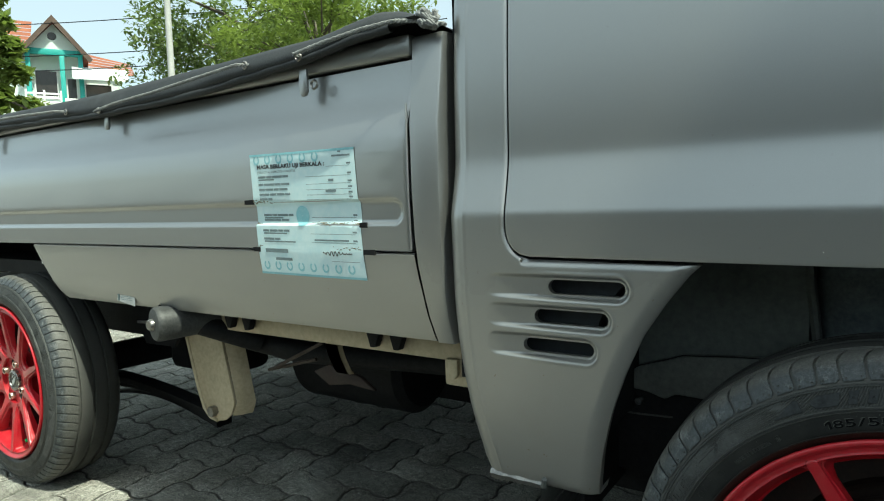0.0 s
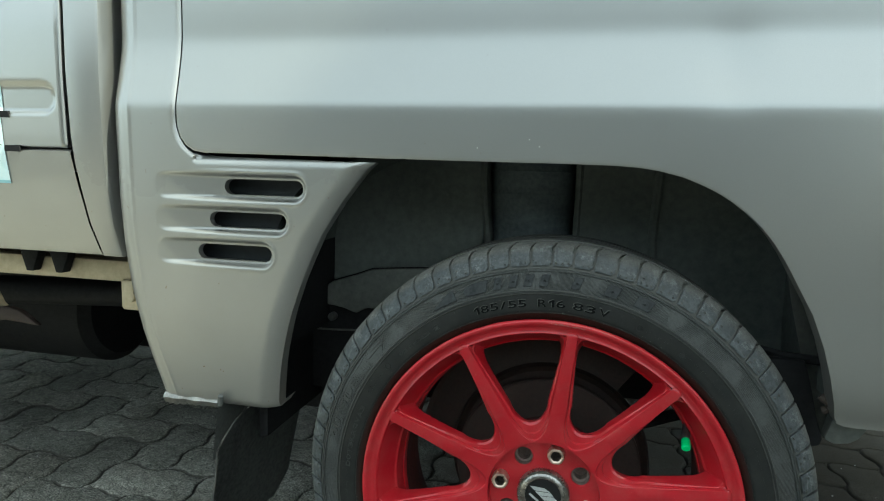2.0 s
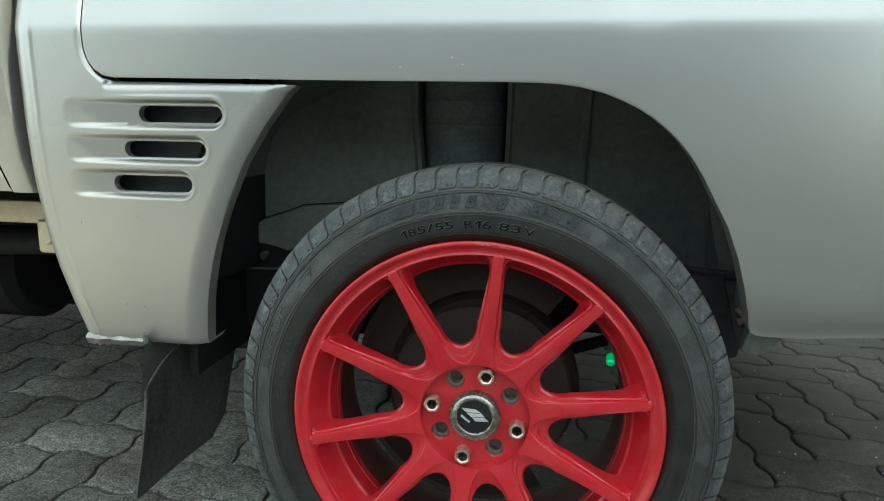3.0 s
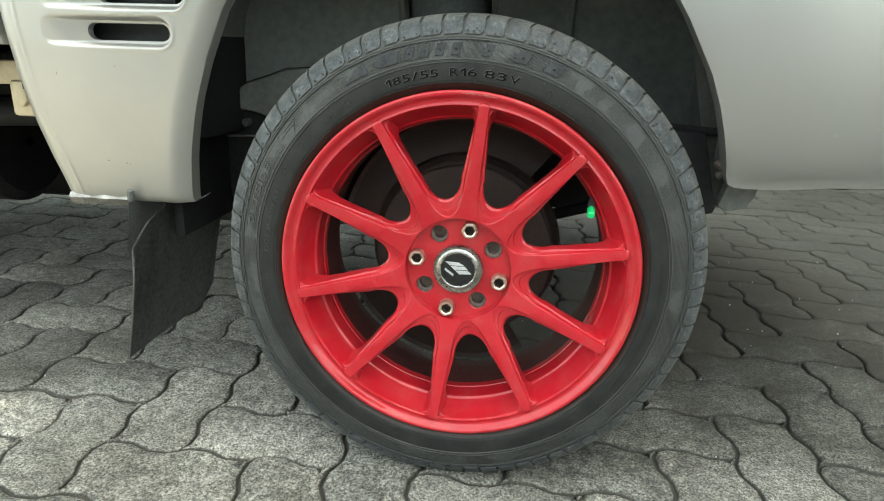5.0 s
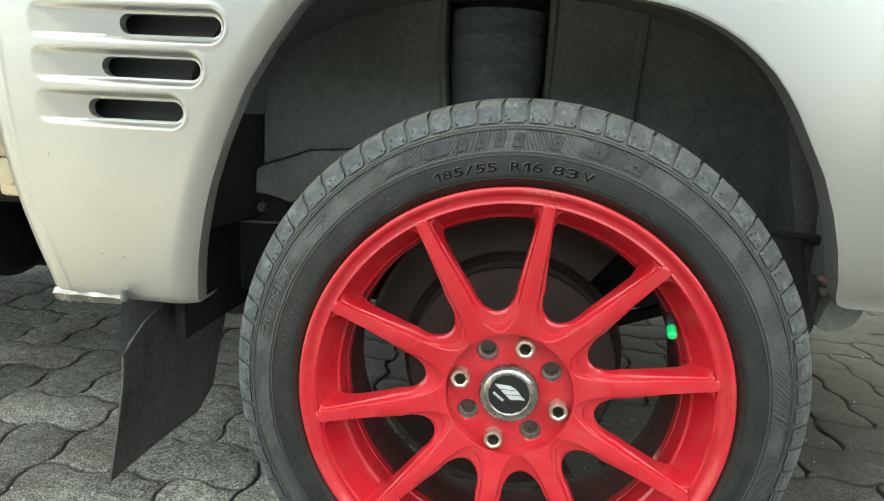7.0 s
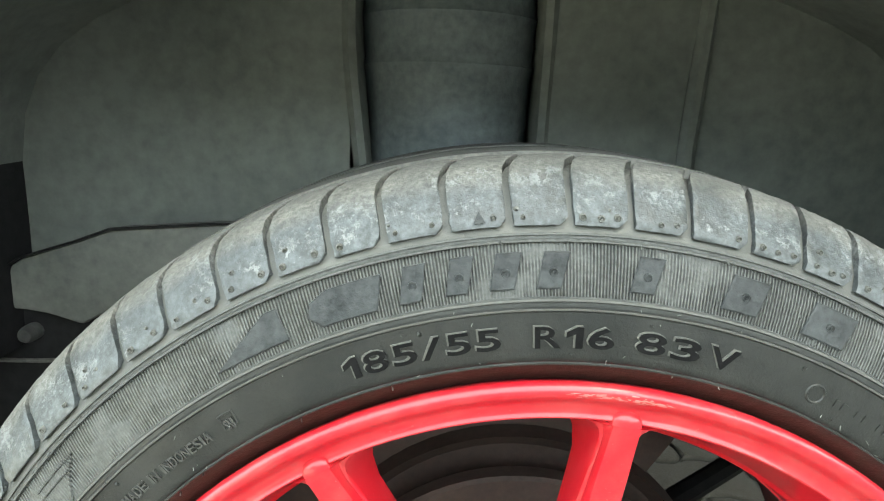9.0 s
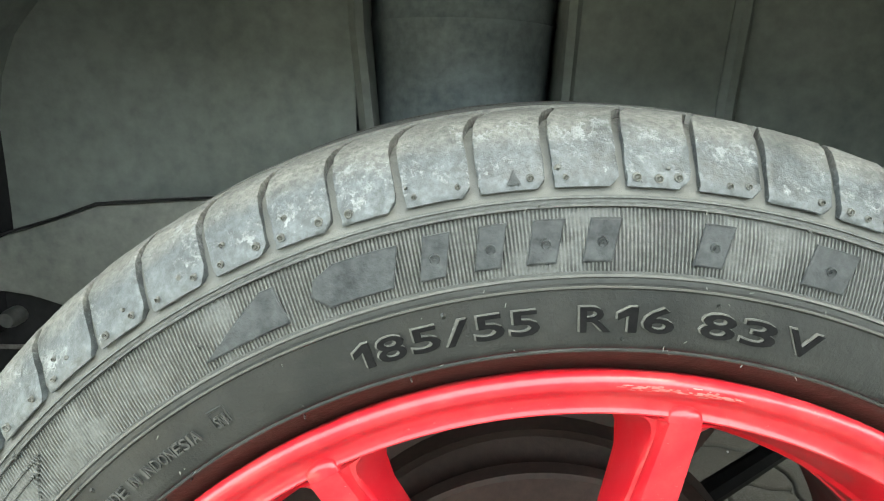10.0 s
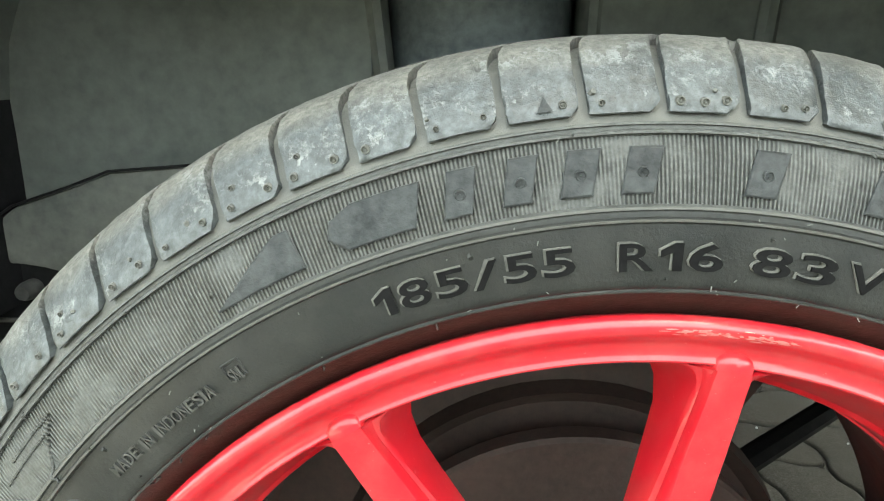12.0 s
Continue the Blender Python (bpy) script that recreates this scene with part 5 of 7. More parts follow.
EDGE = [(-0.388, 0.474), (-0.368, 0.496), (-0.350, 0.508), (-0.310, 0.521), (-0.284, 0.531), (-0.21, 0.537), (-0.10, 0.541)]
ledge = plate(EDGE + [(-0.10, 0.462), (-0.295, 0.468), (-0.312, 0.458), (-0.334, 0.4655), (-0.3565, 0.4690), (-0.386, 0.4665)], "y", 0.212, 0.232, 0.004)
# black box painted as the shade under the ledge
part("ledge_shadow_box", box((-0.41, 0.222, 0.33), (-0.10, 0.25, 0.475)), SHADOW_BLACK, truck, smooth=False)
part("inner_ledge", ledge, LEDGE, truck, "pale dusty ledge inside the wheel arch")
part("ledge_seam", tube([(x, 0.2105, z + 0.001) for x, z in EDGE], 0.0009, 6), SHADOW_BLACK, truck, "dark cracked seam along the ledge")
part("ledge_lip", tube([(-0.385, 0.214, 0.4285), (-0.35, 0.212, 0.4295), (-0.300, 0.214, 0.4315)], 0.0018, 6), DUST_GLINT, truck)
part("ledge_bolt", lathe([(0.208, 0.0), (0.208, 0.005), (0.212, 0.0065), (0.222, 0.0065)], 12, None, (-0.352, 0.0, 0.450)), BLACK_RUBBER, truck)
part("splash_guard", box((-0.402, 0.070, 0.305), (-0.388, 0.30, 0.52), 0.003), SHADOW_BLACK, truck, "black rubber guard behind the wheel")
part("lower_arm", tube([(0.0, 0.12, 0.20), (-0.03, 0.35, 0.24), (-0.06, 0.60, 0.27)], [0.02, 0.028, 0.03], 12), RUST, truck, "rusty suspension arm")
part("axle_shaft", tube([(0.0, 0.10, 0.30), (0.0, 0.45, 0.31), (0.0, 1.42, 0.31)], [0.03, 0.022, 0.022], 12), RUST, truck)
part("tie_rod", tube([(0.05, 0.14, 0.33), (0.30, 0.30, 0.36), (0.36, 0.60, 0.36)], 0.009, 8), SHADOW_BLACK, truck)
part("liner_edge", plate([(0.250, 0.478), (0.290, 0.478), (0.298, 0.452), (0.308, 0.412), (0.3165, 0.386), (0.314, 0.377), (0.300, 0.374), (0.283, 0.382), (0.262, 0.430)], "y", 0.078, 0.092, 0.003), SHADOW_BLACK, truck, "black plastic liner edge")
column = bmesh.new()
grid(column, [[(x0 + (x1 - x0) * k / 6, 0.094 + 0.02 * (k / 6) ** 2, z) for k in range(7)] for z, x0, x1 in ((0.60, 0.262, 0.330), (0.54, 0.274, 0.335), (0.478, 0.290, 0.340), (0.44, 0.300, 0.345), (0.405, 0.310, 0.350), (0.388, 0.3165, 0.352), (0.384, 0.318, 0.350))])
bmesh.ops.solidify(column, geom=column.faces[:], thickness=0.004)
bmesh.ops.recalc_face_normals(column, faces=column.faces)
part("inner_column", column, LEDGE, truck, "dusty pale inner panel behind the fender")
part("front_valance", plate([(0.318, 0.386), (0.330, 0.380), (0.345, 0.3825), (0.355, 0.389), (0.362, 0.400), (0.365, 0.425), (0.330, 0.425)], "y", 0.080, 0.112, 0.003), LEDGE, truck)
part("valance_clip", tube([(0.300, 0.052, 0.447), (0.312, 0.046, 0.436), (0.304, 0.052, 0.430)], 0.005, 8), RUST, truck, "rusty spring clip")
# two black sheets stand for the deep shade behind the arch
part("inner_dark_sheet", box((-0.56, 0.255, 0.28), (-0.30, 0.275, 0.70)), SHADOW_BLACK, truck, smooth=False)
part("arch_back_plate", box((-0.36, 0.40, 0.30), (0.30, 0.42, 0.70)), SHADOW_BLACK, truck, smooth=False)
part("brake_hose", tube([(0.20, 0.150, 0.483), (0.27, 0.088, 0.479), (0.38, 0.086, 0.474)], 0.0055, 8), SHADOW_BLACK, truck)

part("engine", box((-0.50, 0.50, 0.335), (0.72, WIDE - 0.12, 0.772), 0.03), SHADOW_BLACK, truck)
# unseen panel, set low to cut far-side light and view under the bed
part("far_light_block", box((-1.78, WIDE - 0.03, 0.14), (-0.62, WIDE - 0.01, 0.70), 0.004), SILVER, truck)
# unseen bumper, added to keep light from under the cab
part("front_bumper", box((0.76, 0.10, 0.435), (0.86, WIDE - 0.10, 0.60), 0.02), SILVER, truck, "unseen silver front bumper, added to hold light from under the cab")
# mud flap hung behind the front wheel, facing forward
flap = bmesh.new()
rows = []
FLAP_TOP = [(0.0, 0.296), (0.04, 0.306), (0.14, 0.327), (0.30, 0.341), (0.38, 0.372), (1.0, 0.376)]
for i in range(17):
    v = i / 16
    row = []
    for u in (0.0, 0.04, 0.09, 0.14, 0.22, 0.30, 0.38, 0.50, 0.62, 0.74, 0.86, 0.94, 1.0):
        top = curve_at(FLAP_TOP, u)
        low = 0.1255 + 0.026 * u + 0.030 * max(0.0, u - 0.86) / 0.14
        z = top + (low - top) * v
        h = (0.372 - z) / 0.246
        x = -0.4300 - 0.041 * max(0.0, h) ** 1.15 + 0.034 * u + 0.003 * math.sin(h * 4 + u * 2) - 0.003 * math.sin(u * 3.0)
        row.append((x, 0.026 + 0.190 * u + 0.006 * h * (1 - u), z))
    rows.append(row)
grid(flap, rows)
bmesh.ops.solidify(flap, geom=flap.faces[:], thickness=0.0045)
bmesh.ops.recalc_face_normals(flap, faces=flap.faces)
part("mud_flap", flap, FLAP_RUBBER, truck, "worn black rubber mud flap")
# second layer of rubber behind its cut corner, and the pale worn edges
strap = bmesh.new()
grid(strap, [[(-0.4335 - 0.012 * k / 8 + 0.004 * u, 0.022 + 0.075 * u, 0.3735 - 0.090 * k / 8) for u in (0.0, 0.3, 0.6, 1.0)] for k in range(9)])
bmesh.ops.solidify(strap, geom=strap.faces[:], thickness=0.004)
bmesh.ops.recalc_face_normals(strap, faces=strap.faces)
part("flap_strap", strap, STRAP_RUBBER, truck, "grey rubber strap behind the mud flap")
edge = [(-0.4255, 0.083, 0.343), (-0.4310, 0.052, 0.328), (-0.4385, 0.0335, 0.306), (-0.4405, 0.0262, 0.296), (-0.4445, 0.0275, 0.255), (-0.4570, 0.0295, 0.190), (-0.4705, 0.0318, 0.127)]
part("flap_edge", tube(edge, [0.0008, 0.0014, 0.0019, 0.0019, 0.0017, 0.0015, 0.0012], 6), DUST_GLINT, truck, "pale worn edge of the flap")
for x, z in ((-0.034, 0.7215), (-0.0225, 0.7140), (-0.092, 0.7115)):
    part("paint_chip", lathe([(-0.0004, 0.0), (-0.0003, 0.0007), (0.0006, 0.0010)], 8), WHITE_LABEL, truck).matrix_basis = pose(x, cab_y(x, z), z)
part("flap_bolt", tube([(-0.432, 0.022, 0.366), (-0.428, 0.017, 0.380)], [0.0045, 0.0035], 8), STRAP_RUBBER, truck)

build_wheel(truck, pose(0, 0, 0.300), "red ten-spoke front wheel with a dusty tyre", 0.0, True)
build_wheel(truck, pose(-2.098, -0.016, 0.300), "red ten-spoke rear wheel with a dusty tyre", 100.0, False)


# ---- bed ----
def bed_y(x, z):
    y = curve_at([(0.555, 0.036), (0.60, 0.021), (0.66, 0.011), (0.697, 0.007), (0.703, 0.007), (0.80, 0.0045), (0.86, 0.0040), (0.882, 0.0044), (0.897, 0.0065), (0.910, 0.0105), (0.925, 0.0165), (0.940, 0.0225), (0.955, 0.0270), (0.985, 0.0310), (1.01, 0.032), (1.04, 0.034)], z)
    if 0.70 < z < 0.83 and x < -0.60:
        s = stadium(x, z, -3.5, -0.655, 0.7655, 0.0215)
        y += 0.0060 * sstep(0.0, -0.0055, s)
    return y


def bed_gate():
    bm = bmesh.new()
    zs = [0.7008, 0.7030, 0.710, 0.72, 0.732, 0.738, 0.741, 0.744, 0.747, 0.750, 0.753, 0.758, 0.768, 0.776, 0.780, 0.783, 0.786, 0.789, 0.793, 0.80, 0.82, 0.85, 0.88, 0.905, 0.920, 0.930, 0.936, 0.941, 0.946, 0.952, 0.960, 0.970, 0.982, 1.001]
    xs = [-2.80, -2.6, -2.4, -2.2, -2.0, -1.8, -1.6, -1.4, -1.2, -1.0, -0.9, -0.8, -0.74, -0.70] + [-0.690 + 0.0025 * i for i in range(16)] + [-0.6485, -0.6450]
    rows = []
    for x in xs:
        col = []
        for z in zs:
            y = bed_y(x, z)
            if x > -0.647:
                y += 0.0025
            if z < 0.7020:
                y += 0.003
            y += 0.0012 * noise.noise(Vector((x * 2.3, 0, z * 5)))
            col.append((x, y, z))
        rows.append([(x, 0.03, 0.7008)] + col + [(x, 0.055, 1.003)])
    rows.append([(x, y + 0.03, z) for x, y, z in rows[-1]])
    grid(bm, rows)
    bmesh.ops.recalc_face_normals(bm, faces=bm.faces)
    return bm


def bed_skirt():
    bm = bmesh.new()
    zs = [0.5560, 0.5575, 0.562, 0.575, 0.60, 0.63, 0.66, 0.685, 0.692, 0.6960, 0.6988]
    rows = []
    for z in zs:
        xl = curve_at([(0.556, -1.800), (0.572, -1.826), (0.697, -1.912)], z)
        xr = curve_at([(0.556, -0.6195), (0.70, -0.6385)], z)
        xs = [xl + (xr - xl) * k / 40 for k in range(41)]
        row = []
        for x in xs:
            y = bed_y(x, z) + (0.003 if z > 0.696 else 0.0) + 0.001 * noise.noise(Vector((x * 2.0, 4.0, z * 4)))
            if z < 0.562:
                y += 0.002 * (0.562 - z) / 0.006
            row.append((x, y, z))
        rows.append(row)
    rows.insert(0, [(x, y + 0.03, z + 0.002) for x, y, z in rows[0]])
    rows.append([(x, y + 0.02, z) for x, y, z in rows[-1]])
    grid(bm, rows)
    bmesh.ops.recalc_face_normals(bm, faces=bm.faces)
    return bm


part("bed_side_gate", bed_gate(), SILVER_GLOSS, truck, "silver drop side of the bed with a pressed groove", angle=50)
part("bed_skirt", bed_skirt(), SILVER_GLOSS, truck, "silver lower skirt of the bed", angle=50)
post = bmesh.new()
rows = []
for z in (0.555, 0.558, 0.57, 0.60, 0.64, 0.68, 0.72, 0.80, 0.90, 1.00, 1.028, 1.034):
    xl = curve_at([(0.555, -0.6180), (0.70, -0.6360), (1.04, -0.6440)], z)
    y = bed_y(-0.3, min(z, 0.93)) - 0.002 + (0.004 if z > 1.03 else 0) + max(0.0, z - 0.94) * 0.08
    rows.append([(xl, y + 0.06, z), (xl, y + 0.004, z), (xl + 0.003, y, z), (-0.5905, y - 0.001, z), (-0.5865, y + 0.001, z), (-0.5845, y + 0.006, z), (-0.584, y + 0.08, z)])
rows.append([(x, 0.06, 1.035) for x, y, z in rows[-1]])
grid(post, rows)
bmesh.ops.recalc_face_normals(post, faces=post.faces)
part("bed_front_post", post, SILVER, truck, "silver front post of the bed")
# black strip stands in for the shade between cab and bed
part("bed_gap_dark", box((-0.5830, 0.050, 0.50), (-0.566, 0.09, 1.10)), SHADOW_BLACK, truck, smooth=False)
part("bed_front_wall", box((-0.640, 0.05, 0.66), (-0.600, WIDE - 0.05, 1.03)), SILVER, truck, smooth=False)
# floor coloured near-black to stand for the shade under the bed
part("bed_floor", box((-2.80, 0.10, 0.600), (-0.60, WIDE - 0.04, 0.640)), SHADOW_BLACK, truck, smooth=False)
part("bed_far_gate", box((-2.80, WIDE - 0.04, 0.60), (-0.60, WIDE - 0.005, 1.03), 0.006), SILVER, truck)
part("tail_gate", box((-2.83, 0.02, 0.56), (-2.80, WIDE - 0.02, 1.03), 0.006), SILVER, truck)
rail = bmesh.new()
add_box(rail, (-2.80, 0.020, 1.006), (-0.6445, 0.060, 1.040), 0.006)
part("bed_top_rail", rail, SILVER, truck, "silver top rail of the bed")
# rub stops, latch tongue and hooks
part("gate_hinge_line", tube([(-0.6445, 0.006, 0.93), (-0.6445, 0.0055, 0.80), (-0.6430, 0.0075, 0.705)], 0.0022, 8), SILVER, truck)
for x in (-0.862, -1.500, -2.15):
    hk = plate([(x - 0.010, 1.012), (x - 0.010, 0.975), (x - 0.006, 0.967), (x + 0.004, 0.967), (x + 0.009, 0.975), (x + 0.009, 1.012)], "y", 0.004, 0.010, 0.0015)
    part("rope_hook", hk, SILVER, truck, "silver steel rope hook")
for x in (-0.838,):
    part("hook_ring", lathe([(-0.002, 0.005), (-0.004, 0.007), (-0.001, 0.009), (0.002, 0.007), (-0.002, 0.005)], 20), STEEL, truck).matrix_basis = pose(x, 0.008, 0.984)
# rubber buffers and dark smears beside the sticker
for x, z, w in ((-1.018, 0.788, 0.012), (-0.738, 0.744, 0.008), (-1.004, 0.700, 0.010), (-0.728, 0.699, 0.012)):
    part("tape_scrap", plate([(x - w, z - 0.004), (x + w, z - 0.0045), (x + w * 0.9, z + 0.0045), (x - w, z + 0.004)], "y", bed_y(x, z) - 0.0022, bed_y(x, z) + 0.001), SHADOW_BLACK, truck, smooth=False)


# inspection sticker, following the pressed groove
def sticker_point(u, v, lift=0.0012):
    """u to the right, v down, both in metres from the top left corner."""
    x = -1.0095 + u * 0.9990 + v * 0.055
    z = 0.8755 - v * 1.005 - u * 0.012
    return Vector((x, bed_y(x, z) - lift + 0.0, z))


STK_W, STK_H = 0.2585, 0.2200
st = bmesh.new()
rows = []
for i in range(45):
    v = STK_H * i / 44
    rows.append([sticker_point(STK_W * k / 12, v) for k in range(13)])
grid(st, rows)
bmesh.ops.recalc_face_normals(st, faces=st.faces)
for f in st.faces:
    if f.normal.y > 0:
        f.normal_flip()
sticker = part("inspection_sticker", st, PAPER, truck, "pale turquoise paper inspection sticker, creased and worn")


def print_on(name, shapes, material):
    """Flat print on the sticker: rectangles (u0, v0, u1, v1) and bmesh lettering placed at its spot."""
    bm = bmesh.new()
    for u0, v0, u1, v1 in shapes:
        n = max(1, int((v1 - v0) / 0.004))
        rows = [[sticker_point(u0 + (u1 - u0) * k / 4, v0 + (v1 - v0) * i / n, 0.0018) for k in range(5)] for i in range(n + 1)]
        grid(bm, rows)
    for f in bm.faces:
        f.normal_update()
        if f.normal.y > 0:
            f.normal_flip()
    return part(name, bm, material, sticker, smooth=False)


def text_on(name, body, u0, u1, v, height, material, bold=0.0):
    bm = fitted(letters(body, 0.01, 0.0, 1.0, 1.0, bold), u1 - u0, height)
    for q in bm.verts:
        q.co = sticker_point((u0 + u1) / 2 + q.co.x, v - q.co.y, 0.0020)
    bmesh.ops.recalc_face_normals(bm, faces=bm.faces)
    for f in bm.faces:
        f.normal_update()
        if f.normal.y > 0:
            f.normal_flip()
    return part(name, bm, material, sticker, smooth=False)


text_on("printed_heading", "MASA BERLAKU UJI BERKALA :", 0.019, 0.190, 0.0245, 0.0098, INK, 0.0004)
text_on("printed_subheading", "(PERIODICAL INSPECTION VALIDITY)", 0.019, 0.118, 0.0335, 0.0050, INK_GREY, 0.0001)
bars, greys = [], []
for v, w, g in ((0.0400, 0.080, 0.042), (0.0535, 0.088, 0.0), (0.0625, 0.076, 0.0), (0.0715, 0.082, 0.0), (0.0800, 0.034, 0.0), (0.1090, 0.078, 0.050), (0.1180, 0.066, 0.0), (0.1370, 0.070, 0.062), (0.1520, 0.044, 0.082)):
    u, k = 0.019, 0
    while u < 0.012 + w:
        n = (0.021, 0.013, 0.027, 0.016)[(k + int(v * 700)) % 4]
        bars.append((u, v, min(u + n, 0.019 + w), v + 0.0040))
        u, k = u + n + 0.0016, k + 1
    if g:
        greys.append((0.020, v + 0.0056, 0.020 + g, v + 0.0082))
for v in (0.0245, 0.0405, 0.0535, 0.0630, 0.0720, 0.0800, 0.1110, 0.1200, 0.1395, 0.1540):
    bars.append((0.142 + (0.052 if v < 0.03 else 0.0), v + 0.004, 0.246, v + 0.0047))
    bars.append((0.240, v - 0.0008, 0.249, v + 0.0022))
bars += [(0.208, 0.0105, 0.249, 0.0135), (0.222, 0.0040, 0.229, 0.0070), (0.185, 0.1900, 0.249, 0.1907)]
greys += [(0.196, 0.0500, 0.208, 0.0540), (0.188, 0.0680, 0.212, 0.0722), (0.020, 0.1720, 0.080, 0.1790), (0.045, 0.1880, 0.088, 0.1930), (0.150, 0.1530, 0.230, 0.1560)]
tagged(print_on("printed_rule_block", bars, INK_GREY), kind="stuff")
tagged(print_on("printed_caption_block", greys, INK_GREY), kind="stuff")
# the film is split and stained along the pressed edges
tears = bmesh.new()
rng = random.Random(17)
for v0, u0, u1, n in ((0.0870, 0.0, 0.060, 26), (0.1265, 0.0, 0.020, 8), (0.1255, 0.150, 0.2585, 40), (0.1680, 0.0, 0.012, 6), (0.1680, 0.190, 0.2585, 18)):
    for k in range(n):
        u, v = rng.uniform(u0, u1), v0 + rng.gauss(0, 0.0014)
        a, b = rng.uniform(0.0012, 0.0045), rng.uniform(0.0004, 0.0014)
        ring = [sticker_point(min(0.2580, max(0.0, u + a * math.cos(q) * rng.uniform(0.6, 1))), v + b * math.sin(q) * rng.uniform(0.5, 1), 0.0024) for q in [math.pi * i / 4 for i in range(8)]]
        tears.faces.new([tears.verts.new(p) for p in ring])
for f in tears.faces:
    f.normal_update()
    if f.normal.y > 0:
        f.normal_flip()
tagged(part("torn_patch", tears, TEAR, sticker, "brown stains where the film is torn", smooth=False), kind="stuff")
# guilloche border of loops along the top and bottom
loops = bmesh.new()
for row_v in (0.0110, 0.2030):
    for k in range(8):
        uc = 0.018 + 0.030 * k
        if row_v < 0.1 and uc > 0.195:
            continue
        rows = []
        for i in range(21):
            a = radians(-60 + 300 * i / 20)
            rows.append([sticker_point(uc + math.cos(a) * q, row_v + math.sin(a) * q * 1.1, 0.0018) for q in (0.0046, 0.0080)])
        grid(loops, rows)
for v0, v1 in ((0.0, 0.004), (0.216, STK_H)):
    grid(loops, [[sticker_point(STK_W * k / 10, v, 0.0017) for k in range(11)] for v in (v0, v1)])
for f in loops.faces:
    f.normal_update()
    if f.normal.y > 0:
        f.normal_flip()
tagged(part("printed_border", loops, PAPER_EDGE, sticker, smooth=False), kind="stuff")
seal = bmesh.new()
grid(seal, [[sticker_point(0.121 + 0.0165 * q * math.cos(2 * math.pi * k / 28), 0.1125 + 0.0180 * q * math.sin(2 * math.pi * k / 28), 0.0022) for q in (0.05, 0.2, 0.35, 0.5, 0.65, 0.8, 0.9, 1.0)] for k in range(28)], close_u=True)
for f in seal.faces:
    f.normal_update()
    if f.normal.y > 0:
        f.normal_flip()
part("printed_seal", seal, PAPER_EDGE, sticker, smooth=False)
sig = bmesh.new()
pts = [sticker_point(0.168 + 0.066 * k / 60, 0.1765 - 0.0042 * math.sin(k * 0.8) * math.exp(-((k - 22) / 18) ** 2) - 0.0012 * math.sin(k * 1.7), 0.0024) for k in range(61)]
tube(pts, 0.0007, 5, sig)
part("ink_scribble", sig, INK, sticker)

lab = plate([(-1.548, 0.5660), (-1.474, 0.5560), (-1.472, 0.5760), (-1.546, 0.5860)], "y", 0.0275, 0.0290)
plate_label = part("data_label", lab, WHITE_LABEL, truck, "small white paper label with dark print", smooth=False)
lb = bmesh.new()
for k in range(5):
    z0 = 0.5630 + 0.004 * k
    add_box(lb, (-1.530, 0.0269, z0 + 0.006), (-1.486, 0.0275, z0 + 0.0068))
add_box(lb, (-1.544, 0.0265, 0.566), (-1.536, 0.0275, 0.582))
part("label_print", lb, INK_GREY, plate_label, smooth=False)

# chassis and running gear under the bed
cr = bmesh.new()
add_box(cr, (-1.30, 0.125, 0.5000), (-0.575, 0.165, 0.5330), 0.003)
part("side_rail", cr, BEIGE, truck, "beige steel side rail")
for x in (-1.235, -1.175, -0.815, -0.760):
    part("gusset", plate([(x - 0.018, 0.548), (x + 0.021, 0.548), (x + 0.006, 0.511), (x - 0.006, 0.511)], "y", 0.105, 0.122, 0.002), SHADOW_BLACK, truck, "dark triangular gusset")
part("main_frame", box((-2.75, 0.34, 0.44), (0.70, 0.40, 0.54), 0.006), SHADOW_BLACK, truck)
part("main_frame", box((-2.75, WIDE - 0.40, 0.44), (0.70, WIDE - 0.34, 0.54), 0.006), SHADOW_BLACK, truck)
hang = bmesh.new()
outline = [(-1.660, 0.440), (-1.500, 0.440), (-1.455, 0.255), (-1.470, 0.222), (-1.500, 0.200), (-1.535, 0.193), (-1.568, 0.199), (-1.590, 0.222), (-1.612, 0.275)]
merge(hang, plate(outline, "y", 0.275, 0.283, 0.002))
grid(hang, [[(-1.500, 0.283, 0.440), (-1.455, 0.283, 0.255), (-1.475, 0.283, 0.215)], [(-1.487, 0.300, 0.440), (-1.443, 0.300, 0.252), (-1.460, 0.300, 0.215)], [(-1.478, 0.330, 0.440), (-1.434, 0.330, 0.250), (-1.449, 0.330, 0.215)]])
tube([(-1.655, 0.274, 0.435), (-1.608, 0.274, 0.275), (-1.586, 0.274, 0.222), (-1.560, 0.274, 0.200), (-1.530, 0.274, 0.196)], 0.005, 8, hang)
part("spring_hanger", hang, BEIGE, truck, "beige pressed steel spring hanger")
part("hanger_bolt", tube([(-1.540, 0.258, 0.222), (-1.540, 0.29, 0.222)], [0.015, 0.015], 6), STEEL, truck, "hexagonal steel bolt")
spring = bmesh.new()
for k in range(4):
    rows = []
    for i in range(15):
        t = i / 14
        x = -1.55 - (1.10 - 0.16 * k) * t
        z = 0.205 + 0.045 * math.sin(math.pi * t) - 0.010 * k
        rows.append([(x, 0.285, z), (x, 0.335, z), (x, 0.335, z - 0.008), (x, 0.285, z - 0.008)])
    grid(spring, rows, close_v=True)
part("leaf_spring", spring, SHADOW_BLACK, truck, "dark leaf spring")
ROLLX, ROLLZ = -1.352, 0.528
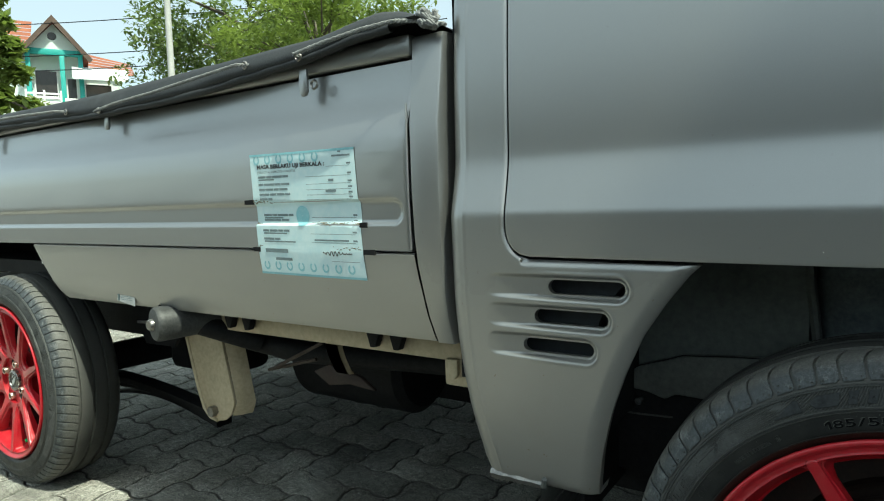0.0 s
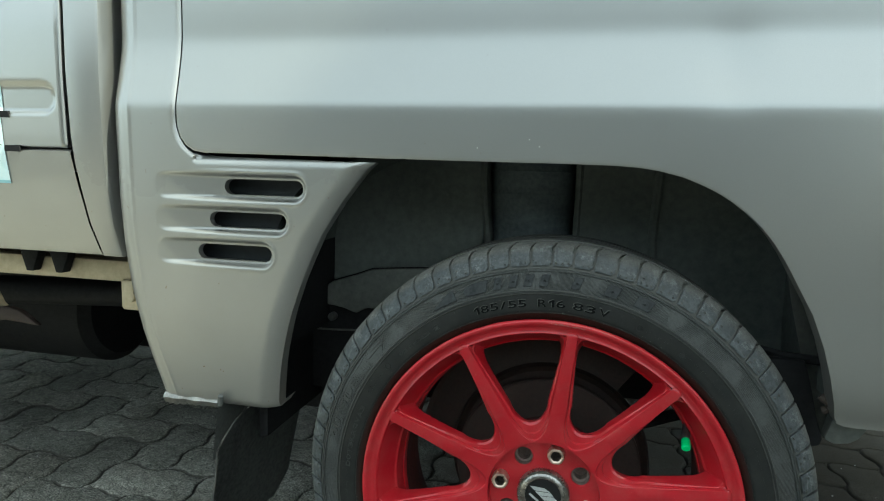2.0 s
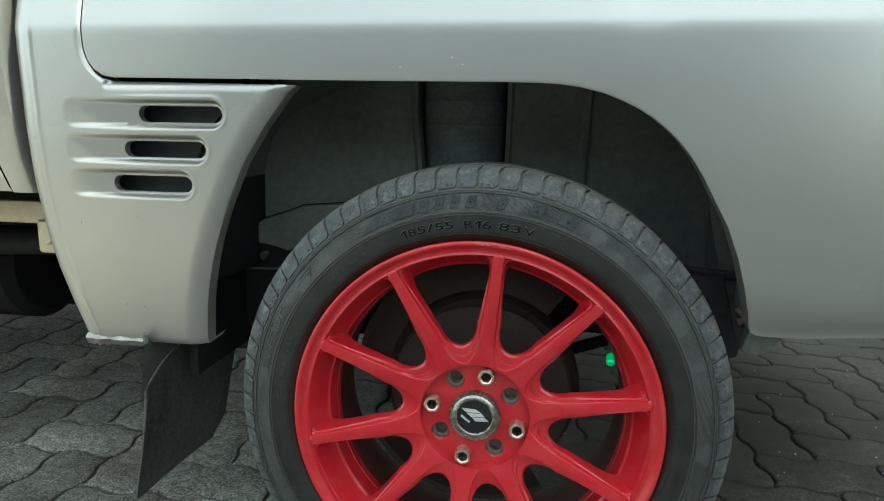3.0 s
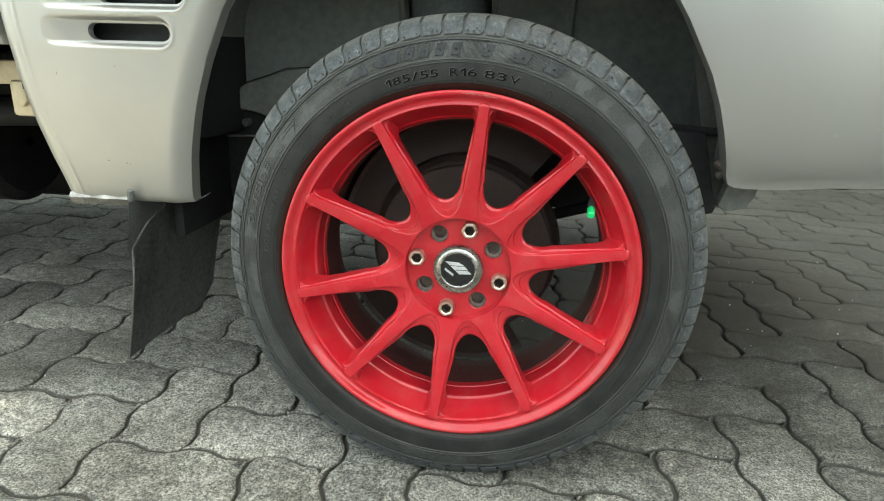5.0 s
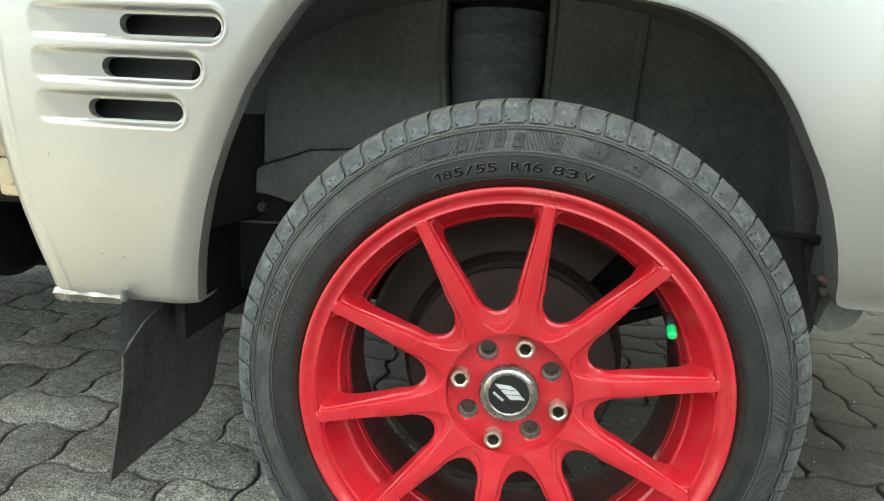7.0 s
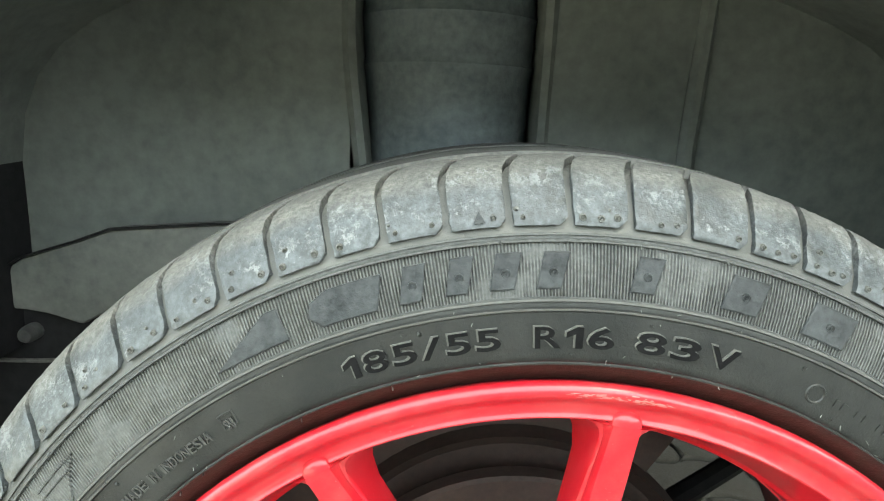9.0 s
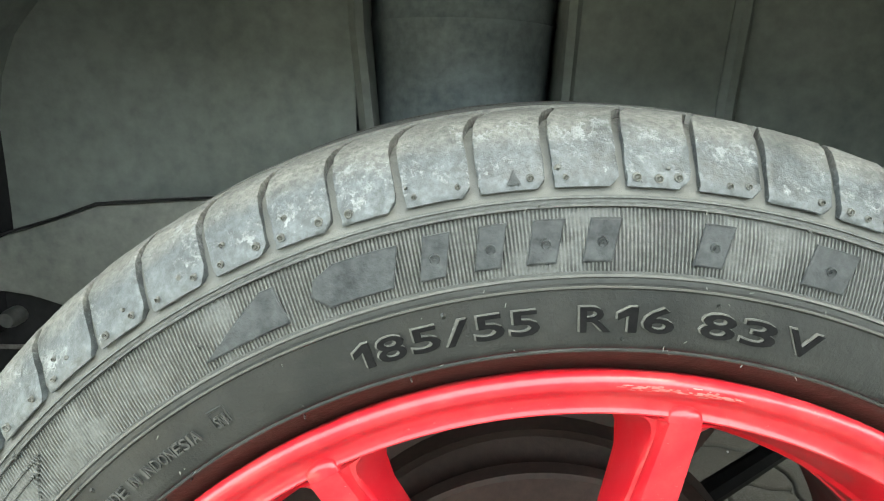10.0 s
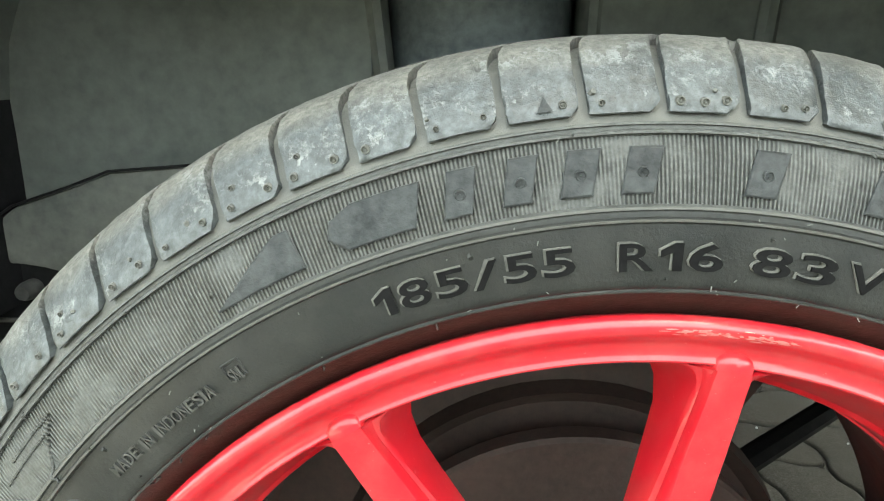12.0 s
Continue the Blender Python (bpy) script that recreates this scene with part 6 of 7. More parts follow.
roller = lathe([(0.004, 0.0), (0.004, 0.028), (0.006, 0.0350), (0.012, 0.0385), (0.020, 0.0390), (0.11, 0.0360), (0.16, 0.032)], 36)
roller.transform(pose(ROLLX, -0.008, ROLLZ, 0, 0, -14))
part("bush_roller", roller, BLACK_RUBBER, truck, "black rubber bush end")
part("bush_bolt", tube([(ROLLX, -0.014, ROLLZ), (ROLLX, -0.010, ROLLZ), (ROLLX, 0.004, ROLLZ)], [0.010, 0.013, 0.014], 10), STEEL, truck, "worn silver bolt head")
part("bush_arm", tube([(ROLLX - 0.035, 0.030, ROLLZ + 0.020), (ROLLX, 0.06, ROLLZ + 0.004), (ROLLX + 0.05, 0.11, ROLLZ - 0.022), (ROLLX + 0.11, 0.20, ROLLZ - 0.07)], [0.020, 0.024, 0.025, 0.024], 16), SHADOW_BLACK, truck)
part("exhaust_pipe", tube([(-1.46, 0.20, 0.487), (-1.36, 0.21, 0.478), (-1.25, 0.22, 0.452), (-1.14, 0.23, 0.440), (-1.02, 0.25, 0.442), (-0.60, 0.30, 0.45)], 0.026, 14), SHADOW_BLACK, truck, "near-black exhaust pipe")
strap = bmesh.new()
grid(strap, [[(x + 0.040 * k, 0.128 + (0.010 if k in (0, 1) else 0.0), z) for k in (0.0, 0.08, 0.92, 1.0)] for z, x in ((0.506, -0.964), (0.490, -0.961), (0.474, -0.955), (0.460, -0.947), (0.449, -0.941), (0.443, -0.934))])
bmesh.ops.solidify(strap, geom=strap.faces[:], thickness=0.004)
bmesh.ops.recalc_face_normals(strap, faces=strap.faces)
part("frame_bracket", strap, BEIGE, truck, "beige curved steel strap")
part("rod", tube([(-1.765, 0.20, 0.4655), (-1.66, 0.20, 0.4715)], [0.004, 0.005], 8), STEEL, truck)
part("rod", tube([(-1.13, 0.14, 0.425), (-1.00, 0.16, 0.490)], 0.004, 8), RUST, truck)
part("rod", tube([(-1.16, 0.15, 0.415), (-1.02, 0.16, 0.452)], 0.004, 8), RUST, truck)
part("cable_bracket", plate([(-1.03, 0.425), (-0.985, 0.445), (-0.90, 0.43), (-0.86, 0.405), (-0.93, 0.41), (-0.985, 0.40)], "y", 0.16, 0.172, 0.003), HUB_BROWN, truck)
part("battery_tray", box((-0.668, 0.125, 0.455), (-0.560, 0.30, 0.512), 0.006), BEIGE, truck, "beige pressed steel tray")
part("tray_latch", plate([(-0.655, 0.505), (-0.635, 0.505), (-0.635, 0.478), (-0.642, 0.470), (-0.650, 0.470), (-0.655, 0.478)], "y", 0.116, 0.126, 0.002), BEIGE, truck)
muff = lathe([(0.0, 0.01), (0.0, 0.115), (0.02, 0.135), (0.38, 0.135), (0.40, 0.115), (0.40, 0.01)], 32)
muff.transform(pose(-1.03, 0.58, 0.345, 0, 0, 90))
part("silencer", muff, SHADOW_BLACK, truck, "dark silencer drum")
part("rear_axle", tube([(-2.12, 0.15, 0.30), (-2.12, 0.6, 0.30), (-2.12, 0.78, 0.30), (-2.12, 0.96, 0.30), (-2.12, 1.42, 0.30)], [0.045, 0.05, 0.12, 0.05, 0.045], 16), SHADOW_BLACK, truck)
part("prop_shaft", tube([(-0.5, 0.78, 0.42), (-2.05, 0.78, 0.32)], 0.035, 12), SHADOW_BLACK, truck)
for x in (0.0, -2.120):
    far = lathe([(0.0, 0.19), (-0.02, 0.21), (-0.03, 0.26), (0.0, 0.295), (0.09, 0.3), (0.16, 0.295), (0.18, 0.25), (0.16, 0.19), (0.0, 0.19)], 48)
    far.transform(pose(x, WIDE - 0.17, 0.30))
    part("far_tyre", far, SHADOW_BLACK, truck)
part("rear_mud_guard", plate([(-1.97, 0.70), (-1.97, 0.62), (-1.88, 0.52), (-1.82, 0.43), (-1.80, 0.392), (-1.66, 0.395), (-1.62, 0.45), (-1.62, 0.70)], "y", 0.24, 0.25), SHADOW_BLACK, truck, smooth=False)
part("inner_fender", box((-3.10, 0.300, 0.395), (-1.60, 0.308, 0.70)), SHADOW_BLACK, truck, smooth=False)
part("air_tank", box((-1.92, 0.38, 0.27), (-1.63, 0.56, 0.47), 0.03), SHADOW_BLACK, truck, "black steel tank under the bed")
# added box, sized to stop far-side light reaching the ground
part("under_light_block", box((-1.75, 0.80, 0.16), (-0.70, 1.36, 0.56), 0.03), SHADOW_BLACK, truck)
part("reflector", plate([(-1.975, 0.665), (-1.940, 0.672), (-1.912, 0.655), (-1.930, 0.645), (-1.972, 0.640)], "y", 0.05, 0.06, 0.001), WHITE_LABEL, truck, "small white reflector plate")

# ---- tarpaulin over the bed, with its rope ----
tarp = thing("tarpaulin", "dark grey vinyl tarpaulin tied over the truck bed with rope", "tarpaulin")
HEM = [(-2.90, 1.010), (-2.02, 1.012), (-1.75, 1.003), (-1.48, 0.994), (-1.19, 0.997), (-0.98, 1.010), (-0.845, 1.019), (-0.725, 1.038), (-0.60, 1.040)]
TOP = [(-2.90, 1.066), (-2.14, 1.066), (-1.567, 1.060), (-1.036, 1.067), (-0.818, 1.068), (-0.74, 1.078), (-0.693, 1.084), (-0.65, 1.076), (-0.60, 1.052)]
bm = bmesh.new()
rows = []
for i in range(150):
    x = -2.88 + 2.272 * i / 149
    h, t = curve_at(HEM, x) + 0.009, curve_at(TOP, x)
    wob = noise.noise(Vector((x * 9, 0.0, 7.0))) * 0.006 + noise.noise(Vector((x * 31, 0.0, 2.0))) * 0.0025
    sag = 0.012 * math.sin(x * 7.3)
    rows.append([(x, 0.030, h + 0.012), (x, 0.012, h + 0.002), (x, -0.004 + wob, h - 0.001), (x, -0.010 + wob, h + 0.003), (x, -0.009 + wob * 0.8, h + (t - h) * 0.3), (x, -0.004 + wob * 1.2, h + (t - h) * 0.45), (x, 0.000 + wob, h + (t - h) * 0.62),
                 (x, 0.010 + wob * 0.6, h + (t - h) * 0.82), (x, 0.026, t - 0.004 + wob * 0.5), (x, 0.050, t + wob * 0.4), (x, 0.09, t - 0.002 + wob), (x, 0.25, t - 0.012 + sag), (x, 0.6, t + 0.010 + sag * 2), (x, 0.78, t + 0.02 + sag), (x, 1.2, t - 0.005), (x, 1.52, t), (x, 1.57, t - 0.05)])
vs, _ = grid(bm, rows)
bmesh.ops.recalc_face_normals(bm, faces=bm.faces)
part("sheet", bm, TARP, tarp, "creased dark vinyl sheet", angle=70)


fold = bmesh.new()
rows = []
for i in range(120):
    x = -2.86 + 2.20 * i / 119
    h = curve_at(HEM, x) + 0.003 + 0.005 * noise.noise(Vector((x * 6, 3.0, 1.0)))
    d = 0.004 * noise.noise(Vector((x * 14, 9.0, 1.0)))
    rows.append([(x, 0.016, h + 0.016), (x, -0.006 + d, h + 0.010), (x, -0.011 + d, h + 0.003), (x, -0.008 + d, h - 0.003), (x, 0.000 + d, h - 0.004), (x, 0.012, h + 0.004)])
grid(fold, rows)
part("hem_fold", fold, TARP, tarp, "drooping hem of the vinyl sheet", angle=70)


def rope_line(pts, r=0.0036, pitch=0.017):
    """Three-strand twisted rope along points."""
    bm = bmesh.new()
    path = []
    for (a, b) in zip(pts, pts[1:]):
        a, b = Vector(a), Vector(b)
        n = max(2, int((b - a).length / 0.004))
        path += [a.lerp(b, k / n) for k in range(n)]
    path.append(Vector(pts[-1]))
    for s in range(3):
        strand = []
        for k, p in enumerate(path):
            ang = 2 * math.pi * (k * 0.004 / pitch + s / 3)
            strand.append(p + Vector((0, math.cos(ang), math.sin(ang))) * r * 0.60)
        tube(strand, r * 0.48, 6, bm)
    return bm


part("rope", rope_line([(-0.575, 0.020, 1.040), (-0.605, 0.004, 1.047), (-0.64, -0.023, 1.047), (-0.70, -0.029, 1.044), (-0.78, -0.030, 1.037), (-0.848, -0.027, 1.030), (-0.855, 0.0, 1.028)]), ROPE, tarp, "grey twisted rope")
part("rope", rope_line([(-0.985, 0.0, 1.036), (-0.995, -0.027, 1.034), (-1.10, -0.031, 1.026), (-1.25, -0.032, 1.016), (-1.40, -0.031, 1.010), (-1.492, -0.025, 1.004), (-1.498, 0.0, 1.004)]), ROPE, tarp, "grey twisted rope")
part("rope", rope_line([(-1.64, 0.0, 1.020), (-1.66, -0.029, 1.021), (-1.80, -0.033, 1.026), (-2.0, -0.033, 1.032), (-2.2, -0.031, 1.04), (-2.5, -0.031, 1.04)]), ROPE, tarp, "grey twisted rope")
knot = []
rng = random.Random(8)
for k in range(40):
    a = k * 0.75
    knot.append((-0.600 + 0.017 * math.cos(a) * (0.6 + 0.4 * math.sin(a * 0.37)), 0.010 + 0.014 * math.sin(a), 1.050 + 0.010 * math.sin(a * 0.61 + 1)))
part("rope_knot", rope_line(knot, 0.005), ROPE, tarp, "knotted rope end")
for x, z in ((-0.852, 1.029), (-0.990, 1.035), (-1.497, 1.008), (-1.645, 1.020)):
    eye = lathe([(0.0, 0.0045), (-0.002, 0.0062), (0.0, 0.008), (0.002, 0.0062), (0.0, 0.0045)], 20)
    eye.transform(pose(x, -0.0135, z))
    part("eyelet", eye, STEEL, tarp)


# ---- surroundings seen past the truck bed ----
def leaf_cloud(bm, centres, count, size, rng, flat=0.75):
    """Many small bent leaflets scattered in clumps."""
    for k in range(count):
        c, rad = centres[rng.randrange(len(centres))]
        while True:
            p = Vector((rng.uniform(-1, 1), rng.uniform(-1, 1), rng.uniform(-1, 1)))
            if 0.25 < p.length < 1.0:
                break
        p = Vector((p.x * rad, p.y * rad, p.z * rad * flat)) + c
        d = Vector((rng.uniform(-1, 1), rng.uniform(-1, 1), rng.uniform(-0.7, 0.35))).normalized()
        s = d.cross(Vector((rng.uniform(-0.4, 0.4), rng.uniform(-0.4, 0.4), 1))).normalized()
        ln = size * rng.uniform(0.6, 1.3)
        w = ln * rng.uniform(0.16, 0.30)
        drop = Vector((0, 0, -ln * 0.12))
        q = [p - d * ln * 0.5, p + s * w, p + d * ln * 0.5 + drop, p - s * w]
        bm.faces.new([bm.verts.new(v) for v in q])


def tree(name, base, height, crown_r, label, leaves, size, mat, seed, clumps=46, crown_low=0.45, trunk_r=0.22, lean=(0, 0)):
    rng = random.Random(seed)
    t = thing(name, label, "tree", at=pose(*base))
    top = Vector((lean[0], lean[1], height * 0.72))
    bm = bmesh.new()
    pts = [Vector((0, 0, -0.1)), Vector((lean[0] * 0.1 + 0.05, lean[1] * 0.1, height * 0.18)), Vector((lean[0] * 0.4 - 0.06, lean[1] * 0.4, height * 0.42)), top]
    tube(pts, [trunk_r * 1.25, trunk_r, trunk_r * 0.75, trunk_r * 0.3], 12, bm)
    centres = []
    for k in range(clumps):
        a = 2 * math.pi * k / clumps * 2.618
        rr = crown_r * math.sqrt(rng.uniform(0.05, 1.0))
        zz = height * (crown_low + (1 - crown_low) * rng.random() * (1 - 0.5 * (rr / crown_r) ** 2))
        c = Vector((lean[0] + rr * math.cos(a), lean[1] + rr * math.sin(a), zz))
        centres.append((c, crown_r * rng.uniform(0.14, 0.26)))
        if k % 2 == 0:
            s = pts[2].lerp(top, rng.random())
            mid = s.lerp(c, 0.55) + Vector((0, 0, 0.06 * crown_r))
            tube([s, mid, c], [trunk_r * 0.32, trunk_r * 0.18, trunk_r * 0.05], 6, bm, caps=False)
    part("trunk", bm, BARK, t)
    cr = bmesh.new()
    leaf_cloud(cr, centres, leaves, size, rng)
    part("crown", cr, mat, t, smooth=False)
    return t


tree("rain_tree", (-14.5, 12.8, 0), 9.8, 4.5, "large spreading green tree behind the truck", 40000, 0.165, LEAF_DARK, 5, 64, 0.42, 0.30, (0.0, 0.0))
tree("broadleaf_tree", (-17.0, 21.0, 0), 9.0, 3.4, "dense dark green tree farther off", 7000, 0.36, LEAF_DARK, 6, 40, 0.4, 0.25)
tree("feathery_tree", (-9.1, 8.6, 0), 5.9, 2.1, "light yellow-green feathery tree behind the truck", 15000, 0.12, LEAF_LIGHT, 15, 60, 0.55, 0.13)
tree("roadside_tree", (-13.3, 4.05, 0), 6.2, 1.15, "leafy tree beside the house", 5200, 0.26, LEAF_LIGHT, 7, 34, 0.36, 0.14)
# out of view, added so that its crown shades truck and ground
tree("shade_tree", SHADE, 11.5, 3.9, "unseen tall tree, added to shade the parking place", 26000, 0.36, LEAF_DARK, 9, 130, 0.52, 0.26)

row_tree = tree("garden_tree", (-9.0, -12.6, 0), 4.3, 1.9, "low leafy tree across the yard", 5000, 0.26, LEAF_DARK, 12, 30, 0.25, 0.12)
tagged(row_tree, group="trees across the yard")
for x, y, turn in ((-5.2, -13.2, 70), (-1.6, -12.4, 160), (2.3, -13.0, 250)):
    copy_thing(row_tree, pose(x, y, 0, 0, 0, turn))

POLE = (-9.92, 5.74)
pole = thing("utility_pole", "pale concrete utility pole carrying thin cables", "pole", at=pose(POLE[0], POLE[1], 0))
part("shaft", tube([(0, 0, 0), (0, 0, 4), (0, 0, 8.0)], [0.062, 0.052, 0.042], 14), CONCRETE, pole)
part("cross_arm", box((-0.05, -0.6, 7.5), (0.05, 0.6, 7.6), 0.01), CONCRETE, pole)
for k, (z0, z1) in enumerate(((7.6, 7.4), (7.0, 6.9), (8.9, 8.2))):
    pts = [(-23.5 + 1.2 * s - 9.0 * s, 14.7 + 14.0 * s, z0 + (z1 - z0) * s - 0.8 * 4 * s * (1 - s) * 0.3) for s in [i / 14 for i in range(15)]]
    c = thing("power_cable", "thin black overhead power cable", "cable", "overhead cables")
    part("wire", tube([(-33.0 + 2.0 * s * 10, 10.0 + 0.46 * s * 20, z0 - 0.35 * 4 * s * (1 - s)) for s in [i / 14 for i in range(15)]], 0.018, 6), SHADOW_BLACK, c)

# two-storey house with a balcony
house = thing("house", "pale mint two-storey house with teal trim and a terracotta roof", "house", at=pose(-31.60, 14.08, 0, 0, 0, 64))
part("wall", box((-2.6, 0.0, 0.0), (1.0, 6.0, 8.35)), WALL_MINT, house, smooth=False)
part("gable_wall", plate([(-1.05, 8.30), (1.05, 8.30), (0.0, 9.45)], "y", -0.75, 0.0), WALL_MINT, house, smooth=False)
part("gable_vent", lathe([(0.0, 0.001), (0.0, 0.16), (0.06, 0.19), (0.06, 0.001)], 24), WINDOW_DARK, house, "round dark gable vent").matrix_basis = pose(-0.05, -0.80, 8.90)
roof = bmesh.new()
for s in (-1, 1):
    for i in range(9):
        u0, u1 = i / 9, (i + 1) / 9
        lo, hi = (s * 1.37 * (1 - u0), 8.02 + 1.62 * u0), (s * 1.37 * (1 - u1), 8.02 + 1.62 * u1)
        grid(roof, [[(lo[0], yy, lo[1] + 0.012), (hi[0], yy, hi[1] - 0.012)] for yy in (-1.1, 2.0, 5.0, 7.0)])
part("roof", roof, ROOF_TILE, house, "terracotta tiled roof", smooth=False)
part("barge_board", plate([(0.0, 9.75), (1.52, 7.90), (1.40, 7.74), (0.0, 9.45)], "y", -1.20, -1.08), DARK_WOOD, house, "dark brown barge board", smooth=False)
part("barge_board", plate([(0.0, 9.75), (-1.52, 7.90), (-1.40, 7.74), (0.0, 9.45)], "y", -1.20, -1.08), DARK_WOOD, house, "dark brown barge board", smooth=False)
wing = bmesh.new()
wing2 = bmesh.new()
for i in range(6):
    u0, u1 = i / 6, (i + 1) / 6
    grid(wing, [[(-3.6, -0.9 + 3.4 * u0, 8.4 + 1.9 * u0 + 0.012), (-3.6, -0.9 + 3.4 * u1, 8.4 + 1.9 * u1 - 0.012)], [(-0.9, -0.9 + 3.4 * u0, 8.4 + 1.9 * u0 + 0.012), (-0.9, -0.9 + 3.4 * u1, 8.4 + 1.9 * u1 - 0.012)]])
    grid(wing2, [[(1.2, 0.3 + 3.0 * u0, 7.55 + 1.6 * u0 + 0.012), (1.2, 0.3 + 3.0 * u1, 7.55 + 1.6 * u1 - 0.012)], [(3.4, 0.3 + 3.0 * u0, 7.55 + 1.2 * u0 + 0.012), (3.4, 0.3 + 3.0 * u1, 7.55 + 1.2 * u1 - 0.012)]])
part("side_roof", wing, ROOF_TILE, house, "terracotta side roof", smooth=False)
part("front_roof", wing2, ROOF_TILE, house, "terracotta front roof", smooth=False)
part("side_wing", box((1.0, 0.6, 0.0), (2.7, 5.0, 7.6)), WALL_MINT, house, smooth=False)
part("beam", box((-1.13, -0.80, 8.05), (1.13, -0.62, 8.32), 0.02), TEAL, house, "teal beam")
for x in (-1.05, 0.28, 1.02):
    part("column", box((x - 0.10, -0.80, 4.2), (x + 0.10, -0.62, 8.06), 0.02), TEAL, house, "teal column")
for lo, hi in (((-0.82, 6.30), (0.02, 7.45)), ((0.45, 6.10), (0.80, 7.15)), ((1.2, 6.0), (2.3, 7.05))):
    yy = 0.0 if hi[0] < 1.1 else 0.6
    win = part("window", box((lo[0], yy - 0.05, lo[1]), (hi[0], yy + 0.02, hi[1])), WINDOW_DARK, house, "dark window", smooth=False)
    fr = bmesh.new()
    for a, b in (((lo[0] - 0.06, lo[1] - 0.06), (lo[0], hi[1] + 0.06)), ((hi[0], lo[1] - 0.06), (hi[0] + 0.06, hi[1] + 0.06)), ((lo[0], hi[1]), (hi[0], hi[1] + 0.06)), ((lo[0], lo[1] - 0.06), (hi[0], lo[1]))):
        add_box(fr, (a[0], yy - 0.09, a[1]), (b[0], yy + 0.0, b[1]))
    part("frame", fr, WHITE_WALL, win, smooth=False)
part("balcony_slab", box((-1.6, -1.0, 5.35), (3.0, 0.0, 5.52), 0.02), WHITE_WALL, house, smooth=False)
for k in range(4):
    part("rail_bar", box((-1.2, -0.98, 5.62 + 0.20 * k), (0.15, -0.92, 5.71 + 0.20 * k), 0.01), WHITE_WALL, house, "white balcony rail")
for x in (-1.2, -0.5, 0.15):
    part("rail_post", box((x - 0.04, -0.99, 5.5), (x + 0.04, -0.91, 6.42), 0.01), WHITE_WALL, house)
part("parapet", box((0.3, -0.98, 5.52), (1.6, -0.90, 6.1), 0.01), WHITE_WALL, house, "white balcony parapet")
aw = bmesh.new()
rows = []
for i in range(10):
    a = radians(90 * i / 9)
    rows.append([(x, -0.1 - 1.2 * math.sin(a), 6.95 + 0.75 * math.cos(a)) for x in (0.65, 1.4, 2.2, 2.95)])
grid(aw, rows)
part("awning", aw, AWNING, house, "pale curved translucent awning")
shrub = thing("shrub", "low yellow-green shrub by the house", "shrub", at=pose(-28.4, 12.4, 0))
sb = bmesh.new()
rng = random.Random(21)
leaf_cloud(sb, [(Vector((rng.uniform(-1.6, 1.6), rng.uniform(-1.2, 3.5), rng.uniform(3.2, 5.2))), 0.7) for k in range(16)], 2600, 0.22, rng)
tube([(0, 0, 0), (0.1, 0.2, 2.0), (0, 0.4, 4.4)], [0.10, 0.07, 0.03], 8, sb)
part("foliage", sb, LEAF_LIGHT, shrub, smooth=False)

# unseen plain walls, added to shape reflections and hold back low sky light
tagged(part("wall_south", box((-7.0, -8.2, 0), (4.0, -8.0, 3.0), 0.02), OLD_WALL, None), "unseen plain weathered wall, added to darken reflections in the truck side", "wall", kind="structure")
tagged(part("wall_east", box((6.7, -10.18, 0), (6.9, 2.83, 2.3), 0.02), PALE_WALL, None), "unseen pale weathered wall, added to shape the light from the front", "wall", kind="structure")
tagged(part("wall_north", box((0.55, 2.85, 0), (6.9, 3.05, 3.0), 0.02), OLD_WALL, None), "unseen plain weathered wall, added to block sky light beyond the truck", "wall", kind="structure")

# ---- ground: one sheet, with interlocking wavy pavers laid in herringbone ----
gr = bmesh.new()
grid(gr, [[(-400, -400, -0.0070), (-400, 400, -0.0070)], [(400, -400, -0.0070), (400, 400, -0.0070)]])
bmesh.ops.recalc_face_normals(gr, faces=gr.faces)
for f in gr.faces:
    if f.normal.z < 0:
        f.normal_flip()
ground = tagged(part("ground", gr, JOINT, None), "grey paved yard with dark dirty joints", "ground", kind="structure")
UNIT = 0.1163
ORIGIN = (-0.512, 0.008)
WAVE = 0.0066


def zig(t):
    """Flattened wave of the interlocking edges."""
    return max(-1.0, min(1.0, 1.9 * math.sin(2 * math.pi * t)))


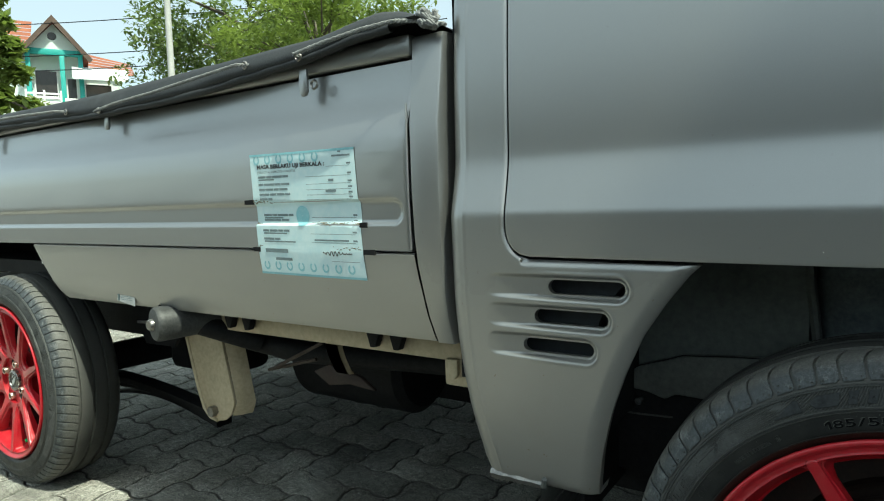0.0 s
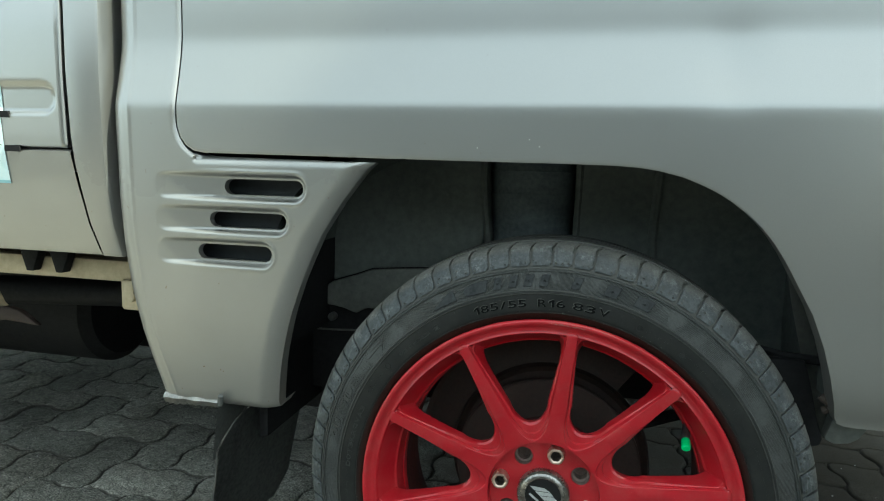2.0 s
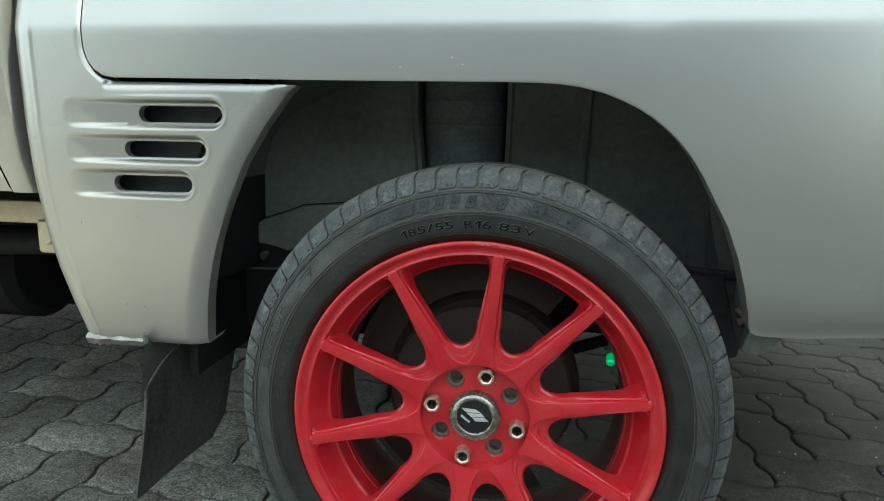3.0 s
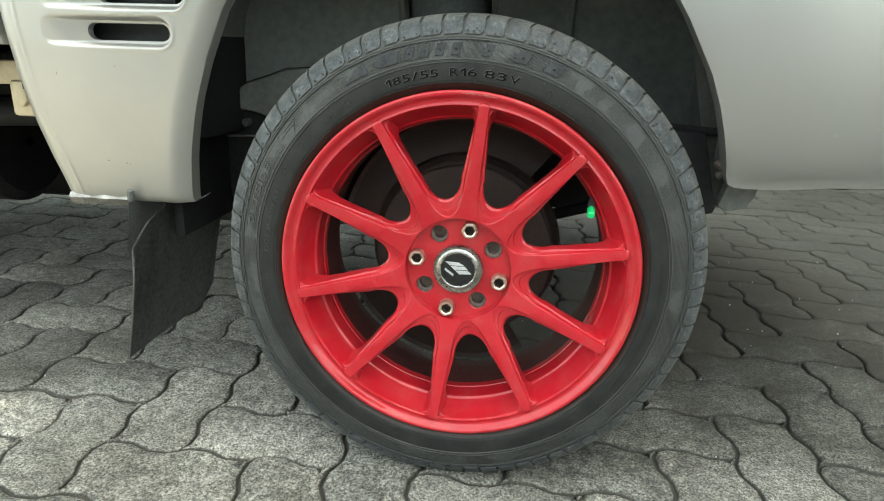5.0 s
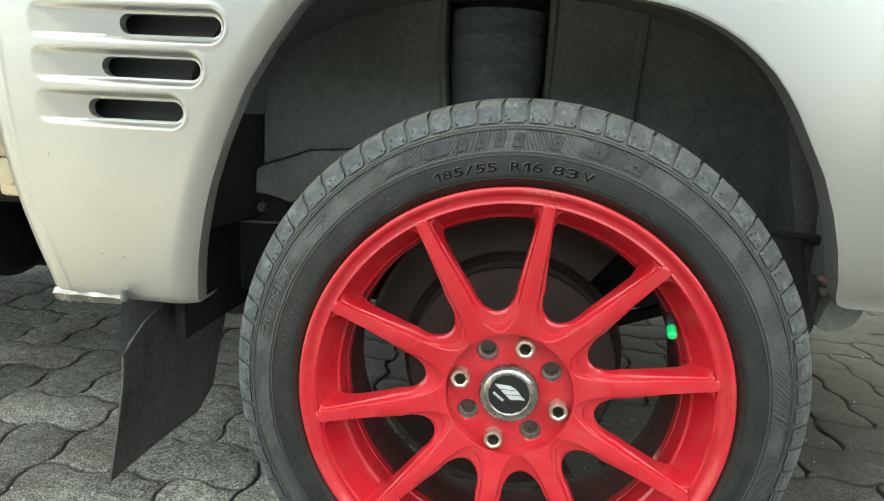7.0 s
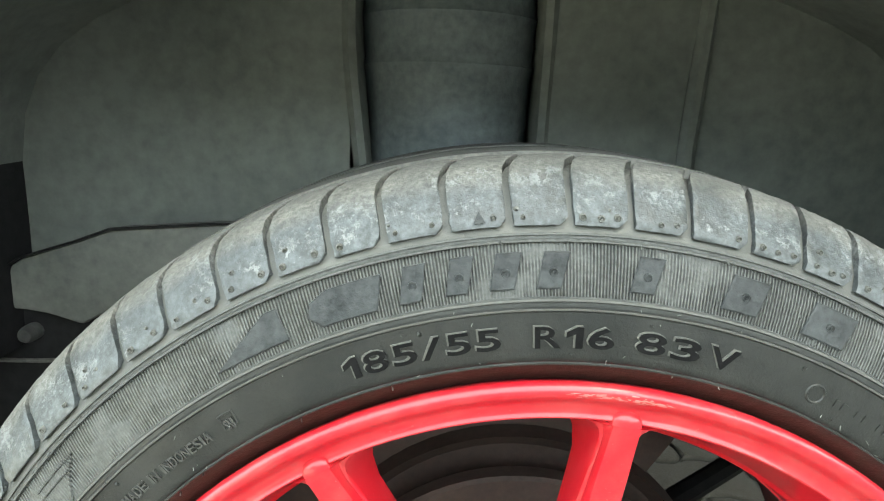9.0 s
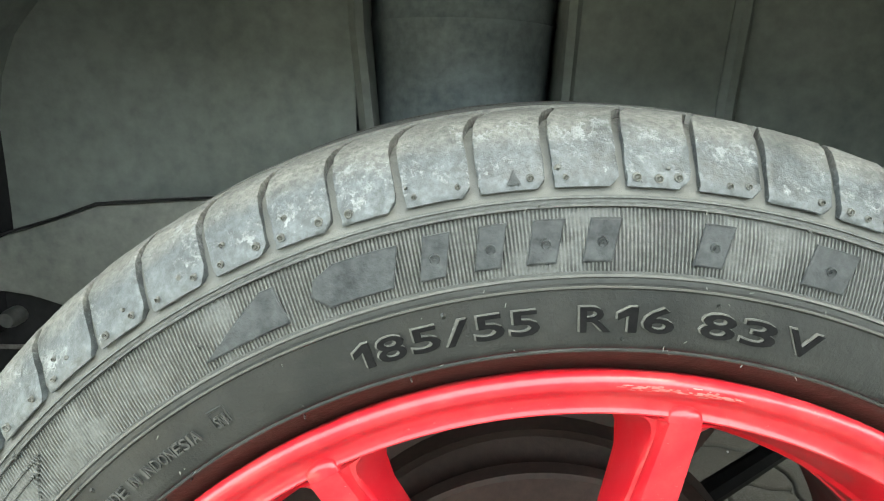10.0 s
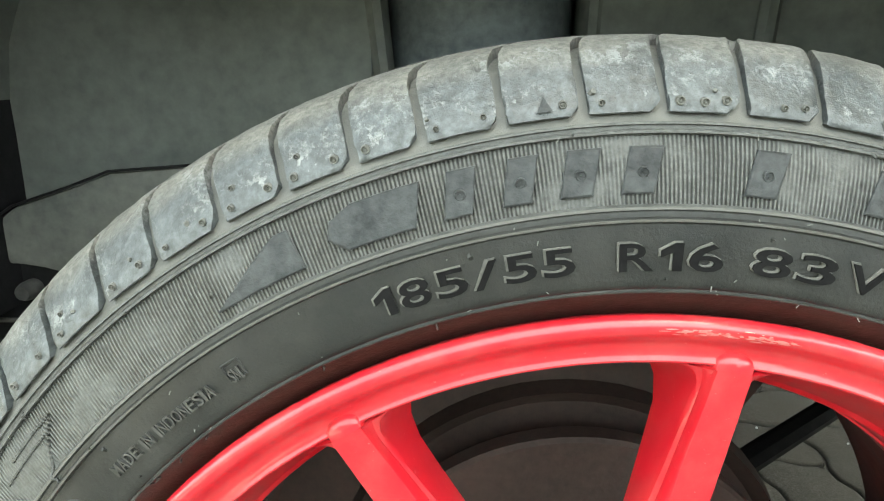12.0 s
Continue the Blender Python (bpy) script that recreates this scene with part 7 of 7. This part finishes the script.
def paver_mesh(horizontal):
    """One wavy block, top face with worn edges, in its own axes."""
    w, h = (2, 1) if horizontal else (1, 2)
    loop = []
    per = 8
    def edge(x0, y0, x1, y1):
        n = int(abs(x1 - x0) + abs(y1 - y0)) * per
        for i in range(n):
            t = i / n
            x, y = x0 + (x1 - x0) * t, y0 + (y1 - y0) * t
            if y0 == y1:
                loop.append(Vector((x, y + WAVE / UNIT * zig(x))))
            else:
                loop.append(Vector((x + WAVE / UNIT * zig(y), y)))
    edge(0, 0, w, 0), edge(w, 0, w, h), edge(w, h, 0, h), edge(0, h, 0, 0)
    c = Vector((w / 2, h / 2))
    bm = bmesh.new()
    n = len(loop)
    rings = []
    for inset, z in ((0.0013, -0.0100), (0.0021, -0.0050), (0.0038, -0.0022), (0.0058, -0.0006), (0.0078, 0.0)):
        ring = []
        for i, p in enumerate(loop):
            d = (loop[(i + 1) % n] - loop[i - 1]).normalized()
            nrm = Vector((-d.y, d.x))
            q = p * UNIT + nrm * inset
            ring.append(bm.verts.new((q.x, q.y, z)))
        rings.append(ring)
    for a, b in zip(rings, rings[1:]):
        for i in range(n):
            bm.faces.new((a[i], a[(i + 1) % n], b[(i + 1) % n], b[i]))
    bm.faces.new(rings[-1])
    bmesh.ops.triangulate(bm, faces=[f for f in bm.faces if len(f.verts) > 4])
    bm.normal_update()
    for f in bm.faces:
        f.smooth = True
    me = bpy.data.meshes.new("paver")
    bm.to_mesh(me)
    bm.free()
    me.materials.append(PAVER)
    return me


blocks = (paver_mesh(True), paver_mesh(False))
near, rest = [], []
rng = random.Random(2)
for i in range(-140, 141):
    for j in range(-75, 76):
        for kind in (0, 1):
            cx, cy = i + 2 * j, i - 2 * j + (-1 if kind == 0 else 0)
            x, y = ORIGIN[0] + cx * UNIT, ORIGIN[1] + cy * UNIT
            if not (-7.5 < x < 4.5 and -2.2 < y < 7.5):
                continue
            spot = (x, y, rng.uniform(-0.0008, 0.0012), rng.uniform(-0.6, 0.6), rng.uniform(-0.6, 0.6), kind)
            (near if -2.05 < x < 1.15 and -0.35 < y < 1.55 else rest).append(spot)
near.sort(key=lambda s: abs(s[0] + 0.2) + 1.6 * abs(s[1] - 0.2))
rest += near[300:]
for x, y, z, rx, ry, kind in near[:300]:
    ob = new("paver", blocks[kind])
    ob.parent = ground
    ob.matrix_basis = pose(x, y, z, rx, ry, 0)
verts, faces = [], []
data = []
for me in blocks:
    data.append(([v.co.copy() for v in me.vertices], [tuple(p.vertices) for p in me.polygons]))
for x, y, z, rx, ry, kind in rest:
    m = pose(x, y, z, rx, ry, 0)
    base = len(verts)
    vs, fs = data[kind]
    verts += [m @ v for v in vs]
    faces += [tuple(base + k for k in f) for f in fs]
me = bpy.data.meshes.new("paving")
me.from_pydata(verts, [], faces)
me.polygons.foreach_set("use_smooth", [True] * len(me.polygons))
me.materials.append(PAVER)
paving = new("paving", me)
paving.parent = ground
tagged(paving, kind="stuff")
# pale grit in the joints
gt = bmesh.new()
rng = random.Random(31)
for k in range(240):
    x, y = rng.uniform(-1.9, 1.0), rng.uniform(-0.3, 1.2)
    s = rng.uniform(0.0007, 0.0022) * (1.6 if rng.random() < 0.08 else 1.0)
    r = bmesh.ops.create_icosphere(gt, subdivisions=1, radius=s, matrix=pose(x, y, s * 0.3, 20, 30, rng.uniform(0, 90)))
tagged(part("grit", gt, CONCRETE, None, smooth=False), "scattered pale grit on the pavers", "grit", kind="stuff")
